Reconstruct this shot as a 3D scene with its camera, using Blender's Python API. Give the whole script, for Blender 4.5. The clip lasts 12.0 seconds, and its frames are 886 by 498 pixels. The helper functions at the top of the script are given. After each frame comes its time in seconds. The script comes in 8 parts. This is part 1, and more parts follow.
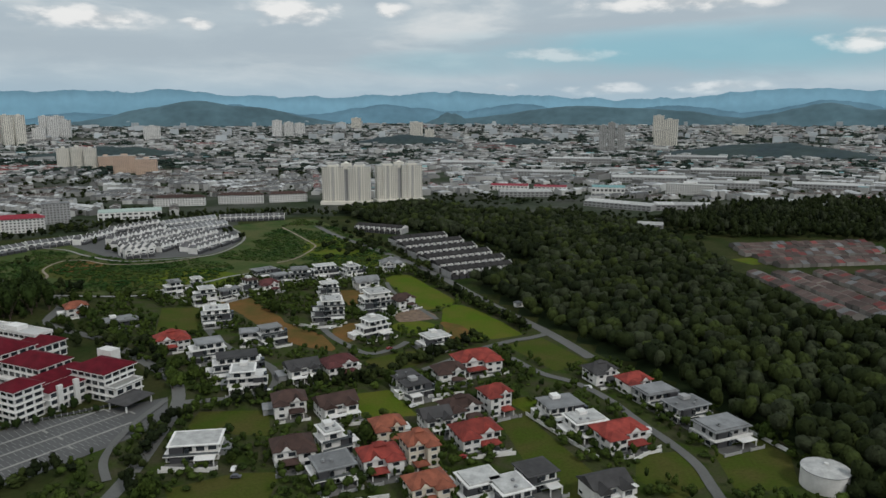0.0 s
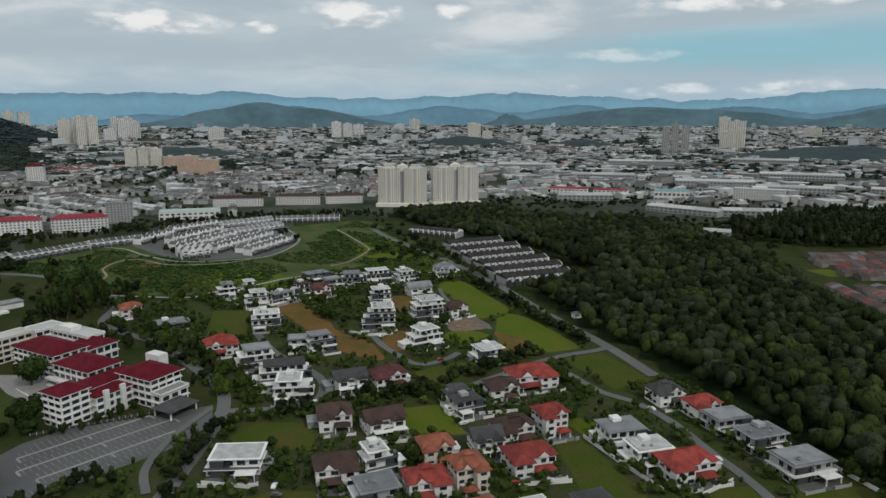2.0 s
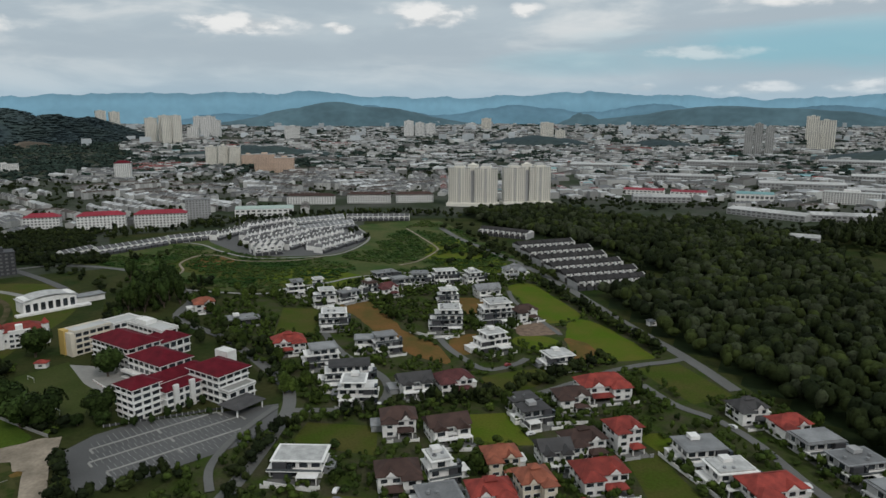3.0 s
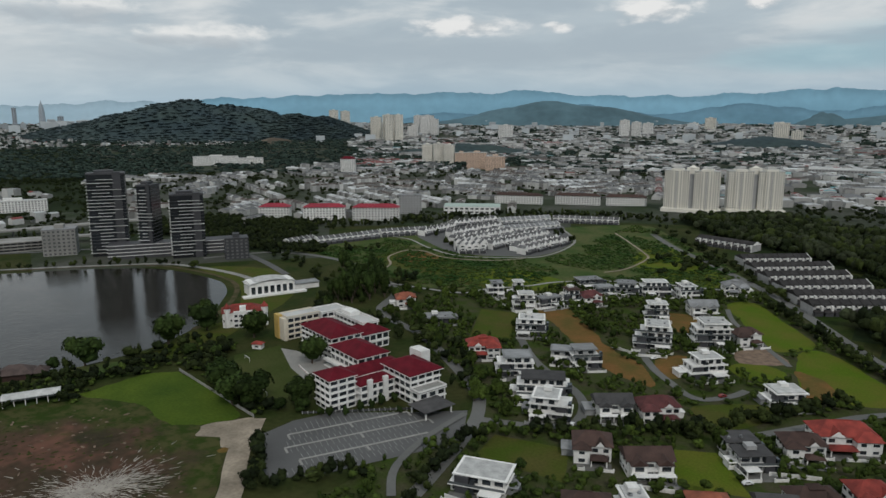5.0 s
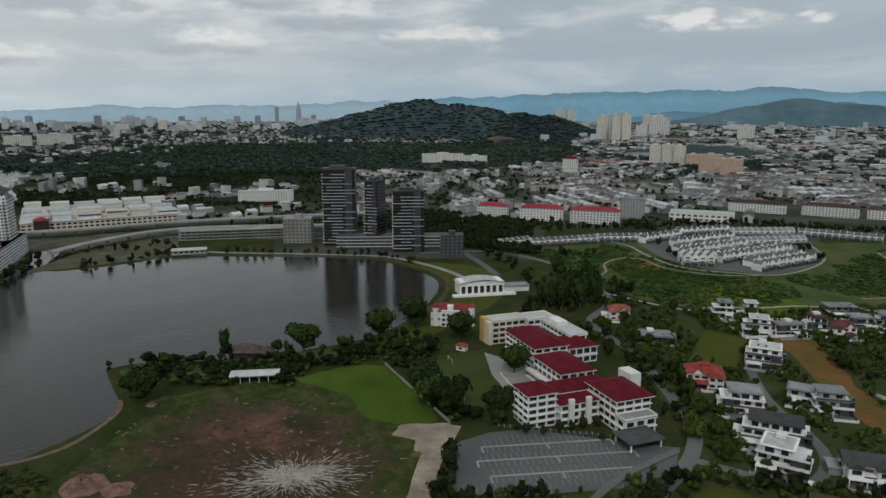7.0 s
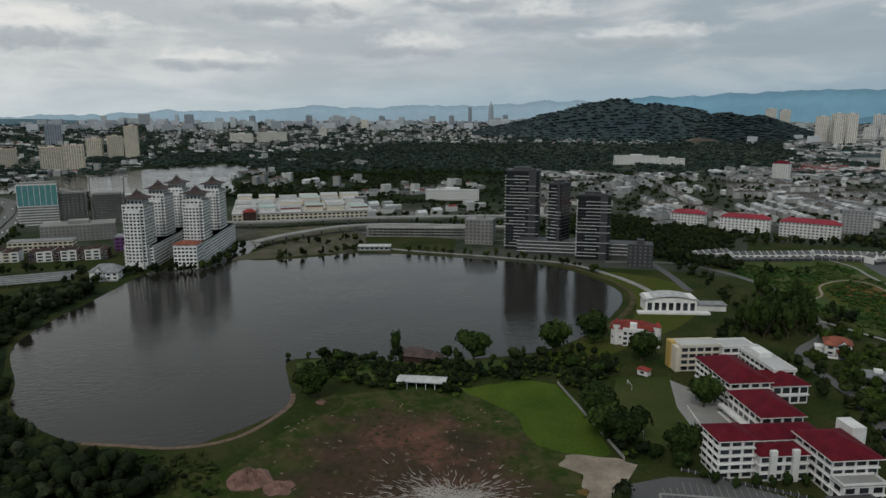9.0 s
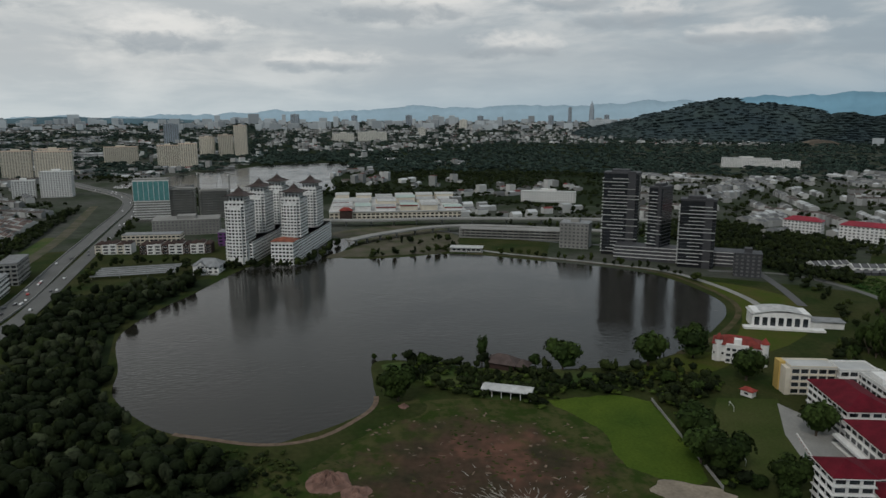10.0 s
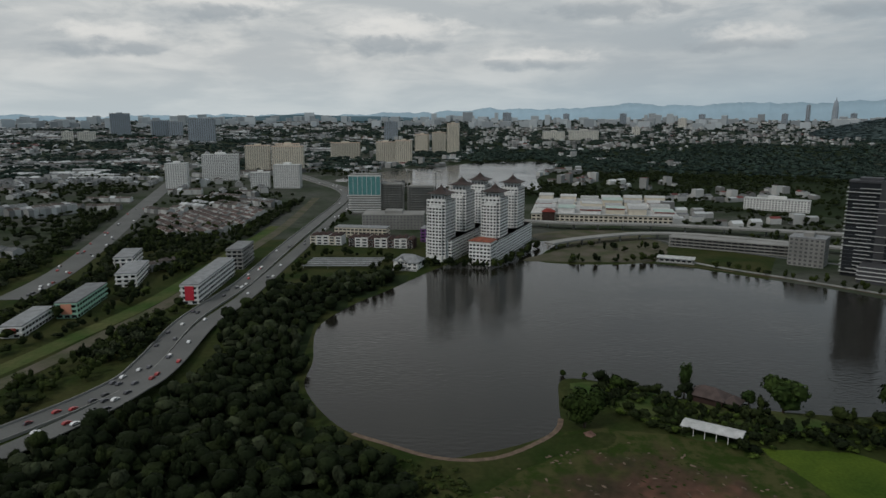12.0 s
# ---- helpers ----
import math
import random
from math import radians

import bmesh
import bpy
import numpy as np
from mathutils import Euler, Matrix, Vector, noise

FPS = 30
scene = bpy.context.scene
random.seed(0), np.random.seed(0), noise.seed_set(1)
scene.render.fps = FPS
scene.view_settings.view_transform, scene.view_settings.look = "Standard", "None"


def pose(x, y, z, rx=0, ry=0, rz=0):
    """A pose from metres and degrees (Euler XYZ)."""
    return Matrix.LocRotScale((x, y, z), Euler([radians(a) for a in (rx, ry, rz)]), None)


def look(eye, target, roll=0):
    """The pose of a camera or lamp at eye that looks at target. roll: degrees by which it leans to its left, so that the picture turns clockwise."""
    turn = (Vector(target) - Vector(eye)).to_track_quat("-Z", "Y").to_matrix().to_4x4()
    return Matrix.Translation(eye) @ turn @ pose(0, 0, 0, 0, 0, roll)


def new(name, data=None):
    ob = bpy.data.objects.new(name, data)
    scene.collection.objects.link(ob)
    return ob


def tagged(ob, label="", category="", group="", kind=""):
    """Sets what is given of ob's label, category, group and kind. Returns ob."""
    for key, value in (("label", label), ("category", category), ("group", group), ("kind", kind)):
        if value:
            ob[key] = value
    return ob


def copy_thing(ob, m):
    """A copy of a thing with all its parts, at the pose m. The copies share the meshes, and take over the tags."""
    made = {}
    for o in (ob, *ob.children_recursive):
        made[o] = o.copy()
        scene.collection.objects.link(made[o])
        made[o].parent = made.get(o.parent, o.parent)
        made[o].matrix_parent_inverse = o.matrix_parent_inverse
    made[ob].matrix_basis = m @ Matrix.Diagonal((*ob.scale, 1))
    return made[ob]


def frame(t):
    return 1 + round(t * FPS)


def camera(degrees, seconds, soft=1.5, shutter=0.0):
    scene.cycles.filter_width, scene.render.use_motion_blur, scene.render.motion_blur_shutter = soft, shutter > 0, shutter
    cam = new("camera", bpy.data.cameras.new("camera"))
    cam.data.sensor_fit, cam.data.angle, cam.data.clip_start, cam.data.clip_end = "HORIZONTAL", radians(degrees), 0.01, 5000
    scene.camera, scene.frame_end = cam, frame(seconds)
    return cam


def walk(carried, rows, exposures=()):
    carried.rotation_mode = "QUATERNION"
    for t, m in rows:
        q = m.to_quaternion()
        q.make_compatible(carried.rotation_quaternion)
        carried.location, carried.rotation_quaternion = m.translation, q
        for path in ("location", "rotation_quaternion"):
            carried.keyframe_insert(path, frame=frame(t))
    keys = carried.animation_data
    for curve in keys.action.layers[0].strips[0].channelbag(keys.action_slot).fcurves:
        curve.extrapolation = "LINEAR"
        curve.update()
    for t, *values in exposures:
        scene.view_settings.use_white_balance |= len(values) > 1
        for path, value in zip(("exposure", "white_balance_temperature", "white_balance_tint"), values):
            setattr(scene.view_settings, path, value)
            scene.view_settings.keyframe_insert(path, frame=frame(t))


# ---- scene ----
# camera and its flight
cam = camera(64.65, 12.0)
PATH = [
    (0.0, pose(0.0, 0.0, 140.0, 79.11, 0.00, 3.90)),
    (0.5, pose(-0.1, 4.1, 140.1, 79.17, 0.00, 3.90)),
    (1.0, pose(-0.2, 8.4, 140.2, 79.19, 0.00, 3.89)),
    (1.5, pose(-0.2, 12.9, 140.3, 79.21, 0.00, 5.93)),
    (2.0, pose(-0.3, 17.8, 140.3, 79.21, 0.00, 8.59)),
    (2.5, pose(-0.8, 22.5, 140.2, 79.18, 0.00, 11.19)),
    (4.5, pose(-5.6, 43.7, 139.0, 79.11, 0.00, 26.93)),
    (5.0, pose(-6.9, 48.1, 139.1, 79.10, 0.00, 31.50)),
    (5.5, pose(-8.6, 52.6, 139.3, 79.07, 0.00, 36.04)),
    (6.0, pose(-11.0, 57.0, 139.5, 79.06, 0.00, 40.55)),
    (6.5, pose(-13.5, 61.7, 139.5, 79.04, 0.00, 45.14)),
    (7.0, pose(-16.5, 66.7, 139.4, 79.01, 0.00, 49.58)),
    (9.0, pose(-33.7, 83.7, 139.4, 79.01, 0.00, 64.97)),
    (9.5, pose(-37.8, 87.3, 139.5, 79.01, 0.00, 68.94)),
    (10.0, pose(-41.9, 90.9, 139.6, 79.00, 0.00, 72.94)),
    (10.5, pose(-46.3, 94.1, 139.8, 78.95, 0.00, 76.97)),
    (11.0, pose(-51.7, 96.9, 140.1, 78.91, 0.00, 81.37)),
    (11.5, pose(-57.9, 99.1, 140.2, 78.87, 0.00, 85.69)),
    (12.0, pose(-64.4, 100.9, 140.1, 78.85, 0.00, 89.94)),
]
walk(cam, PATH, exposures=[(0.0, -0.12), (2.5, -0.12), (5.5, -0.2), (7.0, -0.3), (9.0, -0.42), (12.0, -0.54)])


# ---------------------------------------------------------------- world and sun
SKY = 0.085


def build_world():
    w = bpy.data.worlds.new("sky")
    scene.world = w
    w.use_nodes = True
    nt = w.node_tree
    nt.nodes.clear()
    N, L = nt.nodes.new, nt.links.new
    out, bg = N("ShaderNodeOutputWorld"), N("ShaderNodeBackground")
    sky = N("ShaderNodeTexSky")
    sky.sky_type, sky.sun_disc = "NISHITA", False
    sky.sun_elevation, sky.sun_rotation = radians(44), radians(135)
    sky.air_density, sky.dust_density, sky.ozone_density = 1.2, 2.0, 1.5
    tc, sep = N("ShaderNodeTexCoord"), N("ShaderNodeSeparateXYZ")
    L(tc.outputs["Generated"], sep.inputs[0])

    def math_(op, a, b=None, c=None, clamp=False):
        n = N("ShaderNodeMath")
        n.operation, n.use_clamp = op, clamp
        for i, v in enumerate((a, b, c)):
            if v is None:
                continue
            if isinstance(v, (int, float)):
                n.inputs[i].default_value = v
            else:
                L(v, n.inputs[i])
        return n.outputs[0]

    def mixc(fac, a, b):
        n = N("ShaderNodeMix")
        n.data_type = "RGBA"
        for sock, v in ((n.inputs["Factor"], fac), (n.inputs[6], a), (n.inputs[7], b)):
            if isinstance(v, tuple):
                sock.default_value = (*v, 1)
            elif isinstance(v, (int, float)):
                sock.default_value = v
            else:
                L(v, sock)
        return n.outputs[2]

    z = sep.outputs[2]
    deg = 57.29578
    bearing = math_("MULTIPLY", math_("ARCTAN2", math_("MULTIPLY", sep.outputs[0], -1.0), sep.outputs[1]), deg)
    elev = math_("MULTIPLY", math_("ARCSINE", z), deg)

    def fbm(kb, ke, detail, rough, off, distort=0.3):
        comb = N("ShaderNodeCombineXYZ")
        L(math_("MULTIPLY_ADD", bearing, kb, off[0]), comb.inputs[0])
        L(math_("MULTIPLY_ADD", elev, ke, off[1]), comb.inputs[1])
        n = N("ShaderNodeTexNoise")
        n.inputs["Scale"].default_value, n.inputs["Detail"].default_value, n.inputs["Roughness"].default_value = 1.0, detail, rough
        n.inputs["Distortion"].default_value = distort
        L(comb.outputs[0], n.inputs["Vector"])
        return n.outputs[0]

    def ramp(v, lo, hi):
        n = N("ShaderNodeMapRange")
        n.interpolation_type = "SMOOTHSTEP"
        L(v, n.inputs[0])
        n.inputs[1].default_value, n.inputs[2].default_value = lo, hi
        return n.outputs[0]

    def blob(cb, ce, wb, we, rag, ragged=0.9):
        """A cloud about a bearing and height, its rim torn by noise."""
        u = math_("DIVIDE", math_("SUBTRACT", bearing, cb), wb)
        v = math_("DIVIDE", math_("SUBTRACT", elev, ce), we)
        d = math_("ADD", math_("MULTIPLY", u, u), math_("MULTIPLY", v, v))
        return ramp(math_("ADD", math_("SUBTRACT", 1.0, d), math_("MULTIPLY", math_("SUBTRACT", rag, 0.5), ragged * 4)), -0.15, 1.15)

    def most(*vs):
        out = vs[0]
        for q in vs[1:]:
            out = math_("MAXIMUM", out, q)
        return out

    broad = fbm(0.055, 0.16, 5, 0.52, (3.3, 1.2))
    streak = fbm(0.10, 0.42, 6, 0.55, (8.1, 0.4))
    puff = fbm(0.30, 0.75, 6, 0.55, (1.7, 6.3), 0.15)
    clear = N("ShaderNodeVectorMath")
    clear.operation = "SCALE"
    L(sky.outputs[0], clear.inputs[0])
    clear.inputs[3].default_value = SKY
    # high grey sheet: thin and lilac to the north, thick and bright towards the west
    west = ramp(bearing, 40.0, 104.0)
    sheet = mixc(west, (0.500, 0.585, 0.640), (0.920, 0.935, 0.915))
    sheet = mixc(ramp(streak, 0.36, 0.66), mixc(0.45, sheet, (0.36, 0.44, 0.51)), sheet)
    bases = math_("MULTIPLY", ramp(math_("ADD", math_("MULTIPLY", streak, 0.5), math_("MULTIPLY", puff, 0.5)), 0.47, 0.58), ramp(elev, 1.5, 5.5))
    sheet = mixc(math_("MULTIPLY", bases, math_("MULTIPLY_ADD", west, 0.34, 0.14)), sheet, (0.50, 0.56, 0.60))
    lit = ramp(math_("ADD", math_("MULTIPLY", streak, 0.55), math_("MULTIPLY", broad, 0.45)), 0.50, 0.66)
    sheet = mixc(math_("MULTIPLY", lit, math_("MULTIPLY_ADD", ramp(elev, 3.0, 9.0), 0.40, 0.30)), sheet, mixc(west, (0.86, 0.87, 0.86), (1.06, 1.06, 1.04)))
    gap = most(blob(-18, 4.7, 25, 2.3, streak, 0.35), math_("MULTIPLY", blob(3, 4.0, 10, 1.2, streak, 0.5), 0.55), math_("MULTIPLY", blob(-60, 9, 30, 8, broad, 0.8), 0.9))
    cover = math_("SUBTRACT", 1.0, math_("MULTIPLY", gap, 0.85))
    blue = mixc(0.75, clear.outputs[0], (0.24, 0.56, 0.70))
    col = mixc(cover, blue, sheet)
    heaps = most(blob(30, 6.7, 4.6, 0.9, puff), blob(15.6, 7.6, 3.8, 1.0, puff), blob(8, 7.9, 1.5, 0.7, puff), blob(22.5, 6.6, 1.3, 0.45, puff), blob(-15, 8.3, 8.5, 0.9, puff),
                 blob(-27, 5.0, 3.4, 0.8, puff), blob(-9, 1.9, 3.2, 0.55, puff), blob(-17, 2.0, 3.6, 0.5, puff), blob(-1.0, 2.0, 1.4, 0.45, puff), math_("MULTIPLY", blob(-5, 4.6, 4.6, 0.55, puff), 0.5),
                 blob(62, 9, 9, 0.9, puff), blob(45, 9.3, 5, 0.7, puff))
    col = mixc(math_("MULTIPLY", heaps, 0.80), col, mixc(ramp(puff, 0.40, 0.56), (0.60, 0.63, 0.65), mixc(west, (0.98, 0.97, 0.95), (1.10, 1.10, 1.08))))
    heap = fbm(0.42, 0.85, 7, 0.58, (4.4, 2.9), 0.2)
    # flat grey undersides of separate clouds in the west, each with a lit top
    under = [(107, 7.2, 5.0, 1.0), (94, 5.2, 5.5, 1.2), (76, 7.7, 6.5, 1.2), (63, 8.3, 4.5, 0.9), (83, 3.6, 5.0, 0.7), (58.5, 7.0, 5.0, 0.9), (50, 5.4, 5.5, 0.7), (68, 4.8, 4.5, 0.8), (100, 9.2, 5.0, 0.9), (115, 4.6, 5.0, 1.0)]
    tops = most(*[blob(b - 0.6, e + h * 0.8, w, h * 1.1, heap, 0.9) for b, e, w, h in under])
    col = mixc(math_("MULTIPLY", tops, 0.7), col, mixc(west, (0.95, 0.95, 0.93), (1.10, 1.09, 1.05)))
    col = mixc(math_("MULTIPLY", most(*[blob(b, e - h * 0.15, w, h * 0.8, heap, 0.9) for b, e, w, h in under]), 0.80), col, (0.47, 0.53, 0.575))
    haze = ramp(elev, 4.5, -0.5)
    col = mixc(math_("MULTIPLY", haze, 0.62), col, mixc(west, (0.34, 0.52, 0.65), (0.66, 0.77, 0.82)))
    L(col, bg.inputs[0])
    bg.inputs[1].default_value = 1.0
    L(bg.outputs[0], out.inputs[0])


build_world()
sun = new("sun", bpy.data.lights.new("sun", "SUN"))
sun.data.energy, sun.data.angle, sun.data.color = 1.5, radians(10), (1.0, 0.96, 0.90)
sun.matrix_world = look((0, 0, 0), (-0.72, 0.72, -1.0)) @ Matrix.Translation((0, 0, 300))


# ---------------------------------------------------------------- materials
def mat(name, colour, rough=0.8, var=0.25, scale=0.25, fine=3.0, bump=0.0, island=0.0, objvar=0.0, metal=0.0, second=None, spec=0.3, depth=0.1):
    """A surface with broad stains, fine grain and, where asked, a shade of its own for each piece."""
    m = bpy.data.materials.new(name)
    m.use_nodes = True
    nt = m.node_tree
    N, L = nt.nodes.new, nt.links.new
    bsdf = nt.nodes["Principled BSDF"]
    bsdf.inputs["Roughness"].default_value, bsdf.inputs["Metallic"].default_value = rough, metal
    bsdf.inputs["Specular IOR Level"].default_value = spec
    geo = N("ShaderNodeNewGeometry")

    def noise_(sc, detail):
        n = N("ShaderNodeTexNoise")
        n.inputs["Scale"].default_value, n.inputs["Detail"].default_value = sc, detail
        L(geo.outputs["Position"], n.inputs["Vector"])
        return n.outputs[0]

    broad, grain = noise_(scale, 5), noise_(fine, 3)
    mixn = N("ShaderNodeMix")
    mixn.data_type = "RGBA"
    ramp = N("ShaderNodeMapRange")
    ramp.inputs[1].default_value, ramp.inputs[2].default_value = 0.35, 0.65
    L(broad, ramp.inputs[0])
    L(ramp.outputs[0], mixn.inputs["Factor"])
    b = second or tuple(c * (1 - var) for c in colour)
    mixn.inputs[6].default_value, mixn.inputs[7].default_value = (*colour, 1), (*b, 1)
    hsv = N("ShaderNodeHueSaturation")
    L(mixn.outputs[2], hsv.inputs["Color"])

    def lin(v, lo, hi):
        n = N("ShaderNodeMapRange")
        n.inputs[3].default_value, n.inputs[4].default_value = lo, hi
        L(v, n.inputs[0])
        return n.outputs[0]

    val = lin(grain, 1 - var * 0.9, 1 + var * 0.9)
    for amount, source in ((island, geo.outputs["Random Per Island"]), (objvar, None)):
        if amount:
            if source is None:
                source = N("ShaderNodeObjectInfo").outputs["Random"]
            mul = N("ShaderNodeMath")
            mul.operation = "MULTIPLY"
            L(val, mul.inputs[0])
            L(lin(source, 1 - amount, 1 + amount), mul.inputs[1])
            val = mul.outputs[0]
    L(val, hsv.inputs["Value"])
    L(hsv.outputs[0], bsdf.inputs["Base Color"])
    if bump:
        bn = N("ShaderNodeBump")
        bn.inputs["Strength"].default_value, bn.inputs["Distance"].default_value = bump, depth
        L(grain, bn.inputs["Height"])
        L(bn.outputs[0], bsdf.inputs["Normal"])
    return m


def glass_mat(name, colour, rough=0.08):
    m = mat(name, colour, rough, 0.4, 0.3, 0.8, objvar=0.4, spec=0.7)
    return m


M = {
    "scrub": mat("scrub_ground", (0.018, 0.031, 0.007), 0.95, 0.5, 0.03, 0.35, 0.6, second=(0.042, 0.044, 0.016), spec=0.05),
    "town": mat("town_ground", (0.070, 0.072, 0.062), 0.95, 0.5, 0.012, 0.1, second=(0.026, 0.038, 0.018), spec=0.05),
    "woodfloor": mat("wood_floor", (0.018, 0.028, 0.011), 0.95, 0.3, 0.02, 0.3, spec=0.05),
    "lawn": mat("lawn", (0.044, 0.066, 0.009), 0.95, 0.40, 0.06, 0.8, 0.3, second=(0.066, 0.064, 0.018), spec=0.05),
    "lush": mat("lush_lawn", (0.064, 0.104, 0.008), 0.95, 0.40, 0.05, 1.0, 0.3, second=(0.090, 0.098, 0.016), spec=0.05),
    "weeds": mat("weeds", (0.034, 0.064, 0.016), 0.95, 0.45, 0.03, 0.3, 0.6, second=(0.080, 0.086, 0.034), spec=0.05),
    "orange_soil": mat("orange_soil", (0.155, 0.082, 0.030), 0.95, 0.3, 0.06, 0.6, 0.3, second=(0.090, 0.072, 0.022), spec=0.05),
    "red_soil": mat("red_soil", (0.090, 0.054, 0.038), 0.95, 0.5, 0.05, 0.35, 0.5, second=(0.040, 0.036, 0.020), spec=0.05),
    "pale_soil": mat("pale_soil", (0.30, 0.255, 0.20), 0.95, 0.4, 0.08, 0.7, 0.3, spec=0.05),
    "asphalt": mat("asphalt", (0.098, 0.098, 0.098), 0.9, 0.22, 0.03, 1.5, 0.2),
    "road": mat("road_asphalt", (0.125, 0.125, 0.120), 0.9, 0.22, 0.03, 1.0, 0.2),
    "concrete": mat("concrete", (0.27, 0.265, 0.25), 0.9, 0.25, 0.05, 0.8, 0.1),
    "paint_line": mat("line_paint", (0.25, 0.25, 0.245), 0.7, 0.35, 0.2, 2.0),
    "white": mat("white_render", (0.70, 0.69, 0.67), 0.75, 0.16, 0.25, 1.5, 0.05, objvar=0.10),
    "cream": mat("cream_render", (0.62, 0.56, 0.46), 0.8, 0.14, 0.15, 1.5, objvar=0.06),
    "grey": mat("grey_render", (0.34, 0.34, 0.34), 0.8, 0.18, 0.15, 1.5, objvar=0.1),
    "dark": mat("dark_cladding_and_porch_shade", (0.055, 0.055, 0.060), 0.6, 0.2, 0.15, 1.5, objvar=0.1),
    "yellow": mat("yellow_render", (0.52, 0.36, 0.11), 0.8, 0.12, 0.15, 1.5),
    "crimson": mat("crimson_roof_tiles", (0.115, 0.007, 0.015), 0.75, 0.35, 0.2, 2.0, 0.3, spec=0.12),
    "scarlet": mat("red_roof_tiles", (0.255, 0.042, 0.032), 0.8, 0.42, 0.25, 2.0, 0.3, objvar=0.22),
    "orange": mat("orange_roof_tiles", (0.255, 0.082, 0.048), 0.8, 0.40, 0.25, 2.0, 0.3, objvar=0.18),
    "brown": mat("brown_roof_tiles", (0.062, 0.036, 0.030), 0.85, 0.35, 0.25, 2.0, 0.3, objvar=0.25),
    "maroon": mat("maroon_roof_tiles", (0.110, 0.036, 0.036), 0.85, 0.38, 0.25, 2.0, 0.3, objvar=0.2),
    "slate": mat("slate_roof_tiles", (0.058, 0.056, 0.057), 0.85, 0.30, 0.25, 2.0, 0.3, objvar=0.2),
    "greyroof": mat("grey_sheet_roof", (0.22, 0.225, 0.23), 0.7, 0.30, 0.2, 1.2, 0.1, objvar=0.25),
    "whiteroof": mat("white_sheet_roof", (0.44, 0.44, 0.43), 0.7, 0.30, 0.25, 1.2, 0.1, objvar=0.2),
    "glass": glass_mat("window_glass", (0.028, 0.034, 0.040)),
    "towerglass": glass_mat("tower_window_glass", (0.10, 0.10, 0.10), 0.3),
    "rail": mat("balcony_glass", (0.085, 0.095, 0.10), 0.15, 0.1, spec=0.6),
    "teal": mat("teal_glass", (0.10, 0.27, 0.27), 0.3, 0.2, objvar=0.05),
    "gravel": mat("track_gravel", (0.105, 0.092, 0.072), 0.95, 0.35, 0.05, 0.6, second=(0.060, 0.066, 0.036), spec=0.05),
    # Far leaves carry a blue haze tint; nearer woods do not.
    "hazeleaf": mat("hazed_far_leaves", (0.022, 0.036, 0.030), 0.9, 0.4, 0.02, 0.2, island=0.45, second=(0.036, 0.052, 0.042), spec=0.05),
    "bark": mat("bark", (0.085, 0.065, 0.048), 0.95, 0.3, 1.0, 5.0),
    "leaf": mat("leaves", (0.021, 0.034, 0.009), 0.85, 0.35, 0.11, 1.2, 0.7, island=0.40, objvar=0.40, second=(0.048, 0.070, 0.014), spec=0.05, depth=0.4),
    "darkleaf": mat("dark_leaves", (0.016, 0.028, 0.008), 0.8, 0.35, 0.05, 0.9, island=0.50, objvar=0.30, second=(0.028, 0.044, 0.011), spec=0.05),
    "forest": mat("forest_leaves", (0.0125, 0.0200, 0.0075), 0.85, 0.35, 0.085, 0.5, island=0.50, second=(0.029, 0.043, 0.012), spec=0.05),
    "forest_deep": mat("deep_forest_leaves", (0.0085, 0.0125, 0.0055), 0.85, 0.4, 0.085, 0.9, 0.8, island=0.30, second=(0.014, 0.020, 0.008), spec=0.05, depth=0.7),
    "forest_mid": mat("mid_forest_leaves", (0.0145, 0.0205, 0.0076), 0.85, 0.4, 0.085, 0.9, 0.8, island=0.30, second=(0.022, 0.030, 0.0100), spec=0.05, depth=0.7),
    "forest_olive": mat("olive_forest_leaves", (0.0255, 0.0345, 0.0105), 0.85, 0.4, 0.085, 0.9, 0.8, island=0.30, second=(0.039, 0.052, 0.015), spec=0.05, depth=0.7),
    "forest_grey": mat("grey_green_forest_leaves", (0.0270, 0.0330, 0.0185), 0.85, 0.4, 0.085, 0.9, 0.8, island=0.30, second=(0.040, 0.049, 0.025), spec=0.05, depth=0.7),
    "scrubleaf": mat("scrub_leaves", (0.020, 0.050, 0.012), 0.9, 0.35, 0.03, 0.5, island=0.40, second=(0.052, 0.078, 0.020), spec=0.05),
    "terraceroof": mat("dark_terrace_tiles", (0.034, 0.031, 0.031), 0.85, 0.3, 0.2, 1.5, 0.3, objvar=0.2),
    "paving": mat("grey_paving", (0.15, 0.148, 0.14), 0.9, 0.3, 0.2, 1.5, 0.1, objvar=0.3),
    "fieldgrass": mat("field_grass", (0.034, 0.062, 0.009), 0.95, 0.45, 0.035, 0.7, 0.4, second=(0.066, 0.098, 0.013), spec=0.05),
    "pitch": mat("sports_turf", (0.034, 0.050, 0.012), 0.95, 0.4, 0.04, 0.8, 0.3, second=(0.056, 0.062, 0.022), spec=0.05),
    "garden": mat("garden_ground", (0.030, 0.050, 0.008), 0.95, 0.45, 0.09, 0.8, 0.4, second=(0.052, 0.050, 0.028), spec=0.05),
    "car_white": mat("car_paint_white", (0.65, 0.65, 0.65), 0.35, 0.05, objvar=0.1, spec=0.6),
    "car_dark": mat("car_paint_dark", (0.06, 0.06, 0.07), 0.35, 0.05, objvar=0.5, spec=0.6),
    "car_red": mat("car_paint_red", (0.30, 0.03, 0.03), 0.35, 0.05, objvar=0.3, spec=0.6),
    "tyre": mat("tyre_rubber", (0.02, 0.02, 0.02), 0.9, 0.1),
}


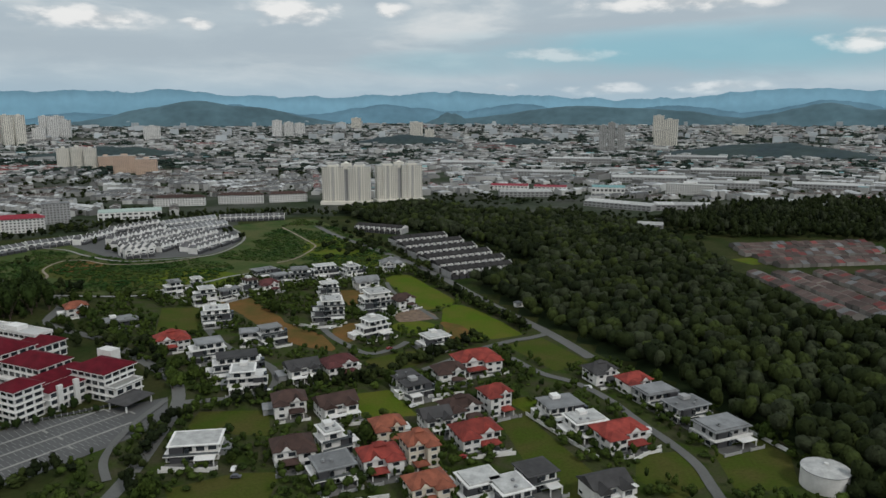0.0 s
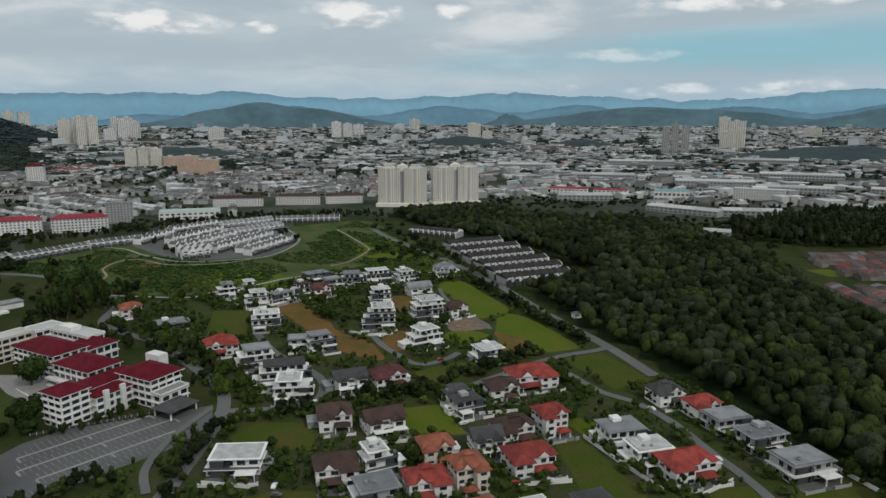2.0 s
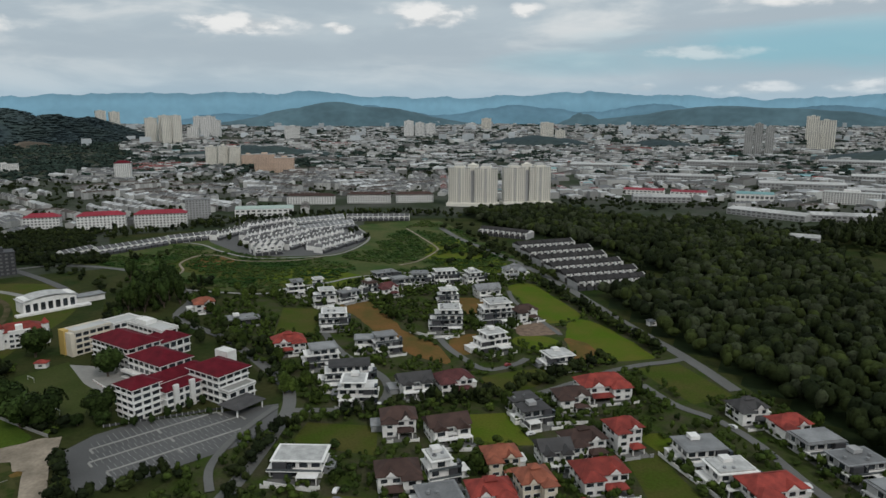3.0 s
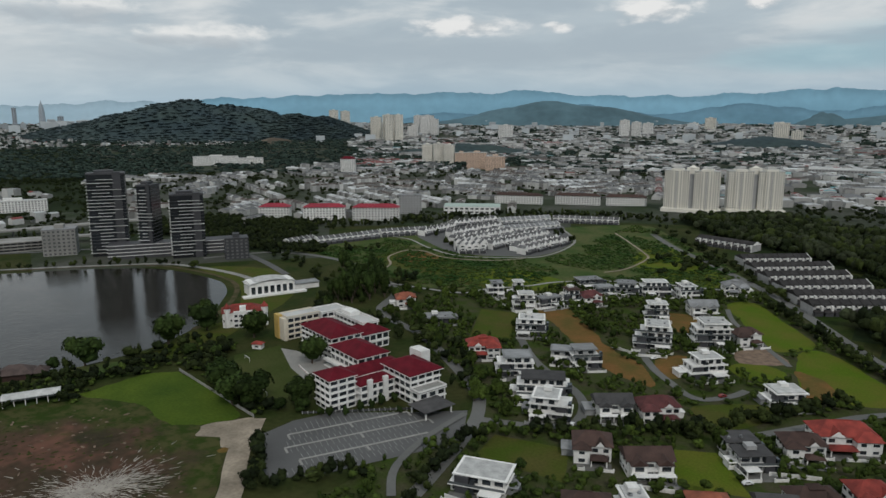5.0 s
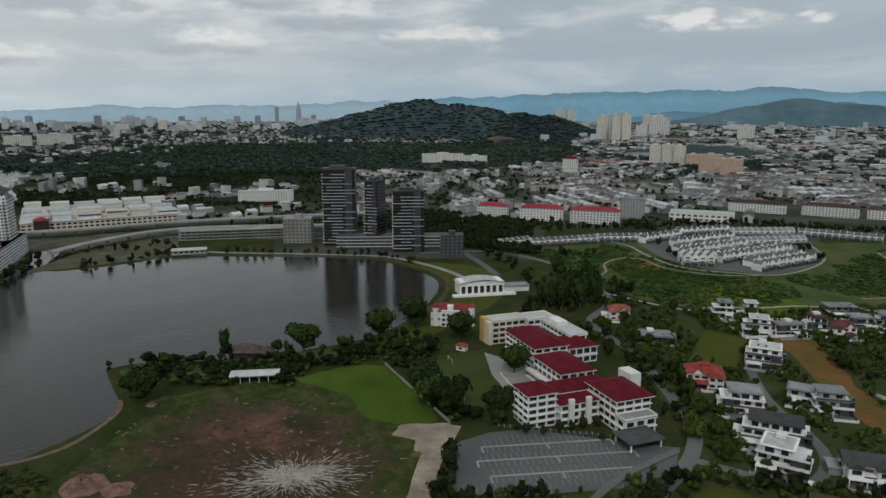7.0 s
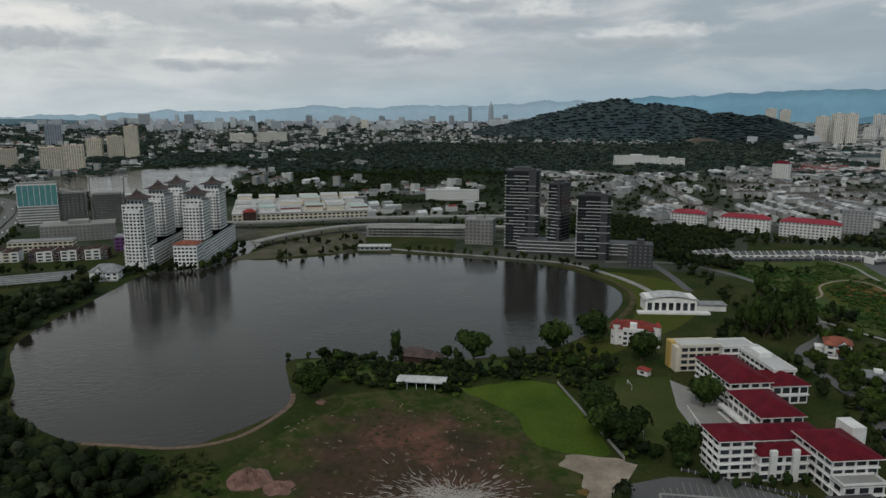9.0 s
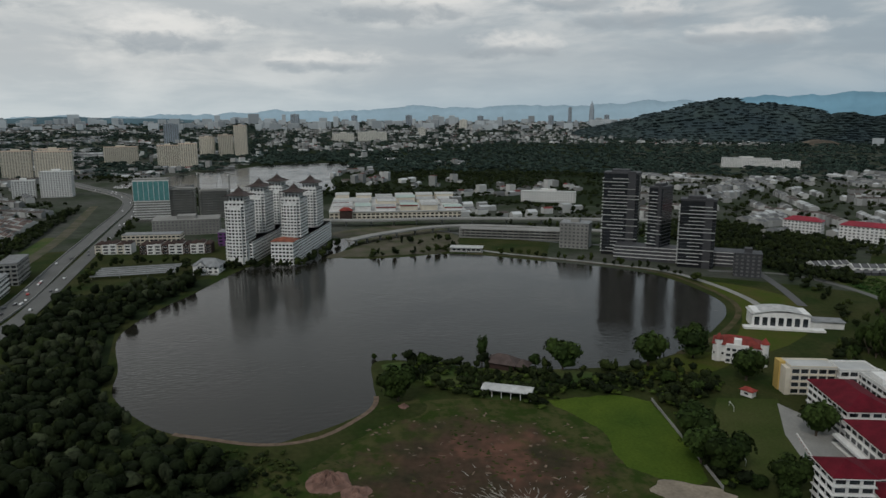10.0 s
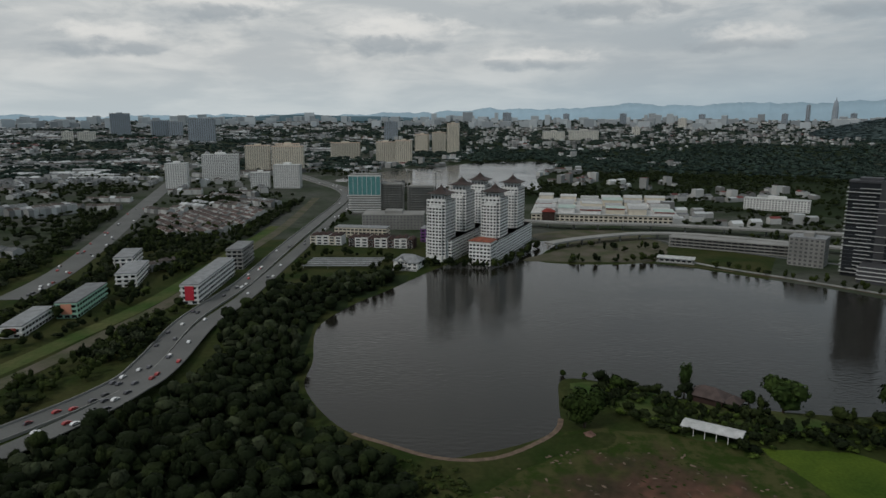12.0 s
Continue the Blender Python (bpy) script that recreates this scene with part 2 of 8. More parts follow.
def water_mat():
    m = bpy.data.materials.new("lake_water")
    m.use_nodes = True
    nt = m.node_tree
    N, L = nt.nodes.new, nt.links.new
    b = nt.nodes["Principled BSDF"]
    b.inputs["Base Color"].default_value = (0.015, 0.014, 0.011, 1)
    b.inputs["Roughness"].default_value, b.inputs["IOR"].default_value = 0.08, 1.33
    b.inputs["Specular IOR Level"].default_value = 0.36
    geo, mp = N("ShaderNodeNewGeometry"), N("ShaderNodeMapping")
    mp.inputs["Scale"].default_value = (1.7, 0.75, 1.0)
    mp.inputs["Rotation"].default_value = (0, 0, radians(12))
    L(geo.outputs["Position"], mp.inputs[0])
    a, c = N("ShaderNodeTexNoise"), N("ShaderNodeTexNoise")
    for n, sc in ((a, 0.26), (c, 0.012)):
        n.inputs["Scale"].default_value, n.inputs["Detail"].default_value = sc, 3
        L(mp.outputs[0], n.inputs["Vector"])
    bn, mr = N("ShaderNodeBump"), N("ShaderNodeMapRange")
    mr.inputs[1].default_value, mr.inputs[2].default_value, mr.inputs[3].default_value, mr.inputs[4].default_value = 0.35, 0.65, 0.25, 0.75
    L(c.outputs[0], mr.inputs[0])
    L(mr.outputs[0], bn.inputs["Strength"])
    bn.inputs["Distance"].default_value = 0.34
    L(a.outputs[0], bn.inputs["Height"])
    L(bn.outputs[0], b.inputs["Normal"])
    return m


M["water"] = water_mat()


# ---------------------------------------------------------------- builders
def mesh_np(name, verts, quads=None, tris=None, mats=(), qmat=None, tmat=None, flat=False):
    """A mesh from arrays of corners, four-sided and three-sided faces."""
    me = bpy.data.meshes.new(name)
    quads = np.zeros((0, 4), int) if quads is None else np.asarray(quads, int)
    tris = np.zeros((0, 3), int) if tris is None else np.asarray(tris, int)
    me.vertices.add(len(verts))
    me.vertices.foreach_set("co", np.asarray(verts, np.float32).ravel())
    me.loops.add(quads.size + tris.size)
    me.loops.foreach_set("vertex_index", np.concatenate([quads.ravel(), tris.ravel()]).astype(np.int32))
    n = len(quads) + len(tris)
    me.polygons.add(n)
    starts = np.concatenate([np.arange(len(quads)) * 4, quads.size + np.arange(len(tris)) * 3])
    me.polygons.foreach_set("loop_start", starts.astype(np.int32))
    for m in mats:
        me.materials.append(m)
    if qmat is not None or tmat is not None:
        idx = np.concatenate([np.zeros(len(quads), int) if qmat is None else qmat, np.zeros(len(tris), int) if tmat is None else tmat])
        me.polygons.foreach_set("material_index", idx.astype(np.int32))
    me.update(calc_edges=True)
    if flat:
        me.shade_flat()
    return me


class Solid:
    """Collects boxes, prisms and roofs into one mesh."""

    def __init__(self):
        self.v, self.f, self.m = [], [], []

    def add(self, vs, fs, m=0):
        k = len(self.v)
        self.v += [tuple(p) for p in vs]
        self.f += [tuple(i + k for i in q) for q in fs]
        self.m += [m] * len(fs)
        return self

    def box(self, x0, x1, y0, y1, z0, z1, m=0):
        vs = [(x, y, z) for z in (z0, z1) for x, y in ((x0, y0), (x1, y0), (x1, y1), (x0, y1))]
        return self.add(vs, [(3, 2, 1, 0), (4, 5, 6, 7), (0, 1, 5, 4), (1, 2, 6, 5), (2, 3, 7, 6), (3, 0, 4, 7)], m)

    def prism(self, poly, z0, z1, m=0):
        n = len(poly)
        vs = [(x, y, z0) for x, y in poly] + [(x, y, z1) for x, y in poly]
        fs = [tuple(range(n - 1, -1, -1)), tuple(range(n, 2 * n))] + [(i, (i + 1) % n, (i + 1) % n + n, i + n) for i in range(n)]
        return self.add(vs, fs, m)

    def hip(self, x0, x1, y0, y1, z, h, over=0.7, m=0, t=0.25, pull=1.0):
        """A hipped roof with eaves, over the given walls."""
        x0, x1, y0, y1 = x0 - over, x1 + over, y0 - over, y1 + over
        self.box(x0, x1, y0, y1, z, z + t, m)
        half = min(x1 - x0, y1 - y0) / 2 * pull
        if x1 - x0 >= y1 - y0:
            a, b = (x0 + half, (y0 + y1) / 2), (x1 - half, (y0 + y1) / 2)
            fs = [(0, 1, 5, 4), (1, 2, 5), (2, 3, 4, 5), (3, 0, 4)]
        else:
            a, b = ((x0 + x1) / 2, y0 + half), ((x0 + x1) / 2, y1 - half)
            fs = [(0, 1, 4), (1, 2, 5, 4), (2, 3, 5), (3, 0, 4, 5)]
        zt = z + t
        return self.add([(x0, y0, zt), (x1, y0, zt), (x1, y1, zt), (x0, y1, zt), (*a, zt + h), (*b, zt + h)], fs, m)

    def gable(self, x0, x1, y0, y1, z, h, over=0.6, m=0, t=0.25):
        """A pitched roof with its ridge along x."""
        ym, y0, y1, x0, x1 = (y0 + y1) / 2, y0 - over, y1 + over, x0 - over, x1 + over
        vs = [(x, y, zz) for x in (x0, x1) for y, zz in ((y0, z), (y1, z), (y1, z + t), (ym, z + h + t), (y0, z + t))]
        return self.add(vs, [(4, 3, 2, 1, 0), (5, 6, 7, 8, 9), (0, 5, 9, 4), (4, 9, 8, 3), (3, 8, 7, 2), (2, 7, 6, 1), (1, 6, 5, 0)], m)

    def tube(self, x, y, z0, z1, r0, r1=None, n=8, m=0):
        r1 = r0 if r1 is None else r1
        ring = [(math.cos(2 * math.pi * i / n), math.sin(2 * math.pi * i / n)) for i in range(n)]
        vs = [(x + r0 * c, y + r0 * s, z0) for c, s in ring] + [(x + r1 * c, y + r1 * s, z1) for c, s in ring]
        return self.add(vs, [tuple(range(n - 1, -1, -1)), tuple(range(n, 2 * n))] + [(i, (i + 1) % n, (i + 1) % n + n, i + n) for i in range(n)], m)

    def mesh(self, name, *mats):
        me = bpy.data.meshes.new(name)
        me.from_pydata(self.v, [], self.f)
        for m in mats:
            me.materials.append(m)
        me.polygons.foreach_set("material_index", self.m)
        me.update()
        return me


def thing(name, x, y, yaw=0.0, z=0.0, label="", category="", group="", kind=""):
    ob = new(name)
    ob.matrix_basis = pose(x, y, z, 0, 0, yaw)
    return tagged(ob, label, category, group, kind)


def part(name, solid, material, parent, label="", kind=""):
    mats = material if isinstance(material, (tuple, list)) else (material,)
    ob = new(name, solid.mesh(name, *mats) if isinstance(solid, Solid) else solid)
    ob.parent = parent
    return tagged(ob, label=label, kind=kind)


def put(name, me, parent, m):
    ob = new(name, me)
    ob.parent = parent
    ob.matrix_basis = m
    return ob


def inside(poly, x, y):
    """Which of the points lie within the outline."""
    x, y = np.atleast_1d(x), np.atleast_1d(y)
    hit, n = np.zeros(len(x), bool), len(poly)
    for i in range(n):
        (ax, ay), (bx, by) = poly[i], poly[i - 1]
        if ay == by:
            continue
        hit ^= ((ay > y) != (by > y)) & (x < (bx - ax) * (y - ay) / (by - ay) + ax)
    return hit


def smooth(pts, closed=True, n=6):
    """A rounded line through the given points."""
    pts = [Vector((*p, 0)) for p in pts]
    out, k = [], len(pts)
    for i in range(k if closed else k - 1):
        a, b, c, d = (pts[(i + j) % k] if closed else pts[min(max(i + j, 0), k - 1)] for j in (-1, 0, 1, 2))
        for s in range(n):
            u = s / n
            q = 0.5 * (2 * b + (c - a) * u + (2 * a - 5 * b + 4 * c - d) * u * u + (3 * b - a - 3 * c + d) * u ** 3)
            out.append((q.x, q.y))
    if not closed:
        out.append((pts[-1].x, pts[-1].y))
    return out


CX, CY = -25.0, 50.0


def rise(x, y):
    """The land's height: level round the lake, climbing gently towards the far hills."""
    r = np.hypot(np.asarray(x) - CX, np.asarray(y) - CY)
    s = np.clip((r - 2100) / 2700, 0, 1)
    return 78 * s * s * (3 - 2 * s)


def patch(name, poly, z, material, label="", rounded=4, kind="structure", rough=0.0, seed=1):
    """A flat piece of ground with its own cover, slightly proud of what lies below it."""
    pts = smooth(poly, True, rounded) if rounded else list(poly)
    if rough:
        fine = []
        for (ax, ay), (bx, by) in zip(pts, pts[1:] + pts[:1]):
            k = max(1, round(math.hypot(bx - ax, by - ay) / 1.6))
            fine += [(ax + (bx - ax) * i / k, ay + (by - ay) * i / k) for i in range(k)]
        pts = [(x + min(rough, 6) * 0.5 * noise.fractal((x * 0.05, y * 0.05, seed), 1.2, 2.2, 3), y + min(rough, 6) * 0.5 * noise.fractal((x * 0.05, y * 0.05, seed + 9), 1.2, 2.2, 3)) for x, y in fine]
    bm = bmesh.new()
    face = bm.faces.new([bm.verts.new((x, y, z)) for x, y in pts])
    if face.calc_area() and sum(pts[i - 1][0] * pts[i][1] - pts[i][0] * pts[i - 1][1] for i in range(len(pts))) < 0:
        bmesh.ops.reverse_faces(bm, faces=bm.faces[:])
    bmesh.ops.triangulate(bm, faces=bm.faces[:])
    me = bpy.data.meshes.new(name)
    bm.to_mesh(me)
    bm.free()
    me.materials.append(material)
    return tagged(new(name, me), label=label, kind=kind)


def strip(name, line, width, z, material, label="", n=6, kerb=0.0, thick=0.0, parent=None):
    """A road or path of even width along a line; with thick, a deck with sides."""
    pts = smooth(line, False, n) if n else line
    zs = [z] * len(pts) if isinstance(z, (int, float)) else list(np.interp(np.linspace(0, 1, len(pts)), np.linspace(0, 1, len(z)), z))
    so, row = Solid(), []
    for i, (x, y) in enumerate(pts):
        a, b = pts[max(i - 1, 0)], pts[min(i + 1, len(pts) - 1)]
        d = Vector((b[0] - a[0], b[1] - a[1], 0)).normalized()
        nx, ny = -d.y * width / 2, d.x * width / 2
        k = len(so.v)
        so.v += [(x + nx, y + ny, zs[i]), (x - nx, y - ny, zs[i])]
        if thick:
            so.v += [(x - nx, y - ny, zs[i] - thick), (x + nx, y + ny, zs[i] - thick)]
        row.append(k)
    for a, b in zip(row, row[1:]):
        if thick:
            so.f += [(a + j, a + (j + 1) % 4, b + (j + 1) % 4, b + j) for j in range(4)]
        else:
            so.f.append((a, a + 1, b + 1, b))
    if thick:
        so.f += [(row[0] + 3, row[0] + 2, row[0] + 1, row[0]), tuple(row[-1] + j for j in range(4))]
    so.m = [0] * len(so.f)
    ob = new(name, so.mesh(name, material))
    if parent:
        ob.parent = parent
        return ob
    return tagged(ob, label=label, kind="structure")


# ---------------------------------------------------------------- the plan
LAKE = smooth([(-720, 130), (-690, 100), (-611, 61), (-562, 35), (-508, 19), (-444, 27), (-405, 30), (-361, 53), (-342, 78), (-330, 100), (-330, 122),
               (-344, 142), (-360, 154), (-386, 158), (-416, 165), (-411, 188), (-385, 225), (-373, 272), (-370, 305), (-385, 352), (-421, 402),
               (-445, 427), (-475, 443), (-532, 449), (-570, 440), (-611, 409), (-645, 372), (-687, 326), (-705, 294), (-700, 262), (-702, 220),
               (-716, 192), (-760, 205), (-800, 222), (-820, 212), (-780, 175)])
LAKE2 = smooth([(-1500, -120), (-1672, -68), (-1793, 29), (-1897, 113), (-2035, 241), (-1980, 425), (-1552, 304), (-1331, 274), (-1300, 150),
                (-1345, 47), (-1454, -46)])
FOREST = [(140, 225), (128, 284), (112, 308), (98, 352), (82, 384), (58, 428), (36, 470), (16, 508), (0, 544), (-14, 574), (2, 588), (32, 596), (42, 650), (-22, 775), (-150, 880), (-225, 1000),
          (-114, 1070), (25, 964), (103, 970), (168, 899), (192, 818), (214, 720), (212, 630), (206, 540), (222, 480), (262, 430), (420, 300), (300, 150), (190, 150)]
WESTWOOD = [(-200, -160), (-190, 30), (-260, 60), (-300, 92), (-322, 76), (-350, 52), (-375, 34), (-410, 22), (-444, 20), (-508, 12), (-562, 28), (-611, 52), (-640, 68),
            (-645, 20), (-600, -35), (-520, -45), (-440, -28), (-395, -30), (-372, -42), (-345, -64), (-300, -95), (-250, -125)]
VILLAGE = [(-300, 500), (-240, 530), (-200, 610), (-70, 630), (40, 445), (130, 290), (140, 200), (-100, 180), (-170, 220), (-160, 330), (-250, 410)]
TOWN_HOLES = [LAKE, LAKE2, FOREST, VILLAGE, WESTWOOD]


def ground():
    """One sheet to the foot of the far hills."""
    rings = np.concatenate([[0], np.geomspace(60, 4850, 70)])
    ang = np.linspace(0, 2 * math.pi, 181)[:-1]
    x = CX + rings[1:, None] * np.sin(ang)
    y = CY + rings[1:, None] * np.cos(ang)
    v = np.concatenate([[[CX, CY, 0]], np.stack([x, y, rise(x, y)], -1).reshape(-1, 3)])
    k, n = np.arange(180), 180
    tris = np.stack([np.zeros(180, int), 1 + (k + 1) % n, 1 + k], 1)
    quads = np.concatenate([np.stack([1 + i * n + k, 1 + i * n + (k + 1) % n, 1 + (i + 1) * n + (k + 1) % n, 1 + (i + 1) * n + k], 1) for i in range(len(rings) - 2)])
    c = v[quads].mean(1)
    r = np.hypot(c[:, 0] - CX, c[:, 1] - CY)
    b = np.degrees(np.arctan2(-(c[:, 0] - CX), c[:, 1] - CY))
    near = np.where(b < 20, 950, np.where(b < 40, 880, np.where(b < 62, 680, 800)))
    qm = np.where(r > near, 1, 0)
    qm = np.where((b > 58) & (b < 88) & (r > 1100) & (r < 2900), 2, qm)
    qm = np.where(inside(FOREST, c[:, 0], c[:, 1]) | inside(WESTWOOD, c[:, 0], c[:, 1]), 2, qm)
    tagged(new("ground", mesh_np("ground", v, quads[:, ::-1], tris[:, ::-1], (M["scrub"], M["town"], M["woodfloor"]), qm)), label="grass, scrub and town ground reaching to the far hills", kind="structure")


ground()
tagged(patch("water", LAKE, 0.05, M["water"], rounded=0), label="wide dark grey lake with faint ripples")
tagged(patch("water", LAKE2, 0.05, M["water"], rounded=0), label="pale far lake behind the hotel towers")

def field_mat():
    """Bare earth worn through rough grass: bare in the middle, patchy towards the rim."""
    m = mat("worn_field", (0.070, 0.042, 0.030), 0.95, 0.5, 0.05, 0.35, 0.5, second=(0.034, 0.030, 0.018), spec=0.05)
    nt = m.node_tree
    N, L = nt.nodes.new, nt.links.new
    bsdf = nt.nodes["Principled BSDF"]
    soil = bsdf.inputs["Base Color"].links[0].from_socket
    geo, sub, sc, ln = N("ShaderNodeNewGeometry"), N("ShaderNodeVectorMath"), N("ShaderNodeVectorMath"), N("ShaderNodeVectorMath")
    sub.operation, sc.operation, ln.operation = "SUBTRACT", "MULTIPLY", "LENGTH"
    sub.inputs[1].default_value, sc.inputs[1].default_value = (-268, 176, 0), (1 / 78, 1 / 62, 0)
    L(geo.outputs["Position"], sub.inputs[0])
    L(sub.outputs[0], sc.inputs[0])
    L(sc.outputs[0], ln.inputs[0])

    def tex(scale, detail):
        n = N("ShaderNodeTexNoise")
        n.inputs["Scale"].default_value, n.inputs["Detail"].default_value, n.inputs["Roughness"].default_value = scale, detail, 0.65
        L(geo.outputs["Position"], n.inputs["Vector"])
        return n.outputs[0]

    def blend(fac, a, b):
        n = N("ShaderNodeMix")
        n.data_type = "RGBA"
        L(fac, n.inputs["Factor"])
        for sock, v in ((n.inputs[6], a), (n.inputs[7], b)):
            if isinstance(v, tuple):
                sock.default_value = (*v, 1)
            else:
                L(v, sock)
        return n.outputs[2]

    def span(v, lo, hi):
        n = N("ShaderNodeMapRange")
        n.interpolation_type = "SMOOTHSTEP"
        L(v, n.inputs[0])
        n.inputs[1].default_value, n.inputs[2].default_value = lo, hi
        return n.outputs[0]

    add = N("ShaderNodeMath")
    add.operation = "MULTIPLY_ADD"
    L(tex(0.045, 8), add.inputs[0])
    add.inputs[1].default_value = 1.5
    L(ln.outputs["Value"], add.inputs[2])
    bare = span(add.outputs[0], 1.72, 1.30)
    grass = blend(span(tex(0.12, 6), 0.4, 0.62), (0.024, 0.040, 0.008), (0.058, 0.058, 0.022))
    ruddy = blend(span(tex(0.022, 4), 0.52, 0.66), soil, (0.125, 0.062, 0.045))
    pale = blend(span(tex(0.16, 7), 0.62, 0.72), ruddy, (0.17, 0.135, 0.105))
    L(blend(bare, grass, pale), bsdf.inputs["Base Color"])
    return m


# ground covers
M["scrape"] = mat("scraped_soil", (0.150, 0.105, 0.075), 0.95, 0.4, 0.3, 1.2, island=0.4)
patch("grass_ground", VILLAGE, 0.03, M["garden"], "grass between the villas", 0)
patch("weeds", [(-560, 600), (-420, 560), (-330, 520), (-270, 530), (-190, 620), (-80, 640), (-120, 740), (-190, 850), (-260, 930), (-400, 780), (-470, 720)], 0.04, M["weeds"], "rank green weeds over the open ground", 4, rough=14)
patch("lawn", [(-138, 306), (-105, 310), (-96, 283), (-136, 284)], 0.06, M["lawn"], "mown green vacant lot", 0)
patch("lawn", [(-100, 250), (-82, 252), (-80, 226), (-112, 220), (-122, 236)], 0.06, M["lawn"], "mown green garden lot", 0)
patch("lawn", [(-67, 333), (-51, 339), (-33, 309), (-59, 302)], 0.06, M["lush"], "bright green grass lot", 0)
patch("lawn", [(5, 306), (18, 313), (44, 257), (60, 225), (30, 215), (20, 250), (9, 291)], 0.06, M["lawn"], "mown green strip between villas", 0)
patch("lawn", [(10, 415), (34, 431), (58, 388), (37, 372)], 0.06, M["lawn"], "green grass lot below the woods", 0)
patch("lawn", [(95, 280), (116, 301), (126, 279), (120, 256), (94, 246)], 0.06, M["lawn"], "green grass lot beside the grey villas", 0)
patch("lawn", [(62, 276), (82, 281), (84, 253), (70, 240), (58, 256)], 0.06, M["lawn"], "green grass lot with a white wall", 0)
patch("lawn", [(20, 335), (36, 322), (18, 316), (8, 330)], 0.06, M["lush"], "green lawn between red-roofed villas", 0)
patch("orange_ground", [(-206, 500), (-189, 512), (-181, 511), (-137, 452), (-108, 426), (-92, 400), (-104, 400), (-134, 419), (-174, 470)], 0.06, M["orange_soil"], "bare orange soil plot", 3, rough=6)
patch("lawn", [(-90, 588), (-72, 602), (-49, 562), (-26, 515), (-40, 493), (-52, 498), (-68, 535)], 0.06, M["lush"], "long bright green grass strip by the lane", 3, rough=3)
patch("lawn", [(-33, 493), (-19, 504), (5, 470), (20, 443), (18, 434), (-7, 424), (-27, 427)], 0.06, M["lush"], "bright green grass lot by the forest road", 3, rough=3)
patch("orange_ground", [(-32, 462), (-19, 452), (-10, 432), (-25, 423)], 0.10, M["orange_soil"], "worn orange soil in the grass", 3, rough=6)
patch("rubble_ground", [(-66, 480), (-50, 492), (-36, 471), (-61, 459)], 0.08, M["scrape"], "cleared rubble plot of pinkish soil", 3, rough=3)
patch("lawn", [(-65, 451), (-54, 463), (-37, 456), (-40, 436), (-57, 436)], 0.07, M["lush"], "bright green lot behind a white villa", 3, rough=3)
patch("lawn", [(-70, 383), (-41, 402), (-37, 384), (-49, 365), (-62, 363)], 0.07, M["lawn"], "dull green grass lot inside the hedge", 3, rough=3)
patch("lawn", [(-240, 482), (-214, 486), (-186, 428), (-215, 420)], 0.06, M["lawn"], "green lot beside white villas", 0)
patch("orange_ground", [(-104, 438), (-89, 455), (-83, 421), (-92, 413)], 0.07, M["orange_soil"], "bare orange lot between white villas", 3, rough=4)
patch("orange_ground", [(-124, 534), (-113, 545), (-86, 539), (-97, 503), (-112, 504)], 0.06, M["orange_soil"], "worn lot between white villas", 3, rough=3)
patch("weeds", [(-150, 640), (-100, 645), (-140, 740), (-190, 800), (-200, 720)], 0.09, M["lush"], "bright green creepers on open ground", 4, rough=14)
patch("weeds", [(-300, 560), (-230, 550), (-215, 590), (-290, 615)], 0.12, M["lush"], "bright green creepers on open ground", 4, rough=14)
patch("sand_ground", [(-400, 600), (-370, 595), (-365, 625), (-395, 640)], 0.12, M["orange_soil"], "worn bare soil on open ground", 4, rough=12)
patch("lawn", [(-350, 560), (-255, 540), (-260, 600), (-330, 620), (-400, 640), (-420, 590)], 0.07, M["lawn"], "rough grass on open ground", 4, rough=10)
patch("weeds", [(-340, 610), (-200, 570), (-205, 620), (-310, 640)], 0.10, M["weeds"], "rank green weeds on open ground", 4, rough=10)
patch("field", [(-316, 318), (-306, 346), (-236, 300), (-247, 274), (-283, 288)], 0.06, M["pitch"], "worn school sports field of mown grass", 0)
patch("dirt_ground", [(-356, 158), (-352, 198), (-334, 236), (-302, 250), (-262, 246), (-236, 238), (-204, 205), (-172, 150), (-235, 92), (-310, 98), (-334, 126)], 0.06, field_mat(), "bare red-brown earth field running into rough grass", 4, rough=9)
patch("lawn", [(-338, 236), (-322, 283), (-250, 262), (-268, 238), (-306, 245)], 0.07, M["fieldgrass"], "green grass beside the earth field", 3, rough=9)
patch("sand_ground", [(-255, 246), (-242, 264), (-232, 252), (-226, 238), (-231, 234), (-240, 241), (-250, 234), (-253, 240)], 0.10, M["pale_soil"], "pale sandy track end", 3, rough=5)
patch("grass_ground", [(-352, 152), (-352, 176), (-340, 168), (-322, 134), (-300, 110), (-325, 96), (-334, 122)], 0.09, M["scrub"], "rough lakeside grass", 3, rough=6)


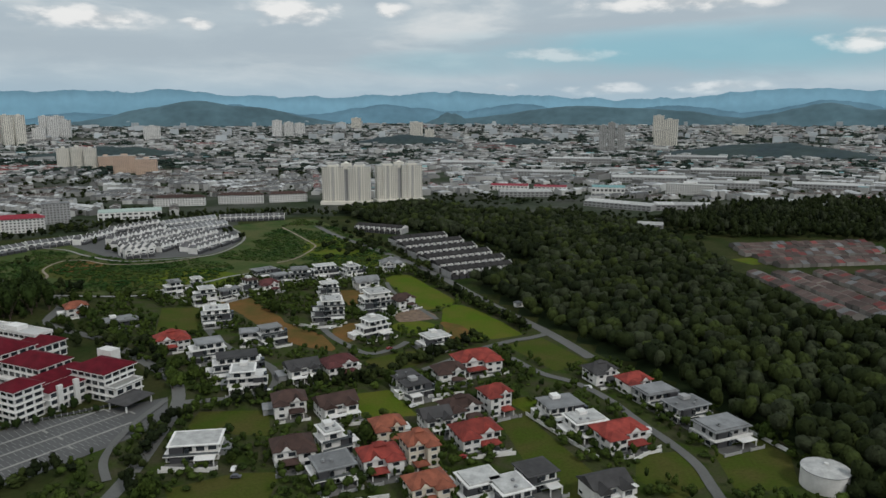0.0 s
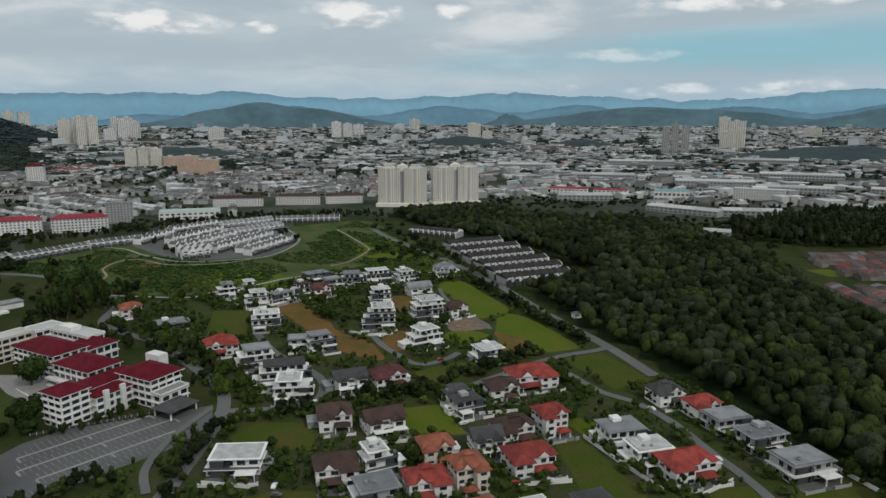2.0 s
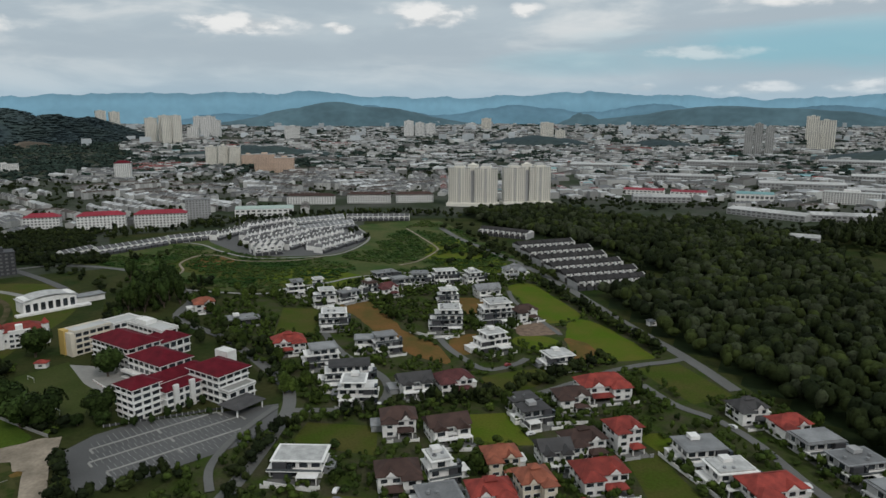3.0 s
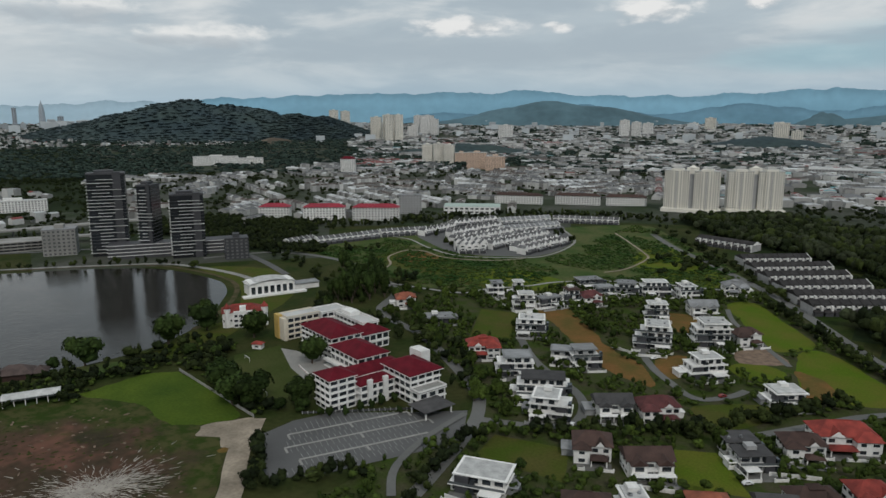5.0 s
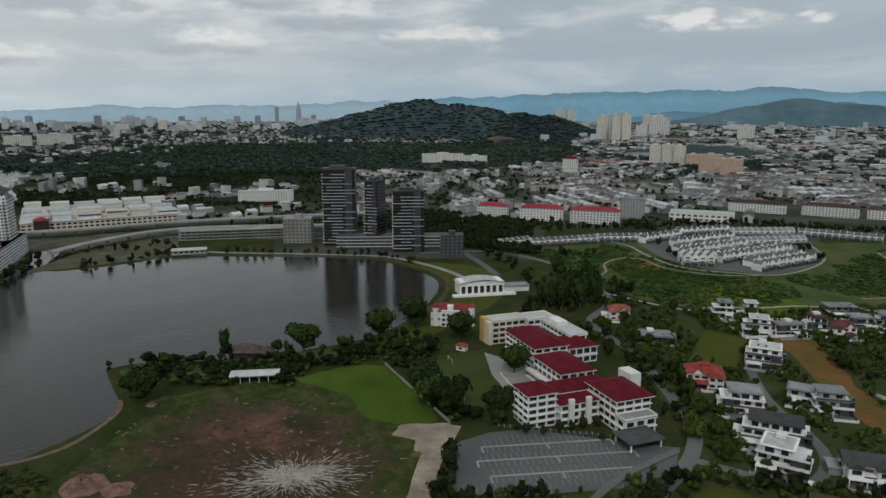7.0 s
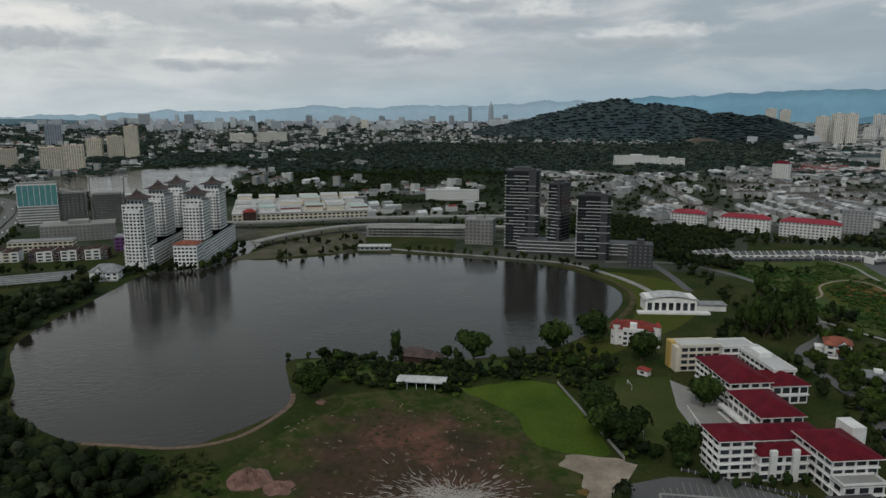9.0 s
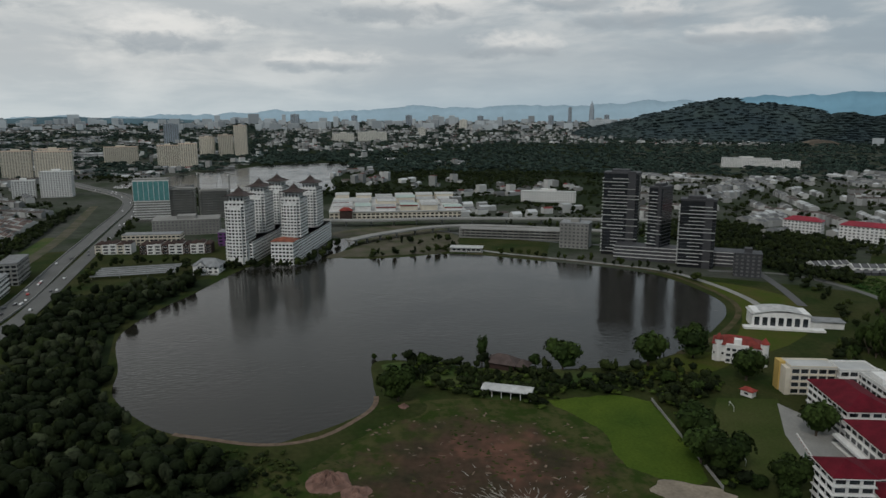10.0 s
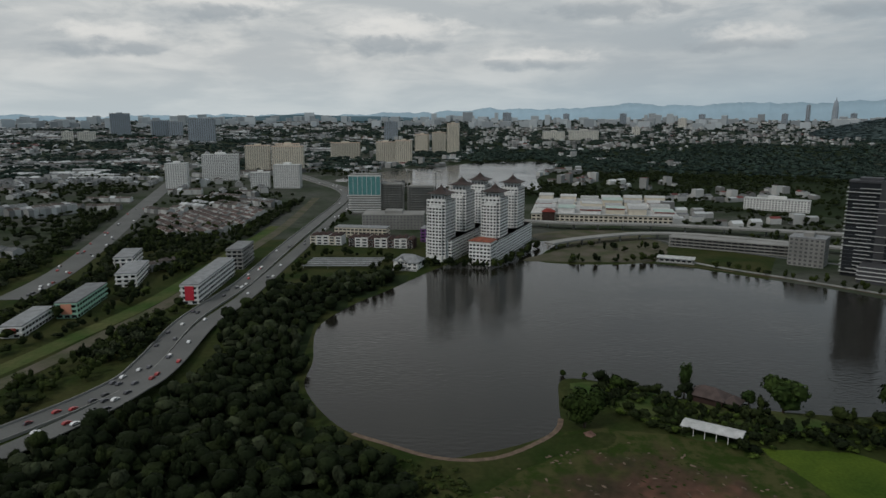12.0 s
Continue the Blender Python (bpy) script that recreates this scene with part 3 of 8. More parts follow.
def splash():
    """A white chalk spill: slivers thrown outwards over the earth."""
    r, so = random.Random(12), Solid()
    for i in range(1500):
        a = r.gauss(0.9, 0.75) + (math.pi if r.random() < 0.5 else 0)
        d0, ln = abs(r.gauss(0, 8.5)), r.uniform(0.8, 5.0)
        w = r.uniform(0.05, 0.26)
        c, s = math.cos(a), math.sin(a)
        x, y = -246 + d0 * c * 1.25 + r.gauss(0, 2.5), 186 + d0 * s * 1.5 + r.gauss(0, 3.5)
        x2, y2 = x + ln * c, y + ln * s
        so.add([(x - s * w, y + c * w, 0.10), (x + s * w, y - c * w, 0.10), (x2 + s * w * 0.3, y2 - c * w * 0.3, 0.10), (x2 - s * w * 0.3, y2 + c * w * 0.3, 0.10),
                ((x + x2) / 2, (y + y2) / 2, 0.16 + i * 0.0001)], [(0, 1, 4), (1, 2, 4), (2, 3, 4), (3, 0, 4)])
    tagged(new("chalk_spill", so.mesh("chalk_spill", M["chalk"])), label="white chalk spill splashed over the earth field", category="spill", kind="stuff")


def mound(x, y, r, h, material, label, seed):
    """A low heap of spoil."""
    n, rings, so = 36, 9, Solid()
    for ring in range(rings):
        q = 1 - ring / rings
        for i in range(n):
            a = 2 * math.pi * i / n
            k = q * (1 + 0.35 * noise.noise((math.cos(a) * 1.6, math.sin(a) * 1.6, seed)))
            px, py = x + r * k * math.cos(a), y + r * k * math.sin(a)
            so.v.append((px, py, h * (1 - q ** 1.6) * (0.8 + 0.9 * noise.fractal((px * 0.35, py * 0.35, seed), 0.8, 2.1, 4)) - 0.1 * (ring == 0)))
    for ring in range(rings - 1):
        so.f += [(ring * n + i, ring * n + (i + 1) % n, (ring + 1) * n + (i + 1) % n, (ring + 1) * n + i) for i in range(n)]
    so.f.append(tuple((rings - 1) * n + i for i in range(n)))
    so.m = [0] * len(so.f)
    tagged(new("spoil_heap", so.mesh("spoil_heap", material)), label=label, category="heap")


M["chalk"] = mat("chalk", (0.34, 0.315, 0.28), 0.95, 0.3, 0.2, 1.5)
M["pink_soil"] = mat("pink_soil", (0.20, 0.115, 0.090), 0.95, 0.4, 0.3, 1.2, 0.6)
splash()
def earth_marks():
    """Scrapes of pale soil and tufts left on the earth field."""
    r = random.Random(21)
    pale, tuft = Solid(), Solid()
    n = 0
    while n < 900:
        x, y = r.uniform(-350, -190), r.uniform(105, 245)
        if not inside([(-346, 160), (-342, 195), (-322, 228), (-300, 240), (-262, 230), (-240, 224), (-212, 200), (-190, 150), (-250, 106), (-306, 116), (-326, 134)], x, y)[0]:
            continue
        a, k = r.uniform(0, 6.28), r.randrange(5, 8)
        so, z = (pale, 0.085 + n * 0.00005) if n % 5 == 0 else (tuft, 0.13 + n * 0.00005)
        if n % 5 and noise.noise((x * 0.03, y * 0.03, 4)) < 0.02:
            n += 1
            continue
        sx, sy = r.uniform(0.3, 1.8), r.uniform(0.2, 0.9)
        pts = []
        for i in range(k):
            q = 2 * math.pi * i / k
            u, v = sx * math.cos(q) * r.uniform(0.6, 1.3), sy * math.sin(q) * r.uniform(0.6, 1.3)
            pts.append((x + u * math.cos(a) - v * math.sin(a), y + u * math.sin(a) + v * math.cos(a), z))
        pts.append((x, y, z + 0.12))
        so.add(pts, [(i, (i + 1) % k, k) for i in range(k)])
        n += 1
    tagged(new("soil_scrapes", pale.mesh("soil_scrapes", M["scrape"])), label="pale scrapes on the bare earth field", category="soil", kind="stuff")
    tagged(new("grass_tufts", tuft.mesh("grass_tufts", M["scrub"])), label="green tufts on the bare earth field", category="grass", kind="stuff")


earth_marks()
mound(-291, 121, 9, 3.4, M["pink_soil"], "low heap of pinkish spoil on the earth field", 1)
mound(-280, 130, 6, 1.8, M["pink_soil"], "small heap of pinkish spoil", 2)
mound(-352, 166, 3.0, 1.2, M["pink_soil"], "heap of reddish spoil by the shore", 4)
mound(-229, 233, 2.6, 1.0, M["orange_soil"], "low orange heap beside the track", 5)
patch("bank", [(-372, 268), (-360, 272), (-345, 225), (-352, 205), (-405, 166), (-412, 186), (-386, 226)], 0.12, M["weeds"], "grassy headland by the lake", 3, rough=4)
patch("lawn", [(-366, 306), (-378, 352), (-360, 366), (-345, 330), (-350, 290)], 0.08, M["lawn"], "lakeside lawn", 3)
patch("lawn", [(-440, 436), (-400, 400), (-385, 380), (-365, 395), (-400, 460), (-470, 500), (-530, 470), (-478, 452)], 0.08, M["lawn"], "lakeside lawn below the hall", 3)

# roads and paths
patch("pavement", [(-462, 730), (-420, 690), (-360, 652), (-310, 664), (-283, 684), (-278, 740), (-290, 790), (-318, 840), (-345, 880), (-420, 880), (-456, 850), (-468, 780)], 0.08, M["asphalt"], "asphalt yards and streets between the terraces", 4)
ROADS = {
    "lane": ([(-140, 190), (-140, 235), (-144, 270), (-150, 305), (-158, 328), (-171, 347), (-208, 380), (-245, 409), (-300, 440), (-330, 500), (-430, 560), (-520, 560), (-560, 500)], 6.5),
    "cul_de_sac": ([(-152, 316), (-120, 326), (-112, 340), (-122, 367), (-160, 400), (-190, 440)], 5),
    "forest_road": ([(60, 395), (39, 441), (2, 508), (-55, 619), (-124, 724), (-180, 800), (-221, 871)], 7.5),
    "crossing_road": ([(39, 441), (29, 432), (14, 423), (-1, 410), (-12, 397), (-28, 378), (-45, 358)], 5),
    "hill_lane": ([(-122, 470), (-114, 449), (-100, 424), (-85, 406), (-76, 396), (-67, 394), (-56, 406), (-51, 417)], 4.5),
    "upper_lane": ([(-36, 467), (-48, 489), (-61, 513), (-78, 543), (-87, 573)], 3.5),
    "villa_road": ([(13, 392), (29, 368), (46, 355), (60, 334), (71, 306), (79, 288), (85, 269), (86, 250), (88, 215)], 4.6),
    "south_road": ([(-140, 215), (-60, 205), (10, 210), (80, 225)], 6),
    "foot_path": ([(-203, 644), (-193, 660), (-188, 685), (-187, 727), (-198, 752), (-216, 782), (-241, 823), (-261, 854)], 2.2),
    "earth_path": ([(-377, 531), (-385, 570), (-408, 600), (-412, 636), (-393, 642), (-360, 626), (-321, 633), (-298, 651), (-289, 668)], 2.2),
    "field_track": ([(-240, 262), (-233, 252), (-224, 238), (-212, 224), (-200, 211), (-184, 186), (-170, 140)], 9.5),
    "perimeter_road": ([(-510, 700), (-450, 694), (-405, 664), (-352, 640), (-300, 660), (-279, 680), (-274, 726), (-282, 777), (-309, 825), (-341, 867)], 3.0),
    "entry_track": ([(-147, 240), (-158, 258), (-162, 285), (-160, 318)], 3.5),
    "villa_edge_road": ([(-340, 510), (-277, 513), (-263, 536), (-240, 561), (-221, 590), (-170, 620), (-80, 632)], 3.5),
}
for n_road, (road_name, (line, wide)) in enumerate(ROADS.items()):
    pale = road_name in ("foot_path", "earth_path", "field_track", "perimeter_road", "villa_edge_road")
    strip("road", line, wide, 0.16 + 0.03 * n_road, M["pale_soil"] if road_name in ("foot_path", "earth_path", "field_track") else M["concrete"] if pale else M["road"],
          "pale earth track" if road_name in ("foot_path", "earth_path", "field_track") else "narrow grey road")


# ---------------------------------------------------------------- trees
def icosa():
    p = (1 + 5 ** 0.5) / 2
    v = np.array([(-1, p, 0), (1, p, 0), (-1, -p, 0), (1, -p, 0), (0, -1, p), (0, 1, p), (0, -1, -p), (0, 1, -p), (p, 0, -1), (p, 0, 1), (-p, 0, -1), (-p, 0, 1)], float)
    f = np.array([(0, 11, 5), (0, 5, 1), (0, 1, 7), (0, 7, 10), (0, 10, 11), (1, 5, 9), (5, 11, 4), (11, 10, 2), (10, 7, 6), (7, 1, 8),
                  (3, 9, 4), (3, 4, 2), (3, 2, 6), (3, 6, 8), (3, 8, 9), (4, 9, 5), (2, 4, 11), (6, 2, 10), (8, 6, 7), (9, 8, 1)])
    return v / np.linalg.norm(v[0]), f


ICO_V, ICO_F = icosa()


def finer(v, f):
    """Each face cut in four, the new corners pushed out to the sphere."""
    v, mid, out = [tuple(p) for p in v], {}, []

    def half(a, b):
        key = (min(a, b), max(a, b))
        if key not in mid:
            p = (np.array(v[a]) + np.array(v[b])) / 2
            mid[key] = len(v)
            v.append(tuple(p / np.linalg.norm(p)))
        return mid[key]

    for a, b, c in f:
        ab, bc, ca = half(a, b), half(b, c), half(c, a)
        out += [(a, ab, ca), (b, bc, ab), (c, ca, bc), (ab, bc, ca)]
    return np.array(v), np.array(out)


DOME_V, DOME_F = finer(ICO_V, ICO_F)


def crown(rng, radius, height, base, clumps, size, lobes=5, fine=False):
    """Leaf sprays scattered over several overlapping boughs, with a dark heart in each."""
    verts, quads, tris, k = [], [], [], 0
    centres = []
    for i in range(lobes):
        a, q = rng.uniform(0, 6.28), rng.uniform(0.15, 0.62) if i else 0.0
        rr = radius * rng.uniform(0.45, 0.68) if i else radius * 0.72
        centres.append((radius * q * math.cos(a), radius * q * math.sin(a), base + height * (rng.uniform(0.26, 0.74) if i else 0.5), rr, height * rng.uniform(0.24, 0.36)))
    for cx, cy, cz, rr, rh in centres:
        bv, bf = (DOME_V, DOME_F) if fine else (ICO_V, ICO_F)
        v = bv * np.array([rr * (0.96 if fine else 0.88), rr * (0.96 if fine else 0.88), rh * (0.98 if fine else 0.90)]) * rng.uniform(0.84, 1.10, (len(bv), 1)) + (cx, cy, cz)
        verts.append(v)
        tris.append(bf + k)
        k += len(bv)
    n = clumps
    pick = rng.integers(0, lobes, n)
    c = np.array(centres)[pick]
    d = rng.normal(size=(n, 3))
    d[:, 2] = np.abs(d[:, 2]) * 1.1 - 0.35
    d /= np.linalg.norm(d, axis=1, keepdims=True)
    p = c[:, :3] + d * np.stack([c[:, 3], c[:, 3], c[:, 4]], 1) * rng.uniform(0.82, 1.12, (n, 1))
    nrm = d + rng.normal(size=(n, 3)) * 0.30
    nrm /= np.linalg.norm(nrm, axis=1, keepdims=True)
    u = np.cross(nrm, rng.normal(size=(n, 3)))
    u /= np.linalg.norm(u, axis=1, keepdims=True)
    w = np.cross(nrm, u)
    s = size * rng.uniform(0.6, 1.3, (n, 1))
    q = np.stack([p - u * s, p - w * s * 0.7 - nrm * s * 0.25, p + u * s, p + w * s * 0.7 - nrm * s * 0.25], 1)
    verts.append(q.reshape(-1, 3))
    quads.append(np.arange(4 * n).reshape(n, 4) + k)
    return np.concatenate(verts), np.concatenate(quads), np.concatenate(tris)


def trunk(rng, base, height, r):
    so = Solid()
    so.tube(0, 0, -0.2, base + height * 0.35, r, r * 0.55, 7)
    for i in range(4):
        a, q = rng.uniform(0, 6.28), rng.uniform(0.8, 1.4)
        z0, z1 = base * 0.8, base + height * 0.45
        x, y = math.cos(a) * height * 0.2 * q, math.sin(a) * height * 0.2 * q
        ring = [(r * 0.45, 0), (0, r * 0.45), (-r * 0.45, 0), (0, -r * 0.45)]
        so.add([(cx, cy, z0) for cx, cy in ring] + [(x + cx * 0.4, y + cy * 0.4, z1) for cx, cy in ring], [(j, (j + 1) % 4, (j + 1) % 4 + 4, j + 4) for j in range(4)])
    return so


def tree_kind(seed, radius, height, base, clumps, size, leaf, label, lobes=5, fine=False):
    rng = np.random.default_rng(seed)
    t = thing("tree", 0, 0, label=label, category="tree")
    part("trunk", trunk(rng, base, height, 0.22 + radius * 0.03), M["bark"], t)
    v, q, f = crown(rng, radius, height, base, clumps, size, lobes, fine)
    part("crown", mesh_np("crown", v, q, f, (leaf,)), None, t)
    return t


TREES = [
    tree_kind(1, 4.0, 6.8, 0.7, 460, 0.60, M["leaf"], "round leafy green garden tree", 7),
    tree_kind(2, 3.0, 5.4, 0.5, 360, 0.52, M["leaf"], "small leafy green garden tree", 6),
    tree_kind(3, 5.0, 8.0, 0.6, 560, 0.68, M["darkleaf"], "broad dark green shade tree", 8),
    tree_kind(4, 3.2, 9.0, 0.8, 460, 0.58, M["darkleaf"], "tall dark green tree", 8),
    tree_kind(5, 2.2, 3.2, 0.1, 240, 0.42, M["leaf"], "low rounded green garden bush", 5),
    tree_kind(6, 6.2, 9.8, 0.6, 800, 0.76, M["darkleaf"], "large spreading dark green tree", 10),
    tree_kind(7, 2.2, 11.5, 0.8, 460, 0.50, M["darkleaf"], "slender feathery dark pine", 8),
    tree_kind(8, 10.5, 13.5, 0.8, 2000, 0.70, M["forest_deep"], "huge spreading dark rain tree beside the highway", 14, True),
]
TREE_USED = [False] * len(TREES)
BLOCKS = []  # x, y, clear radius of what stands already


CLEAR, GRID = [], {}


def clear(x, y, gap=0.0):
    if len(CLEAR) != len(BLOCKS):
        CLEAR[:] = BLOCKS
        GRID.clear()
        for a, b, r in BLOCKS:
            for i in range(int((a - r - 45) // 50), int((a + r + 45) // 50) + 1):
                for j in range(int((b - r - 45) // 50), int((b + r + 45) // 50) + 1):
                    GRID.setdefault((i, j), []).append((a, b, r))
    return all((x - a) ** 2 + (y - b) ** 2 > (r + gap) ** 2 for a, b, r in GRID.get((int(x // 50), int(y // 50)), ()))


def plant(kind, x, y, s=1.0, turn=0.0, group=""):
    m = pose(x, y, 0, 0, 0, turn) @ Matrix.Diagonal((s, s, s, 1))
    if TREE_USED[kind]:
        t = copy_thing(TREES[kind], m)
    else:
        t, TREE_USED[kind] = TREES[kind], True
        t.matrix_basis = m
    if group:
        tagged(t, group=group)
    return t


ROAD_PTS = np.concatenate([np.c_[smooth(line, False, 6), np.full(len(smooth(line, False, 6)), wide / 2 + 1.5)] for line, wide in ROADS.values()])


def off_road(x, y, gap=0.0):
    d = (ROAD_PTS[:, 0] - x) ** 2 + (ROAD_PTS[:, 1] - y) ** 2
    return bool((d > (ROAD_PTS[:, 2] + gap + 2.0) ** 2).all())


def woods(name, pts, leaf, label, rmin=3.2, rmax=5.5, clumps=150, size=0.85, seed=5, hmin=8.0, hmax=13.0, lobes=4, fine=False):
    """Many trees as one wood: a few crown shapes, turned and scaled at every stand, in one of several leaf shades."""
    rng = np.random.default_rng(seed)
    shades = leaf if isinstance(leaf, (tuple, list)) else (leaf,)
    base = [crown(rng, 1.0, 1.6, 0.35, clumps, size / 4.4, lobes, fine) for _ in range(6)]
    V, Q, T, QM, TM, k = [], [], [], [], [], 0
    for x, y, z in pts:
        v, q, t = base[rng.integers(6)]
        a, r, h = rng.uniform(0, 6.28), rmin + (rmax - rmin) * rng.uniform() ** 1.5, rng.uniform(hmin, hmax)
        c, s = math.cos(a) * r, math.sin(a) * r
        V.append(np.stack([v[:, 0] * c - v[:, 1] * s + x, v[:, 0] * s + v[:, 1] * c + y, v[:, 2] * h / 1.9 + z], 1))
        Q.append(q + k)
        T.append(t + k)
        k += len(v)
        shade = 0.5 + 0.55 * noise.noise((x * 0.018, y * 0.018, seed)) + rng.normal() * 0.24
        shade = int(np.clip(shade * len(shades), 0, len(shades) - 1))
        QM.append(np.full(len(q), shade))
        TM.append(np.full(len(t), shade))
    if not V:
        return None
    ob = new(name, mesh_np(name, np.concatenate(V), np.concatenate(Q), np.concatenate(T), shades, np.concatenate(QM), np.concatenate(TM)))
    return tagged(ob, label=label, category="trees", kind="stuff")


def scatter(poly, gap, rng, jitter=0.45):
    xs, ys = [p[0] for p in poly], [p[1] for p in poly]
    gx, gy = np.meshgrid(np.arange(min(xs), max(xs), gap), np.arange(min(ys), max(ys), gap))
    x = gx.ravel() + rng.uniform(-jitter, jitter, gx.size) * gap
    y = gy.ravel() + rng.uniform(-jitter, jitter, gx.size) * gap
    k = inside(poly, x, y)
    return x[k], y[k]


# ---------------------------------------------------------------- villas
def window_mesh():
    """A framed window with its pane set back, all of one piece."""
    so = Solid()
    o, i = 0.5, 0.47
    ring = lambda w, z0, z1, y: [(-w, y, z0), (w, y, z0), (w, y, z1), (-w, y, z1)]
    so.v = ring(o, 0, 1, 0.06) + ring(o, 0, 1, -0.14) + ring(i, 0.04, 0.96, -0.14) + ring(i, 0.04, 0.96, -0.02)
    for k in (0, 4, 8):
        so.f += [(k + j, k + 4 + j, k + 4 + (j + 1) % 4, k + (j + 1) % 4) for j in range(4)]
    so.f = [tuple(reversed(q)) for q in so.f]
    so.f.append((12, 13, 14, 15))
    so.m = [0] * 12 + [1]
    return so.mesh("window", M["white"], M["glass"])


WINDOW = window_mesh()


def windows(parent, x0, x1, y0, y1, z, h, rng, faces="fblr", fill=0.75, pitch=3.4):
    """Windows along the sides of a block, each its own part."""
    for side in faces:
        length = (x1 - x0) if side in "fb" else (y1 - y0)
        n = max(1, int(length / pitch))
        for i in range(n):
            if rng.random() > fill:
                continue
            u = (i + 0.5) / n
            w = min(pitch * 0.92, length / n * 0.88) * rng.uniform(0.7, 1.0)
            hh = h * rng.uniform(0.72, 1.0)
            zz = z + (h - hh) * 0.6
            if side in "fb":
                m = pose(x0 + u * (x1 - x0), y0 if side == "f" else y1, zz, 0, 0, 0 if side == "f" else 180)
            else:
                m = pose(x0 if side == "l" else x1, y0 + u * (y1 - y0), zz, 0, 0, -90 if side == "l" else 90)
            put("window", WINDOW, parent, m @ Matrix.Diagonal((w, 1, hh, 1)))


def forecourt(v, w, d, rng):
    """Paved yard behind a low wall with gate piers, and perhaps a flat-roofed annexe."""
    y0 = -d / 2 - 6.5
    part("forecourt", Solid().box(-w * 0.5, w * 0.5, y0, -d / 2 + 0.4, -0.1, 0.14), M["paving"], v, "grey paved forecourt")
    gate = rng.uniform(-0.3, 0.3) * w
    wall = "white" if rng.random() < 0.6 else "grey"
    for a, b in ((-w * 0.55, gate - 2.4), (gate + 2.4, w * 0.55)):
        part("yard_wall", Solid().box(a, b, y0 - 0.25, y0, -0.1, 1.3).box(a, a + 0.5, y0 - 0.4, y0 + 0.12, -0.1, 1.7).box(b - 0.5, b, y0 - 0.4, y0 + 0.12, -0.1, 1.7), M[wall], v)
    if rng.random() < 0.5:
        s = rng.choice((-1, 1))
        x0, x1 = sorted((s * w * 0.5 + s * 0.01, s * (w * 0.5 + rng.uniform(3, 5))))
        part("annexe", Solid().box(x0, x1, -d * 0.15, d * 0.42, -0.2, 3.0).box(x0 - 0.3 * (s < 0), x1 + 0.3 * (s > 0), -d * 0.15 - 0.6, d * 0.42 + 0.3, 3.0, 3.25), M["greyroof" if rng.random() < 0.5 else "white"], v, "flat-roofed annexe")


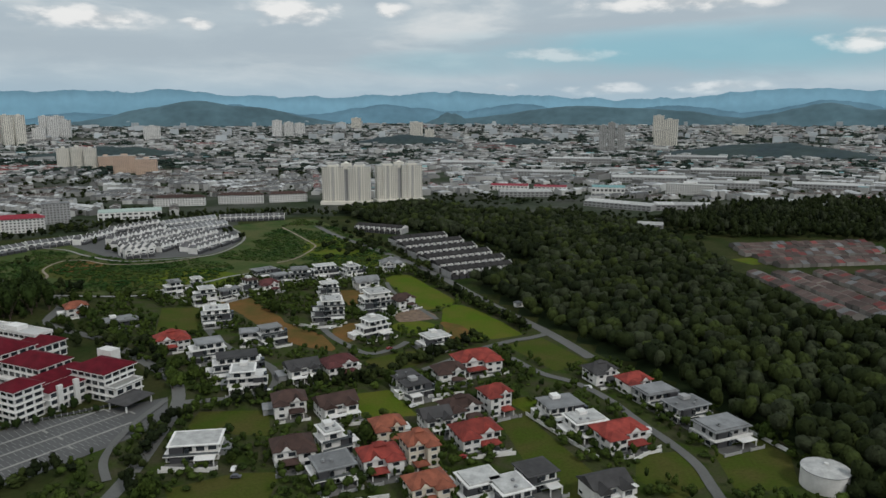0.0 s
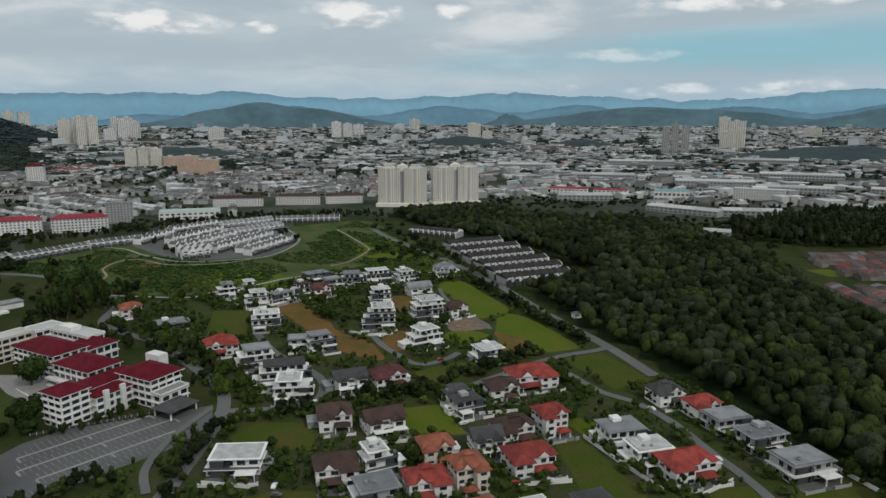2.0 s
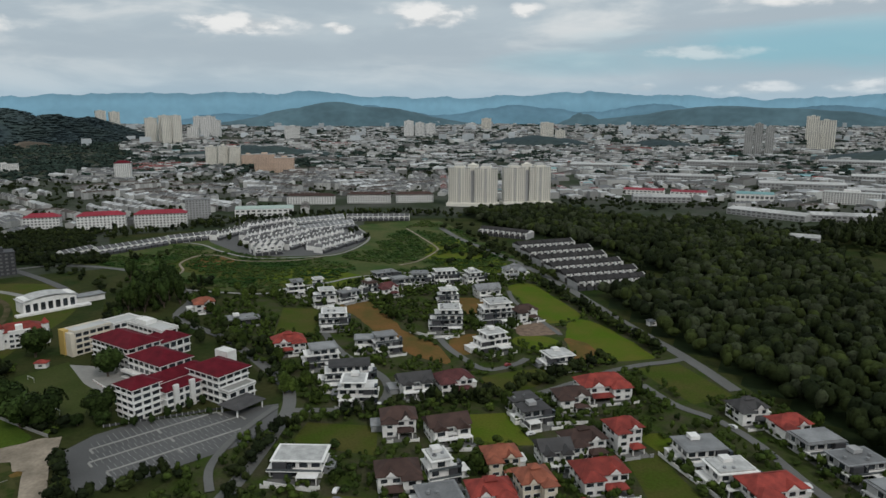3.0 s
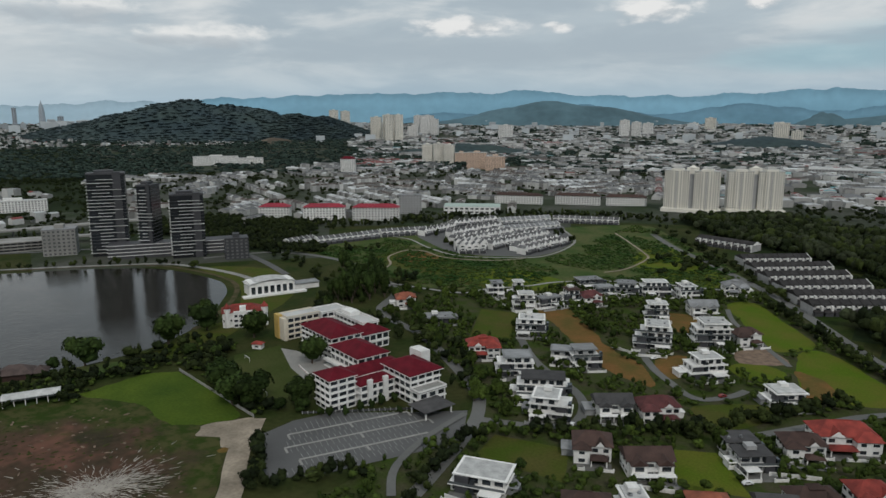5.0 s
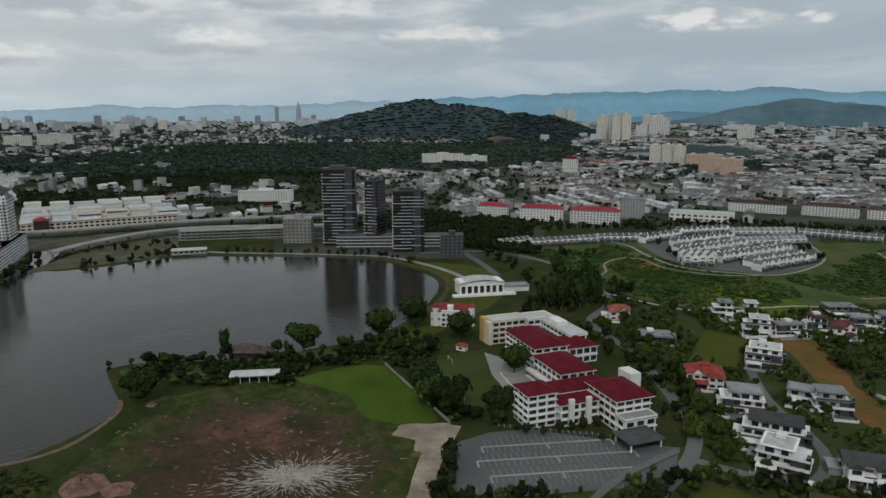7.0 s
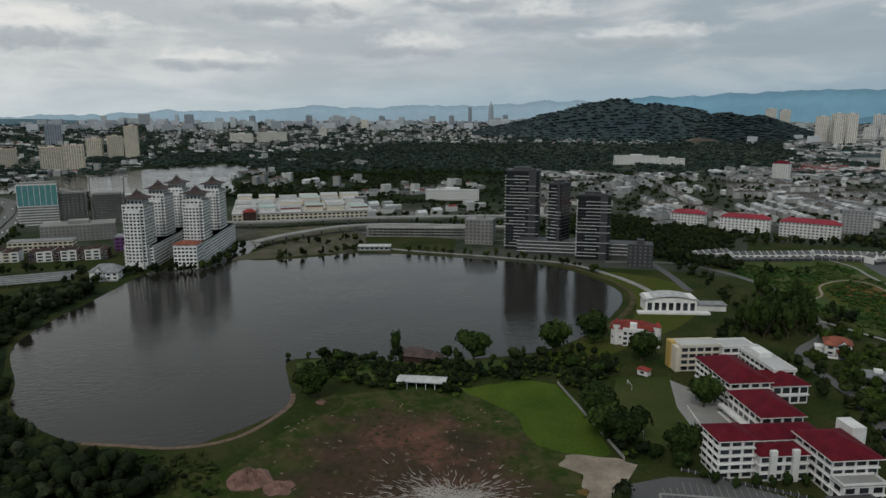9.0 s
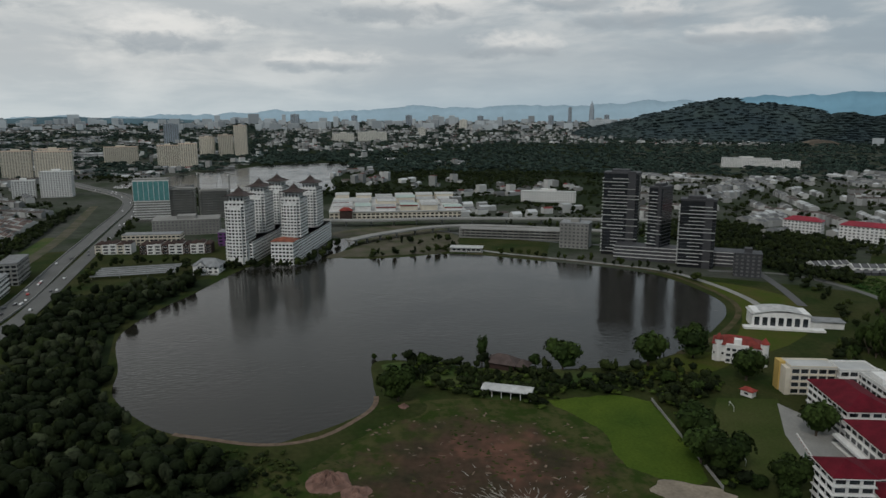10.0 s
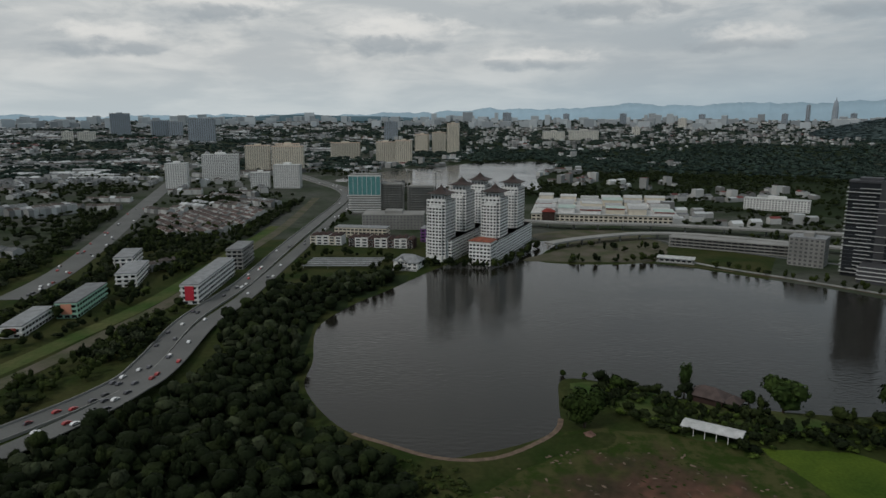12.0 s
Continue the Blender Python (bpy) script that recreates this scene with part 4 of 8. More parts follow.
def villa_modern(x, y, w, yaw, floors, wall, roof, label, seed, accent="dark", d=None):
    rng = random.Random(seed)
    d = d or w * rng.uniform(0.62, 0.8)
    v = thing("villa", x, y, yaw, label=label, category="house", group="villas of the estate")
    BLOCKS.append((x, y, w * 0.62))
    h = 3.3
    walls, z = Solid(), 0.0
    x0, x1, y0, y1 = -w / 2, w / 2, -d / 2, d / 2
    walls.box(x0, x1, y0 + d * 0.12, y1, -0.3, h)
    windows(v, x0, x1, y0 + d * 0.12, y1, 0.2, 2.8, rng, fill=0.95, pitch=3.9)
    slabs = [(x0 - 0.5, x1 + 0.5, y0 - 0.4, y1 + 0.4, h)]
    z = h + 0.35
    side = rng.choice((-1, 1))
    blocks = []
    for f in range(1, floors):
        a, b = x0 + (w * rng.uniform(0.02, 0.24) if side > 0 else 0), x1 - (w * rng.uniform(0.02, 0.24) if side < 0 else 0)
        c = y0 + d * rng.uniform(0.04, 0.22)
        if f == floors - 1 and floors > 2:
            a, b = a + w * 0.10, b - w * 0.08
        walls.box(a, b, c, y1 - 0.3, z, z + h)
        windows(v, a, b, c, y1 - 0.3, z + 0.25, 2.75, rng, fill=0.95, pitch=3.9)
        blocks.append((a, b, c, z))
        rail = Solid()
        rail.box(x0 - 0.4, x1 + 0.4, y0 - 0.35, y0 - 0.25, z, z + 1.0)
        part("balcony_rail", rail, M["rail"] if rng.random() < 0.8 else M["white"], v, "glass balcony rail")
        z += h
        if f < floors - 1:
            slabs.append((a - 0.5, b + 0.5, c - 0.9, y1 + 0.3, z))
            z += 0.35
    part("wall", walls, M[wall], v)
    for q in slabs:
        part("floor_slab", Solid().box(*q[:4], q[4], q[4] + 0.35), M["white"], v)
    a, b, c, _ = blocks[-1] if blocks else (x0, x1, y0, 0)
    ro = Solid().box(a - 1.0, b + 1.0, c - 1.3, y1 + 0.7, z, z + 0.4)
    part("roof", ro, M["white" if roof == "whiteroof" else roof], v)
    part("roof_deck", Solid().box(a + 0.1, b - 0.1, c - 0.2, y1 - 0.5, z + 0.35, z + 0.5 if rng.random() < 0.5 else z + 1.0), M[roof], v)
    if rng.random() < 0.45:
        part("stair_house", Solid().box(side * w * 0.1 - 2, side * w * 0.1 + 2, y1 - 5.2, y1 - 1.0, z + 0.75, z + 2.4), M[wall], v)
    for i in range(rng.choice((0, 0, 2, 3))):
        tx = rng.uniform(a + 1, b - 2)
        part("water_tank", Solid().tube(tx, rng.uniform(c + 1.5, y1 - 6), z + 0.72, z + 1.7, 0.7, 0.7, 8), M["greyroof"], v)
    # a dark clad bay and a porch on posts
    bx = -side * w * 0.28
    part("bay", Solid().box(bx - w * 0.13, bx + w * 0.13, y0 + d * 0.02, y0 + d * 0.3, 0.0, h * min(floors, 2) + 0.3), M[accent], v, "dark clad bay")
    px = side * w * 0.27
    part("porch_roof", Solid().box(px - w * 0.2, px + w * 0.2, y0 - 4.2, y0 + d * 0.14, 2.9, 3.2), M["white"], v, "flat porch roof")
    for qx in (px - w * 0.18, px + w * 0.18):
        part("post", Solid().box(qx - 0.2, qx + 0.2, y0 - 4.0, y0 - 3.6, -0.2, 2.9), M["white"], v)
    # dark glazed stair slot and recessed loggia
    part("stair_glazing", Solid().box(bx + w * 0.16, bx + w * 0.24, y0 + d * 0.0, y0 + d * 0.25, 0.3, h * floors - 0.6), M["glass"], v, "tall dark stair glazing")
    forecourt(v, w, d, rng)
    return v


def villa_hip(x, y, w, yaw, floors, wall, roof, label, seed, d=None):
    rng = random.Random(seed)
    d = d or w * rng.uniform(0.66, 0.86)
    v = thing("villa", x, y, yaw, label=label, category="house", group="villas of the estate")
    BLOCKS.append((x, y, w * 0.62))
    side = rng.choice((-1, 1))
    H = 3.2 * floors + 0.3
    x0, x1, y0, y1 = -w / 2, w / 2, -d / 2 + d * 0.14, d / 2
    walls = Solid().box(x0, x1, y0, y1, -0.3, H)
    wx0, wx1 = (x0, x0 + w * 0.42) if side < 0 else (x1 - w * 0.42, x1)
    walls.box(wx0, wx1, -d / 2 - 1.2, y0, -0.3, H - 0.5)
    part("wall", walls, M[wall], v)
    for f in range(floors):
        windows(v, x0, x1, y0, y1, f * 3.2 + 0.8, 1.8, rng, faces="blr")
        windows(v, wx0, wx1, -d / 2 - 1.2, y0, f * 3.2 + 0.7, 1.9, rng, faces="f", fill=1.0)
        a, b = (wx1, x1) if side < 0 else (x0, wx0)
        windows(v, a, b, y0, y1, f * 3.2 + 0.5, 2.2, rng, faces="f", fill=0.9)
    part("roof", Solid().hip(x0, x1, y0, y1, H, d * 0.27, 0.9, pull=0.8), M[roof], v)
    part("wing_roof", Solid().hip(wx0, wx1, -d / 2 - 1.2, y0 + d * 0.25, H - 0.5, w * 0.12, 0.8), M[roof], v)
    part("ridge_tiles", Solid().box(-(w - d) / 2 * 0.8 - 1.0, (w - d) / 2 * 0.8 + 1.0, (y0 + y1) / 2 - 0.18, (y0 + y1) / 2 + 0.18, H + d * 0.27 + 0.1, H + d * 0.27 + 0.42), M[roof], v)
    a, b = (wx1 + 0.4, wx1 + w * 0.46) if side < 0 else (wx0 - w * 0.46, wx0 - 0.4)
    part("porch_roof", Solid().hip(a, b, -d / 2 - 3.6, y0 - 0.3, 3.0, 1.3, 0.4), M[roof], v)
    for qx in (a + 0.2, b - 0.2):
        part("post", Solid().box(qx - 0.22, qx + 0.22, -d / 2 - 3.4, -d / 2 - 2.96, -0.2, 3.05), M["white"], v)
    part("floor_band", Solid().box(x0 - 0.12, x1 + 0.12, y0 - 0.12, y1 + 0.12, 3.1, 3.35), M["white"], v)
    if floors > 1:
        part("balcony", Solid().box(a, b, y0 - 1.3, y0 - 0.13, 3.36, 3.5).box(a, b, y0 - 1.3, y0 - 1.2, 3.5, 4.4), M["white"], v, "small front balcony")
    # cross gable over the front and a clerestory tier on the ridge
    gx = side * -w * 0.20
    zt, zb, b2 = H + d * 0.20, H + 0.05, w * 0.16
    ga = Solid().add([(gx - b2, y0 - 0.9, zb), (gx + b2, y0 - 0.9, zb), (gx, y0 - 0.9, zt), (gx - b2, 0.1 * d, zb), (gx + b2, 0.1 * d, zb), (gx, 0.1 * d, zt)],
                     [(0, 1, 2), (5, 4, 3), (1, 4, 5, 2), (3, 0, 2, 5), (0, 3, 4, 1)])
    part("front_gable", ga, M[roof], v)
    part("gable_face", Solid().add([(gx - b2 * 0.8, y0 - 1.0, zb), (gx + b2 * 0.8, y0 - 1.0, zb), (gx, y0 - 1.0, zb + (zt - zb) * 0.78), (gx - b2 * 0.8, y0 - 0.85, zb), (gx + b2 * 0.8, y0 - 0.85, zb), (gx, y0 - 0.85, zb + (zt - zb) * 0.78)],
                                  [(0, 1, 2), (5, 4, 3), (1, 4, 5, 2), (3, 0, 2, 5), (0, 3, 4, 1)]), M[wall], v)
    if rng.random() < 0.5:
        part("upper_roof", Solid().hip(-w * 0.14, w * 0.14, (y0 + y1) / 2 - d * 0.13, (y0 + y1) / 2 + d * 0.13, H + d * 0.25, d * 0.10, 0.4), M[roof], v)
    forecourt(v, w, d, rng)
    return v


def villa_gable(x, y, w, yaw, floors, wall, roof, label, seed, d=None):
    """A villa under a pitched roof with two gabled front bays and balconies between them."""
    rng = random.Random(seed)
    d = d or w * 0.72
    v = thing("villa", x, y, yaw, label=label, category="house", group="villas of the estate")
    BLOCKS.append((x, y, w * 0.62))
    H = floors * 3.2 + 0.3
    x0, x1, y0, y1 = -w / 2, w / 2, -d / 2, d / 2
    part("wall", Solid().box(x0, x1, y0 + 1.5, y1, -0.3, H), M[wall], v)
    part("roof", Solid().gable(x0, x1, y0 + 1.5, y1, H, d * 0.26, 0.8), M[roof], v)
    for s in (-1, 1):
        c, b = s * w * 0.29, w * 0.16
        bay = part("bay", Solid().box(c - b, c + b, y0 - 1.5, y0 + 1.5, -0.3, H - 0.4), M[wall], v)
        ro = Solid()
        zb, zt, o = H - 0.4, H + 2.2, 0.5
        ro.add([(c - b - o, y0 - 2.1, zb), (c + b + o, y0 - 2.1, zb), (c, y0 - 2.1, zt), (c - b - o, y0 + d * 0.3, zb), (c + b + o, y0 + d * 0.3, zb), (c, y0 + d * 0.3, zt)],
               [(0, 1, 2), (5, 4, 3), (1, 4, 5, 2), (3, 0, 2, 5), (0, 3, 4, 1)])
        part("bay_roof", ro, M[roof], bay)
        for f in range(floors):
            put("window", WINDOW, bay, pose(c, y0 - 1.5, f * 3.2 + 0.6) @ Matrix.Diagonal((b * 1.3, 1, 2.1, 1)))
    for f in range(floors):
        windows(v, x0, x1, y0 + 1.5, y1, f * 3.2 + 0.8, 1.8, rng, faces="blr")
        windows(v, -w * 0.12, w * 0.12, y0 + 1.5, y1, f * 3.2 + 0.4, 2.4, rng, faces="f", fill=1.0)
    part("balcony", Solid().box(-w * 0.13, w * 0.13, y0 - 0.6, y0 + 1.5, 3.2, 4.2), M["white"], v, "small front balcony")
    part("porch_roof", Solid().box(x0 + 0.5, x1 - 0.5, y0 - 4.4, y0 - 1.5, 2.8, 3.1), M["white"], v, "flat porch roof")
    for qx in (x0 + 0.8, -w * 0.1, w * 0.1, x1 - 0.8):
        part("post", Solid().box(qx - 0.18, qx + 0.18, y0 - 4.2, y0 - 3.85, -0.2, 2.8), M["white"], v)
    forecourt(v, w, d + 3, rng)
    return v


MODERN = [  # x, y, width, depth, yaw, storeys, walls, roof
    (-122, 264, 21, 15, 12, 2, "white", "whiteroof"), (-65, 271, 12.5, 11, 34, 3, "white", "whiteroof"), (-61, 249, 16, 14, 30, 2, "grey", "greyroof"),
    (-4, 240, 16, 13, 28, 2, "white", "whiteroof"), (7, 236, 15, 13, 28, 2, "white", "whiteroof"), (18, 249, 14, 12, 28, 2, "white", "slate"),
    (35, 314, 19, 14, 24, 2, "white", "greyroof"), (45, 297, 18, 13, 24, 2, "white", "whiteroof"), (83, 332, 18, 14, 26, 2, "grey", "greyroof"),
    (93, 316, 18, 14, 26, 2, "grey", "greyroof"), (102, 294, 20, 15, 26, 2, "grey", "greyroof"), (-43, 345, 15, 10, 33, 2, "white", "slate"),
    (-36, 334, 15, 10, 33, 2, "grey", "slate"), (-34, 410, 17, 13, 34, 2, "white", "whiteroof"), (-75, 429, 20, 13, 40, 3, "white", "whiteroof"),
    (-112, 464, 22, 15, 16, 4, "white", "whiteroof"), (-83, 487, 22, 15, 30, 4, "white", "whiteroof"),
]
MODERN_B = [
    (-148, 412, 14, 11, 20, 2, "grey", "greyroof"), (-135, 410, 16, 11, 36, 3, "grey", "greyroof"), (-185, 449, 20, 15, 24, 3, "white", "whiteroof"),
    (-125, 338, 19, 13, 16, 3, "white", "whiteroof"), (-137, 357, 26, 14, 24, 3, "white", "slate"), (-164, 379, 20, 13, 32, 3, "white", "greyroof"),
    (-250, 522, 13, 12, 37, 3, "white", "greyroof"), (-236, 534, 9, 9, 37, 3, "white", "whiteroof"), (-216, 502, 16, 12, 30, 3, "white", "whiteroof"),
    (-202, 514, 19, 11, 55, 2, "white", "greyroof"), (-192, 532, 14, 11, 47, 3, "white", "brown"), (-196, 588, 22, 13, 46, 2, "dark", "greyroof"),
    (-161, 575, 19, 13, 20, 3, "white", "greyroof"), (-144, 590, 21, 13, 30, 3, "white", "whiteroof"), (-119, 592, 17, 13, 36, 3, "white", "whiteroof"),
    (-126, 525, 16, 12, 24, 3, "white", "whiteroof"), (-251, 440, 20, 13, 40, 1, "white", "greyroof"), (-178, 566, 16, 11, 44, 2, "white", "greyroof"),
]
HIP = [  # x, y, width, depth, yaw, storeys, roof
    (-80, 263, 16, 14, 24, 2, "brown"), (-43, 258, 15.5, 13, 25, 2, "scarlet"), (-44, 286, 13.5, 12, 25, 2, "orange"), (-28, 265, 12, 13, 28, 3, "orange"),
    (-22, 238, 15, 12, 28, 2, "orange"), (-5, 283, 19, 14, 26, 2, "scarlet"), (3.5, 318, 13, 12, 30, 3, "scarlet"), (-13, 309, 17, 13, 32, 2, "brown"),
    (-24, 297, 13, 12, 24, 2, "slate"), (57, 287, 21, 14, 26, 2, "scarlet"), (75, 347, 15, 12, 26, 2, "scarlet"), (60, 361, 15, 12, 26, 2, "slate"), (44, 242, 16, 12, 26, 2, "slate"),
]
HIP_B = [
    (-7, 374, 24, 16, 26, 2, "scarlet"), (-21, 355, 16, 12, 24, 2, "brown"), (-72, 309, 18, 13, 32, 2, "brown"), (-95, 310, 15, 14, 22, 2, "brown"),
    (-82, 362, 18, 13, 34, 2, "maroon"), (-101, 355, 17, 12, 32, 2, "slate"), (-193, 397, 18, 14, 36, 2, "scarlet"), (-178, 538, 15, 12, 44, 2, "maroon"),
    (-101, 553, 19, 13, 30, 2, "greyroof"), (-91, 627, 18, 13, 26, 2, "greyroof"), (-64, 499, 16, 12, 40, 2, "brown"), (-293, 462, 14, 11, 40, 2, "orange"),
]
ROOF_WORDS = {"brown": "dark brown tiled", "scarlet": "red tiled", "orange": "orange tiled", "slate": "dark slate", "greyroof": "pale grey", "maroon": "dull maroon tiled"}
FLAT_WORDS = {"whiteroof": "white flat-roofed", "greyroof": "grey flat-roofed", "slate": "dark flat-roofed", "brown": "brown flat-roofed"}
for i, (x, y, w, d, yaw, fl, wall, roof) in enumerate(MODERN):
    villa_modern(x, y, w, yaw, fl, wall, roof, FLAT_WORDS[roof] + (" modern villa with dark glazing" if wall == "grey" else " modern villa with stepped white balconies"), 10 + i, d=d)
for i, (x, y, w, d, yaw, fl, wall, roof) in enumerate(MODERN_B):
    villa_modern(x, y, w, yaw, fl, wall, roof, FLAT_WORDS[roof] + " villa with open balconies on the hillock", 40 + i, d=d)
for i, (x, y, w, d, yaw, fl, roof) in enumerate(HIP):
    (villa_gable if i in (8, 12) else villa_hip)(x, y, w, yaw, fl, "cream" if roof == "orange" else "white", roof, f"white-walled villa with a {ROOF_WORDS[roof]} roof", 80 + i, d=d)
for i, (x, y, w, d, yaw, fl, roof) in enumerate(HIP_B):
    (villa_gable if i in (2, 5, 8) else villa_hip)(x, y, w, yaw, fl, "white", roof, f"white-walled villa with a {ROOF_WORDS[roof]} roof among gardens", 110 + i, d=d)


# round white tank beside the woods
def tank(x, y):
    t = thing("water_tank", x, y, label="round white painted water tank beside the woods", category="tank")
    part("shell", Solid().tube(0, 0, -0.3, 7.5, 8.6, 8.6, 40), M["white"], t)
    part("roof", Solid().tube(0, 0, 7.5, 9.0, 8.7, 0.9, 40), M["whiteroof"], t)
    part("hatch", Solid().tube(0, 0, 9.0, 9.6, 0.9, 0.9, 12), M["white"], t)
    part("rim", Solid().tube(0, 0, 7.2, 7.5, 8.8, 8.8, 40), M["grey"], t)
    BLOCKS.append((x, y, 14))


tank(129, 256)


# ---------------------------------------------------------------- garden walls
def garden_wall(line, h=1.8):
    w = thing("garden_wall", 0, 0, 0, 0, "white rendered garden boundary wall", "wall", "garden walls")
    for (ax, ay), (bx, by) in zip(line, line[1:]):
        n = max(1, round(math.hypot(bx - ax, by - ay) / 4))
        d = Vector((bx - ax, by - ay, 0)).normalized()
        px, py = -d.y * 0.12, d.x * 0.12
        for i in range(n):
            x0, y0 = ax + (bx - ax) * i / n, ay + (by - ay) * i / n
            x1, y1 = ax + (bx - ax) * (i + 1) / n - d.x * 0.05, ay + (by - ay) * (i + 1) / n - d.y * 0.05
            part("wall_panel", Solid().prism([(x0 - px, y0 - py), (x1 - px, y1 - py), (x1 + px, y1 + py), (x0 + px, y0 + py)], -0.2, h), M["white"], w)


for line in ([(-50, 338), (-37, 321)], [(18, 313), (32, 291), (46, 271)], [(-5, 268), (12, 273)], [(60, 270), (74, 283)], [(-130, 250), (-108, 250)], [(-258, 524), (-236, 504), (-214, 485), (-192, 517)],
             [(-132, 448), (-113, 440), (-98, 446)], [(-48, 232), (-36, 236)], [(-76, 292), (-58, 297)], [(34, 306), (56, 276)], [(-30, 330), (-12, 336)], [(-92, 470), (-66, 474)],
             [(-240, 524), (-226, 532), (-196, 560)], [(116, 302), (128, 280)], [(-24, 312), (-14, 326)]):
    garden_wall(line)


# ---------------------------------------------------------------- towers and blocks
def facade(so, x0, x1, y0, y1, z0, floors, fh, bay, win, sill, m=0, sides="fblr", proud=0.05):
    """Rows of dark windows on the sides of a block."""
    for side in sides:
        a, b = (x0, x1) if side in "fb" else (y0, y1)
        n = max(1, int((b - a) / bay))
        for i in range(n):
            u = a + (i + 0.5) * (b - a) / n
            for f in range(floors):
                z = z0 + f * fh + sill
                h = fh * 0.5
                if side == "f":
                    so.box(u - win / 2, u + win / 2, y0 - proud, y0 + 0.1, z, z + h, m)
                elif side == "b":
                    so.box(u - win / 2, u + win / 2, y1 - 0.1, y1 + proud, z, z + h, m)
                elif side == "l":
                    so.box(x0 - proud, x0 + 0.1, u - win / 2, u + win / 2, z, z + h, m)
                else:
                    so.box(x1 - 0.1, x1 + proud, u - win / 2, u + win / 2, z, z + h, m)
    return so


def ledges(so, x0, x1, y0, y1, z0, floors, fh, out=0.35, t=0.25, m=0):
    for f in range(1, floors + 1):
        so.box(x0 - out, x1 + out, y0 - out, y1 + out, z0 + f * fh - t, z0 + f * fh, m)
    return so


def block(x, y, yaw, w, d, h, wall, roof, label, floors=None, bay=4.0, z=0.0, name="apartment_block", cap=None, group=""):
    """A plain slab of flats with window rows, floor ledges, parapet and a lift house."""
    floors = floors or max(1, round(h / 3.1))
    fh = h / floors
    t = thing(name, x, y, yaw, z, label, "building", group)
    so = Solid().box(-w / 2, w / 2, -d / 2, d / 2, -1.0, h)
    part("wall", so, M[wall], t)
    part("window_rows", facade(Solid(), -w / 2, w / 2, -d / 2, d / 2, 0, floors, fh, bay, bay * 0.55, fh * 0.28, sides="flr"), M["towerglass"], t, kind="stuff")
    part("floor_ledges", ledges(Solid(), -w / 2, w / 2, -d / 2, d / 2, 0, floors, fh, 0.25, 0.22), M[wall], t, kind="stuff")
    if cap == "hip":
        part("roof", Solid().hip(-w / 2, w / 2, -d / 2, d / 2, h, d * 0.28, 0.8), M[roof], t)
    else:
        part("roof", Solid().box(-w / 2 - 0.3, w / 2 + 0.3, -d / 2 - 0.3, d / 2 + 0.3, h, h + 1.0), M[roof], t)
        part("lift_house", Solid().box(-w * 0.14, w * 0.14, -d * 0.25, d * 0.25, h + 1.0, h + 4.5), M[wall], t)
    BLOCKS.append((x, y, max(w, d) * 0.6))
    return t


M["towerwall"] = mat("tower_wall", (0.70, 0.67, 0.60), 0.8, 0.10, 0.05, 0.6)
M["pinkwall"] = mat("pink_wall", (0.60, 0.44, 0.34), 0.8, 0.12, 0.05, 0.6)
# Horizon tower walls: distance haze is mixed into the grey.
M["hazewall"] = mat("hazy_tower_wall", (0.32, 0.36, 0.40), 0.8, 0.12, 0.05, 0.6)
M["paleroof"] = mat("pale_roof", (0.46, 0.46, 0.45), 0.7, 0.15, 0.05, 0.6)
M["rawconcrete"] = mat("raw_concrete", (0.24, 0.235, 0.22), 0.9, 0.2, 0.05, 0.8)


def condo_tower(x, y, yaw, mirror=1):
    """A tower of two slabs with stepped bays and gabled crowns."""
    t = thing("condo_tower", x, y, yaw, 0, "pale beige twenty-storey condominium tower with stepped bays", "building", "twin condominium towers")
    fh, fl = 2.95, 20
    for k, (cx, w) in enumerate(((-20.5, 34), (20.5, 34))):
        so, wi = Solid(), Solid()
        for i, (u, bw, dep) in enumerate(((-12.5, 9, 17), (-4, 8, 20), (4, 8, 20), (12.5, 9, 17))):
            hh = fl * fh + (3 if i in (1, 2) else 0)
            so.box(cx + u - bw / 2, cx + u + bw / 2, -dep / 2, dep / 2, -1, hh)
            facade(wi, cx + u - bw / 2, cx + u + bw / 2, -dep / 2, dep / 2, 3, fl - 1, fh, 3.0, 1.6, 0.9, sides="f")
        facade(wi, cx - 17, cx + 17, -8.5, 8.5, 3, fl - 1, fh, 4.0, 1.8, 0.9, sides="lr")
        slab = part("slab", so, M["towerwall"], t)
        part("window_rows", wi, M["towerglass"], slab, kind="stuff")
        led = Solid()
        for u, bw, dep in ((-12.5, 9, 17), (-4, 8, 20), (4, 8, 20), (12.5, 9, 17)):
            ledges(led, cx + u - bw / 2 + 0.3, cx + u + bw / 2 - 0.3, -dep / 2, dep / 2, 0, fl, fh, 0.3, 0.3)
        part("floor_ledges", led, M["towerwall"], slab, kind="stuff")
        part("roof", Solid().box(cx - 17.5, cx + 17.5, -9, 9, fl * fh, fl * fh + 1.0).box(cx - 6, cx + 6, -6, 6, fl * fh + 3, fl * fh + 6.5), M["paleroof"], slab)
        # Grey strip proud of the wall, painted to read as a shaded recess.
        part("recess", Solid().box(cx - 0.8, cx + 0.8, -10.25, -9.9, 2, fl * fh), M["grey"], slab)
    part("link", Solid().box(-4, 4, -4, 6, -1, fl * fh - 4), M["grey"], t)
    part("podium", Solid().box(-40, 40, -16, 14, -1, 5.0), M["towerwall"], t)
    part("crown", Solid().box(-8, 8, -4, 4, fl * fh - 4, fl * fh + 5).tube(0, 0, fl * fh + 5, fl * fh + 8, 6, 1, 8), M["towerwall"], t)
    BLOCKS.append((x, y, 50))


condo_tower(-228, 1098, 5)
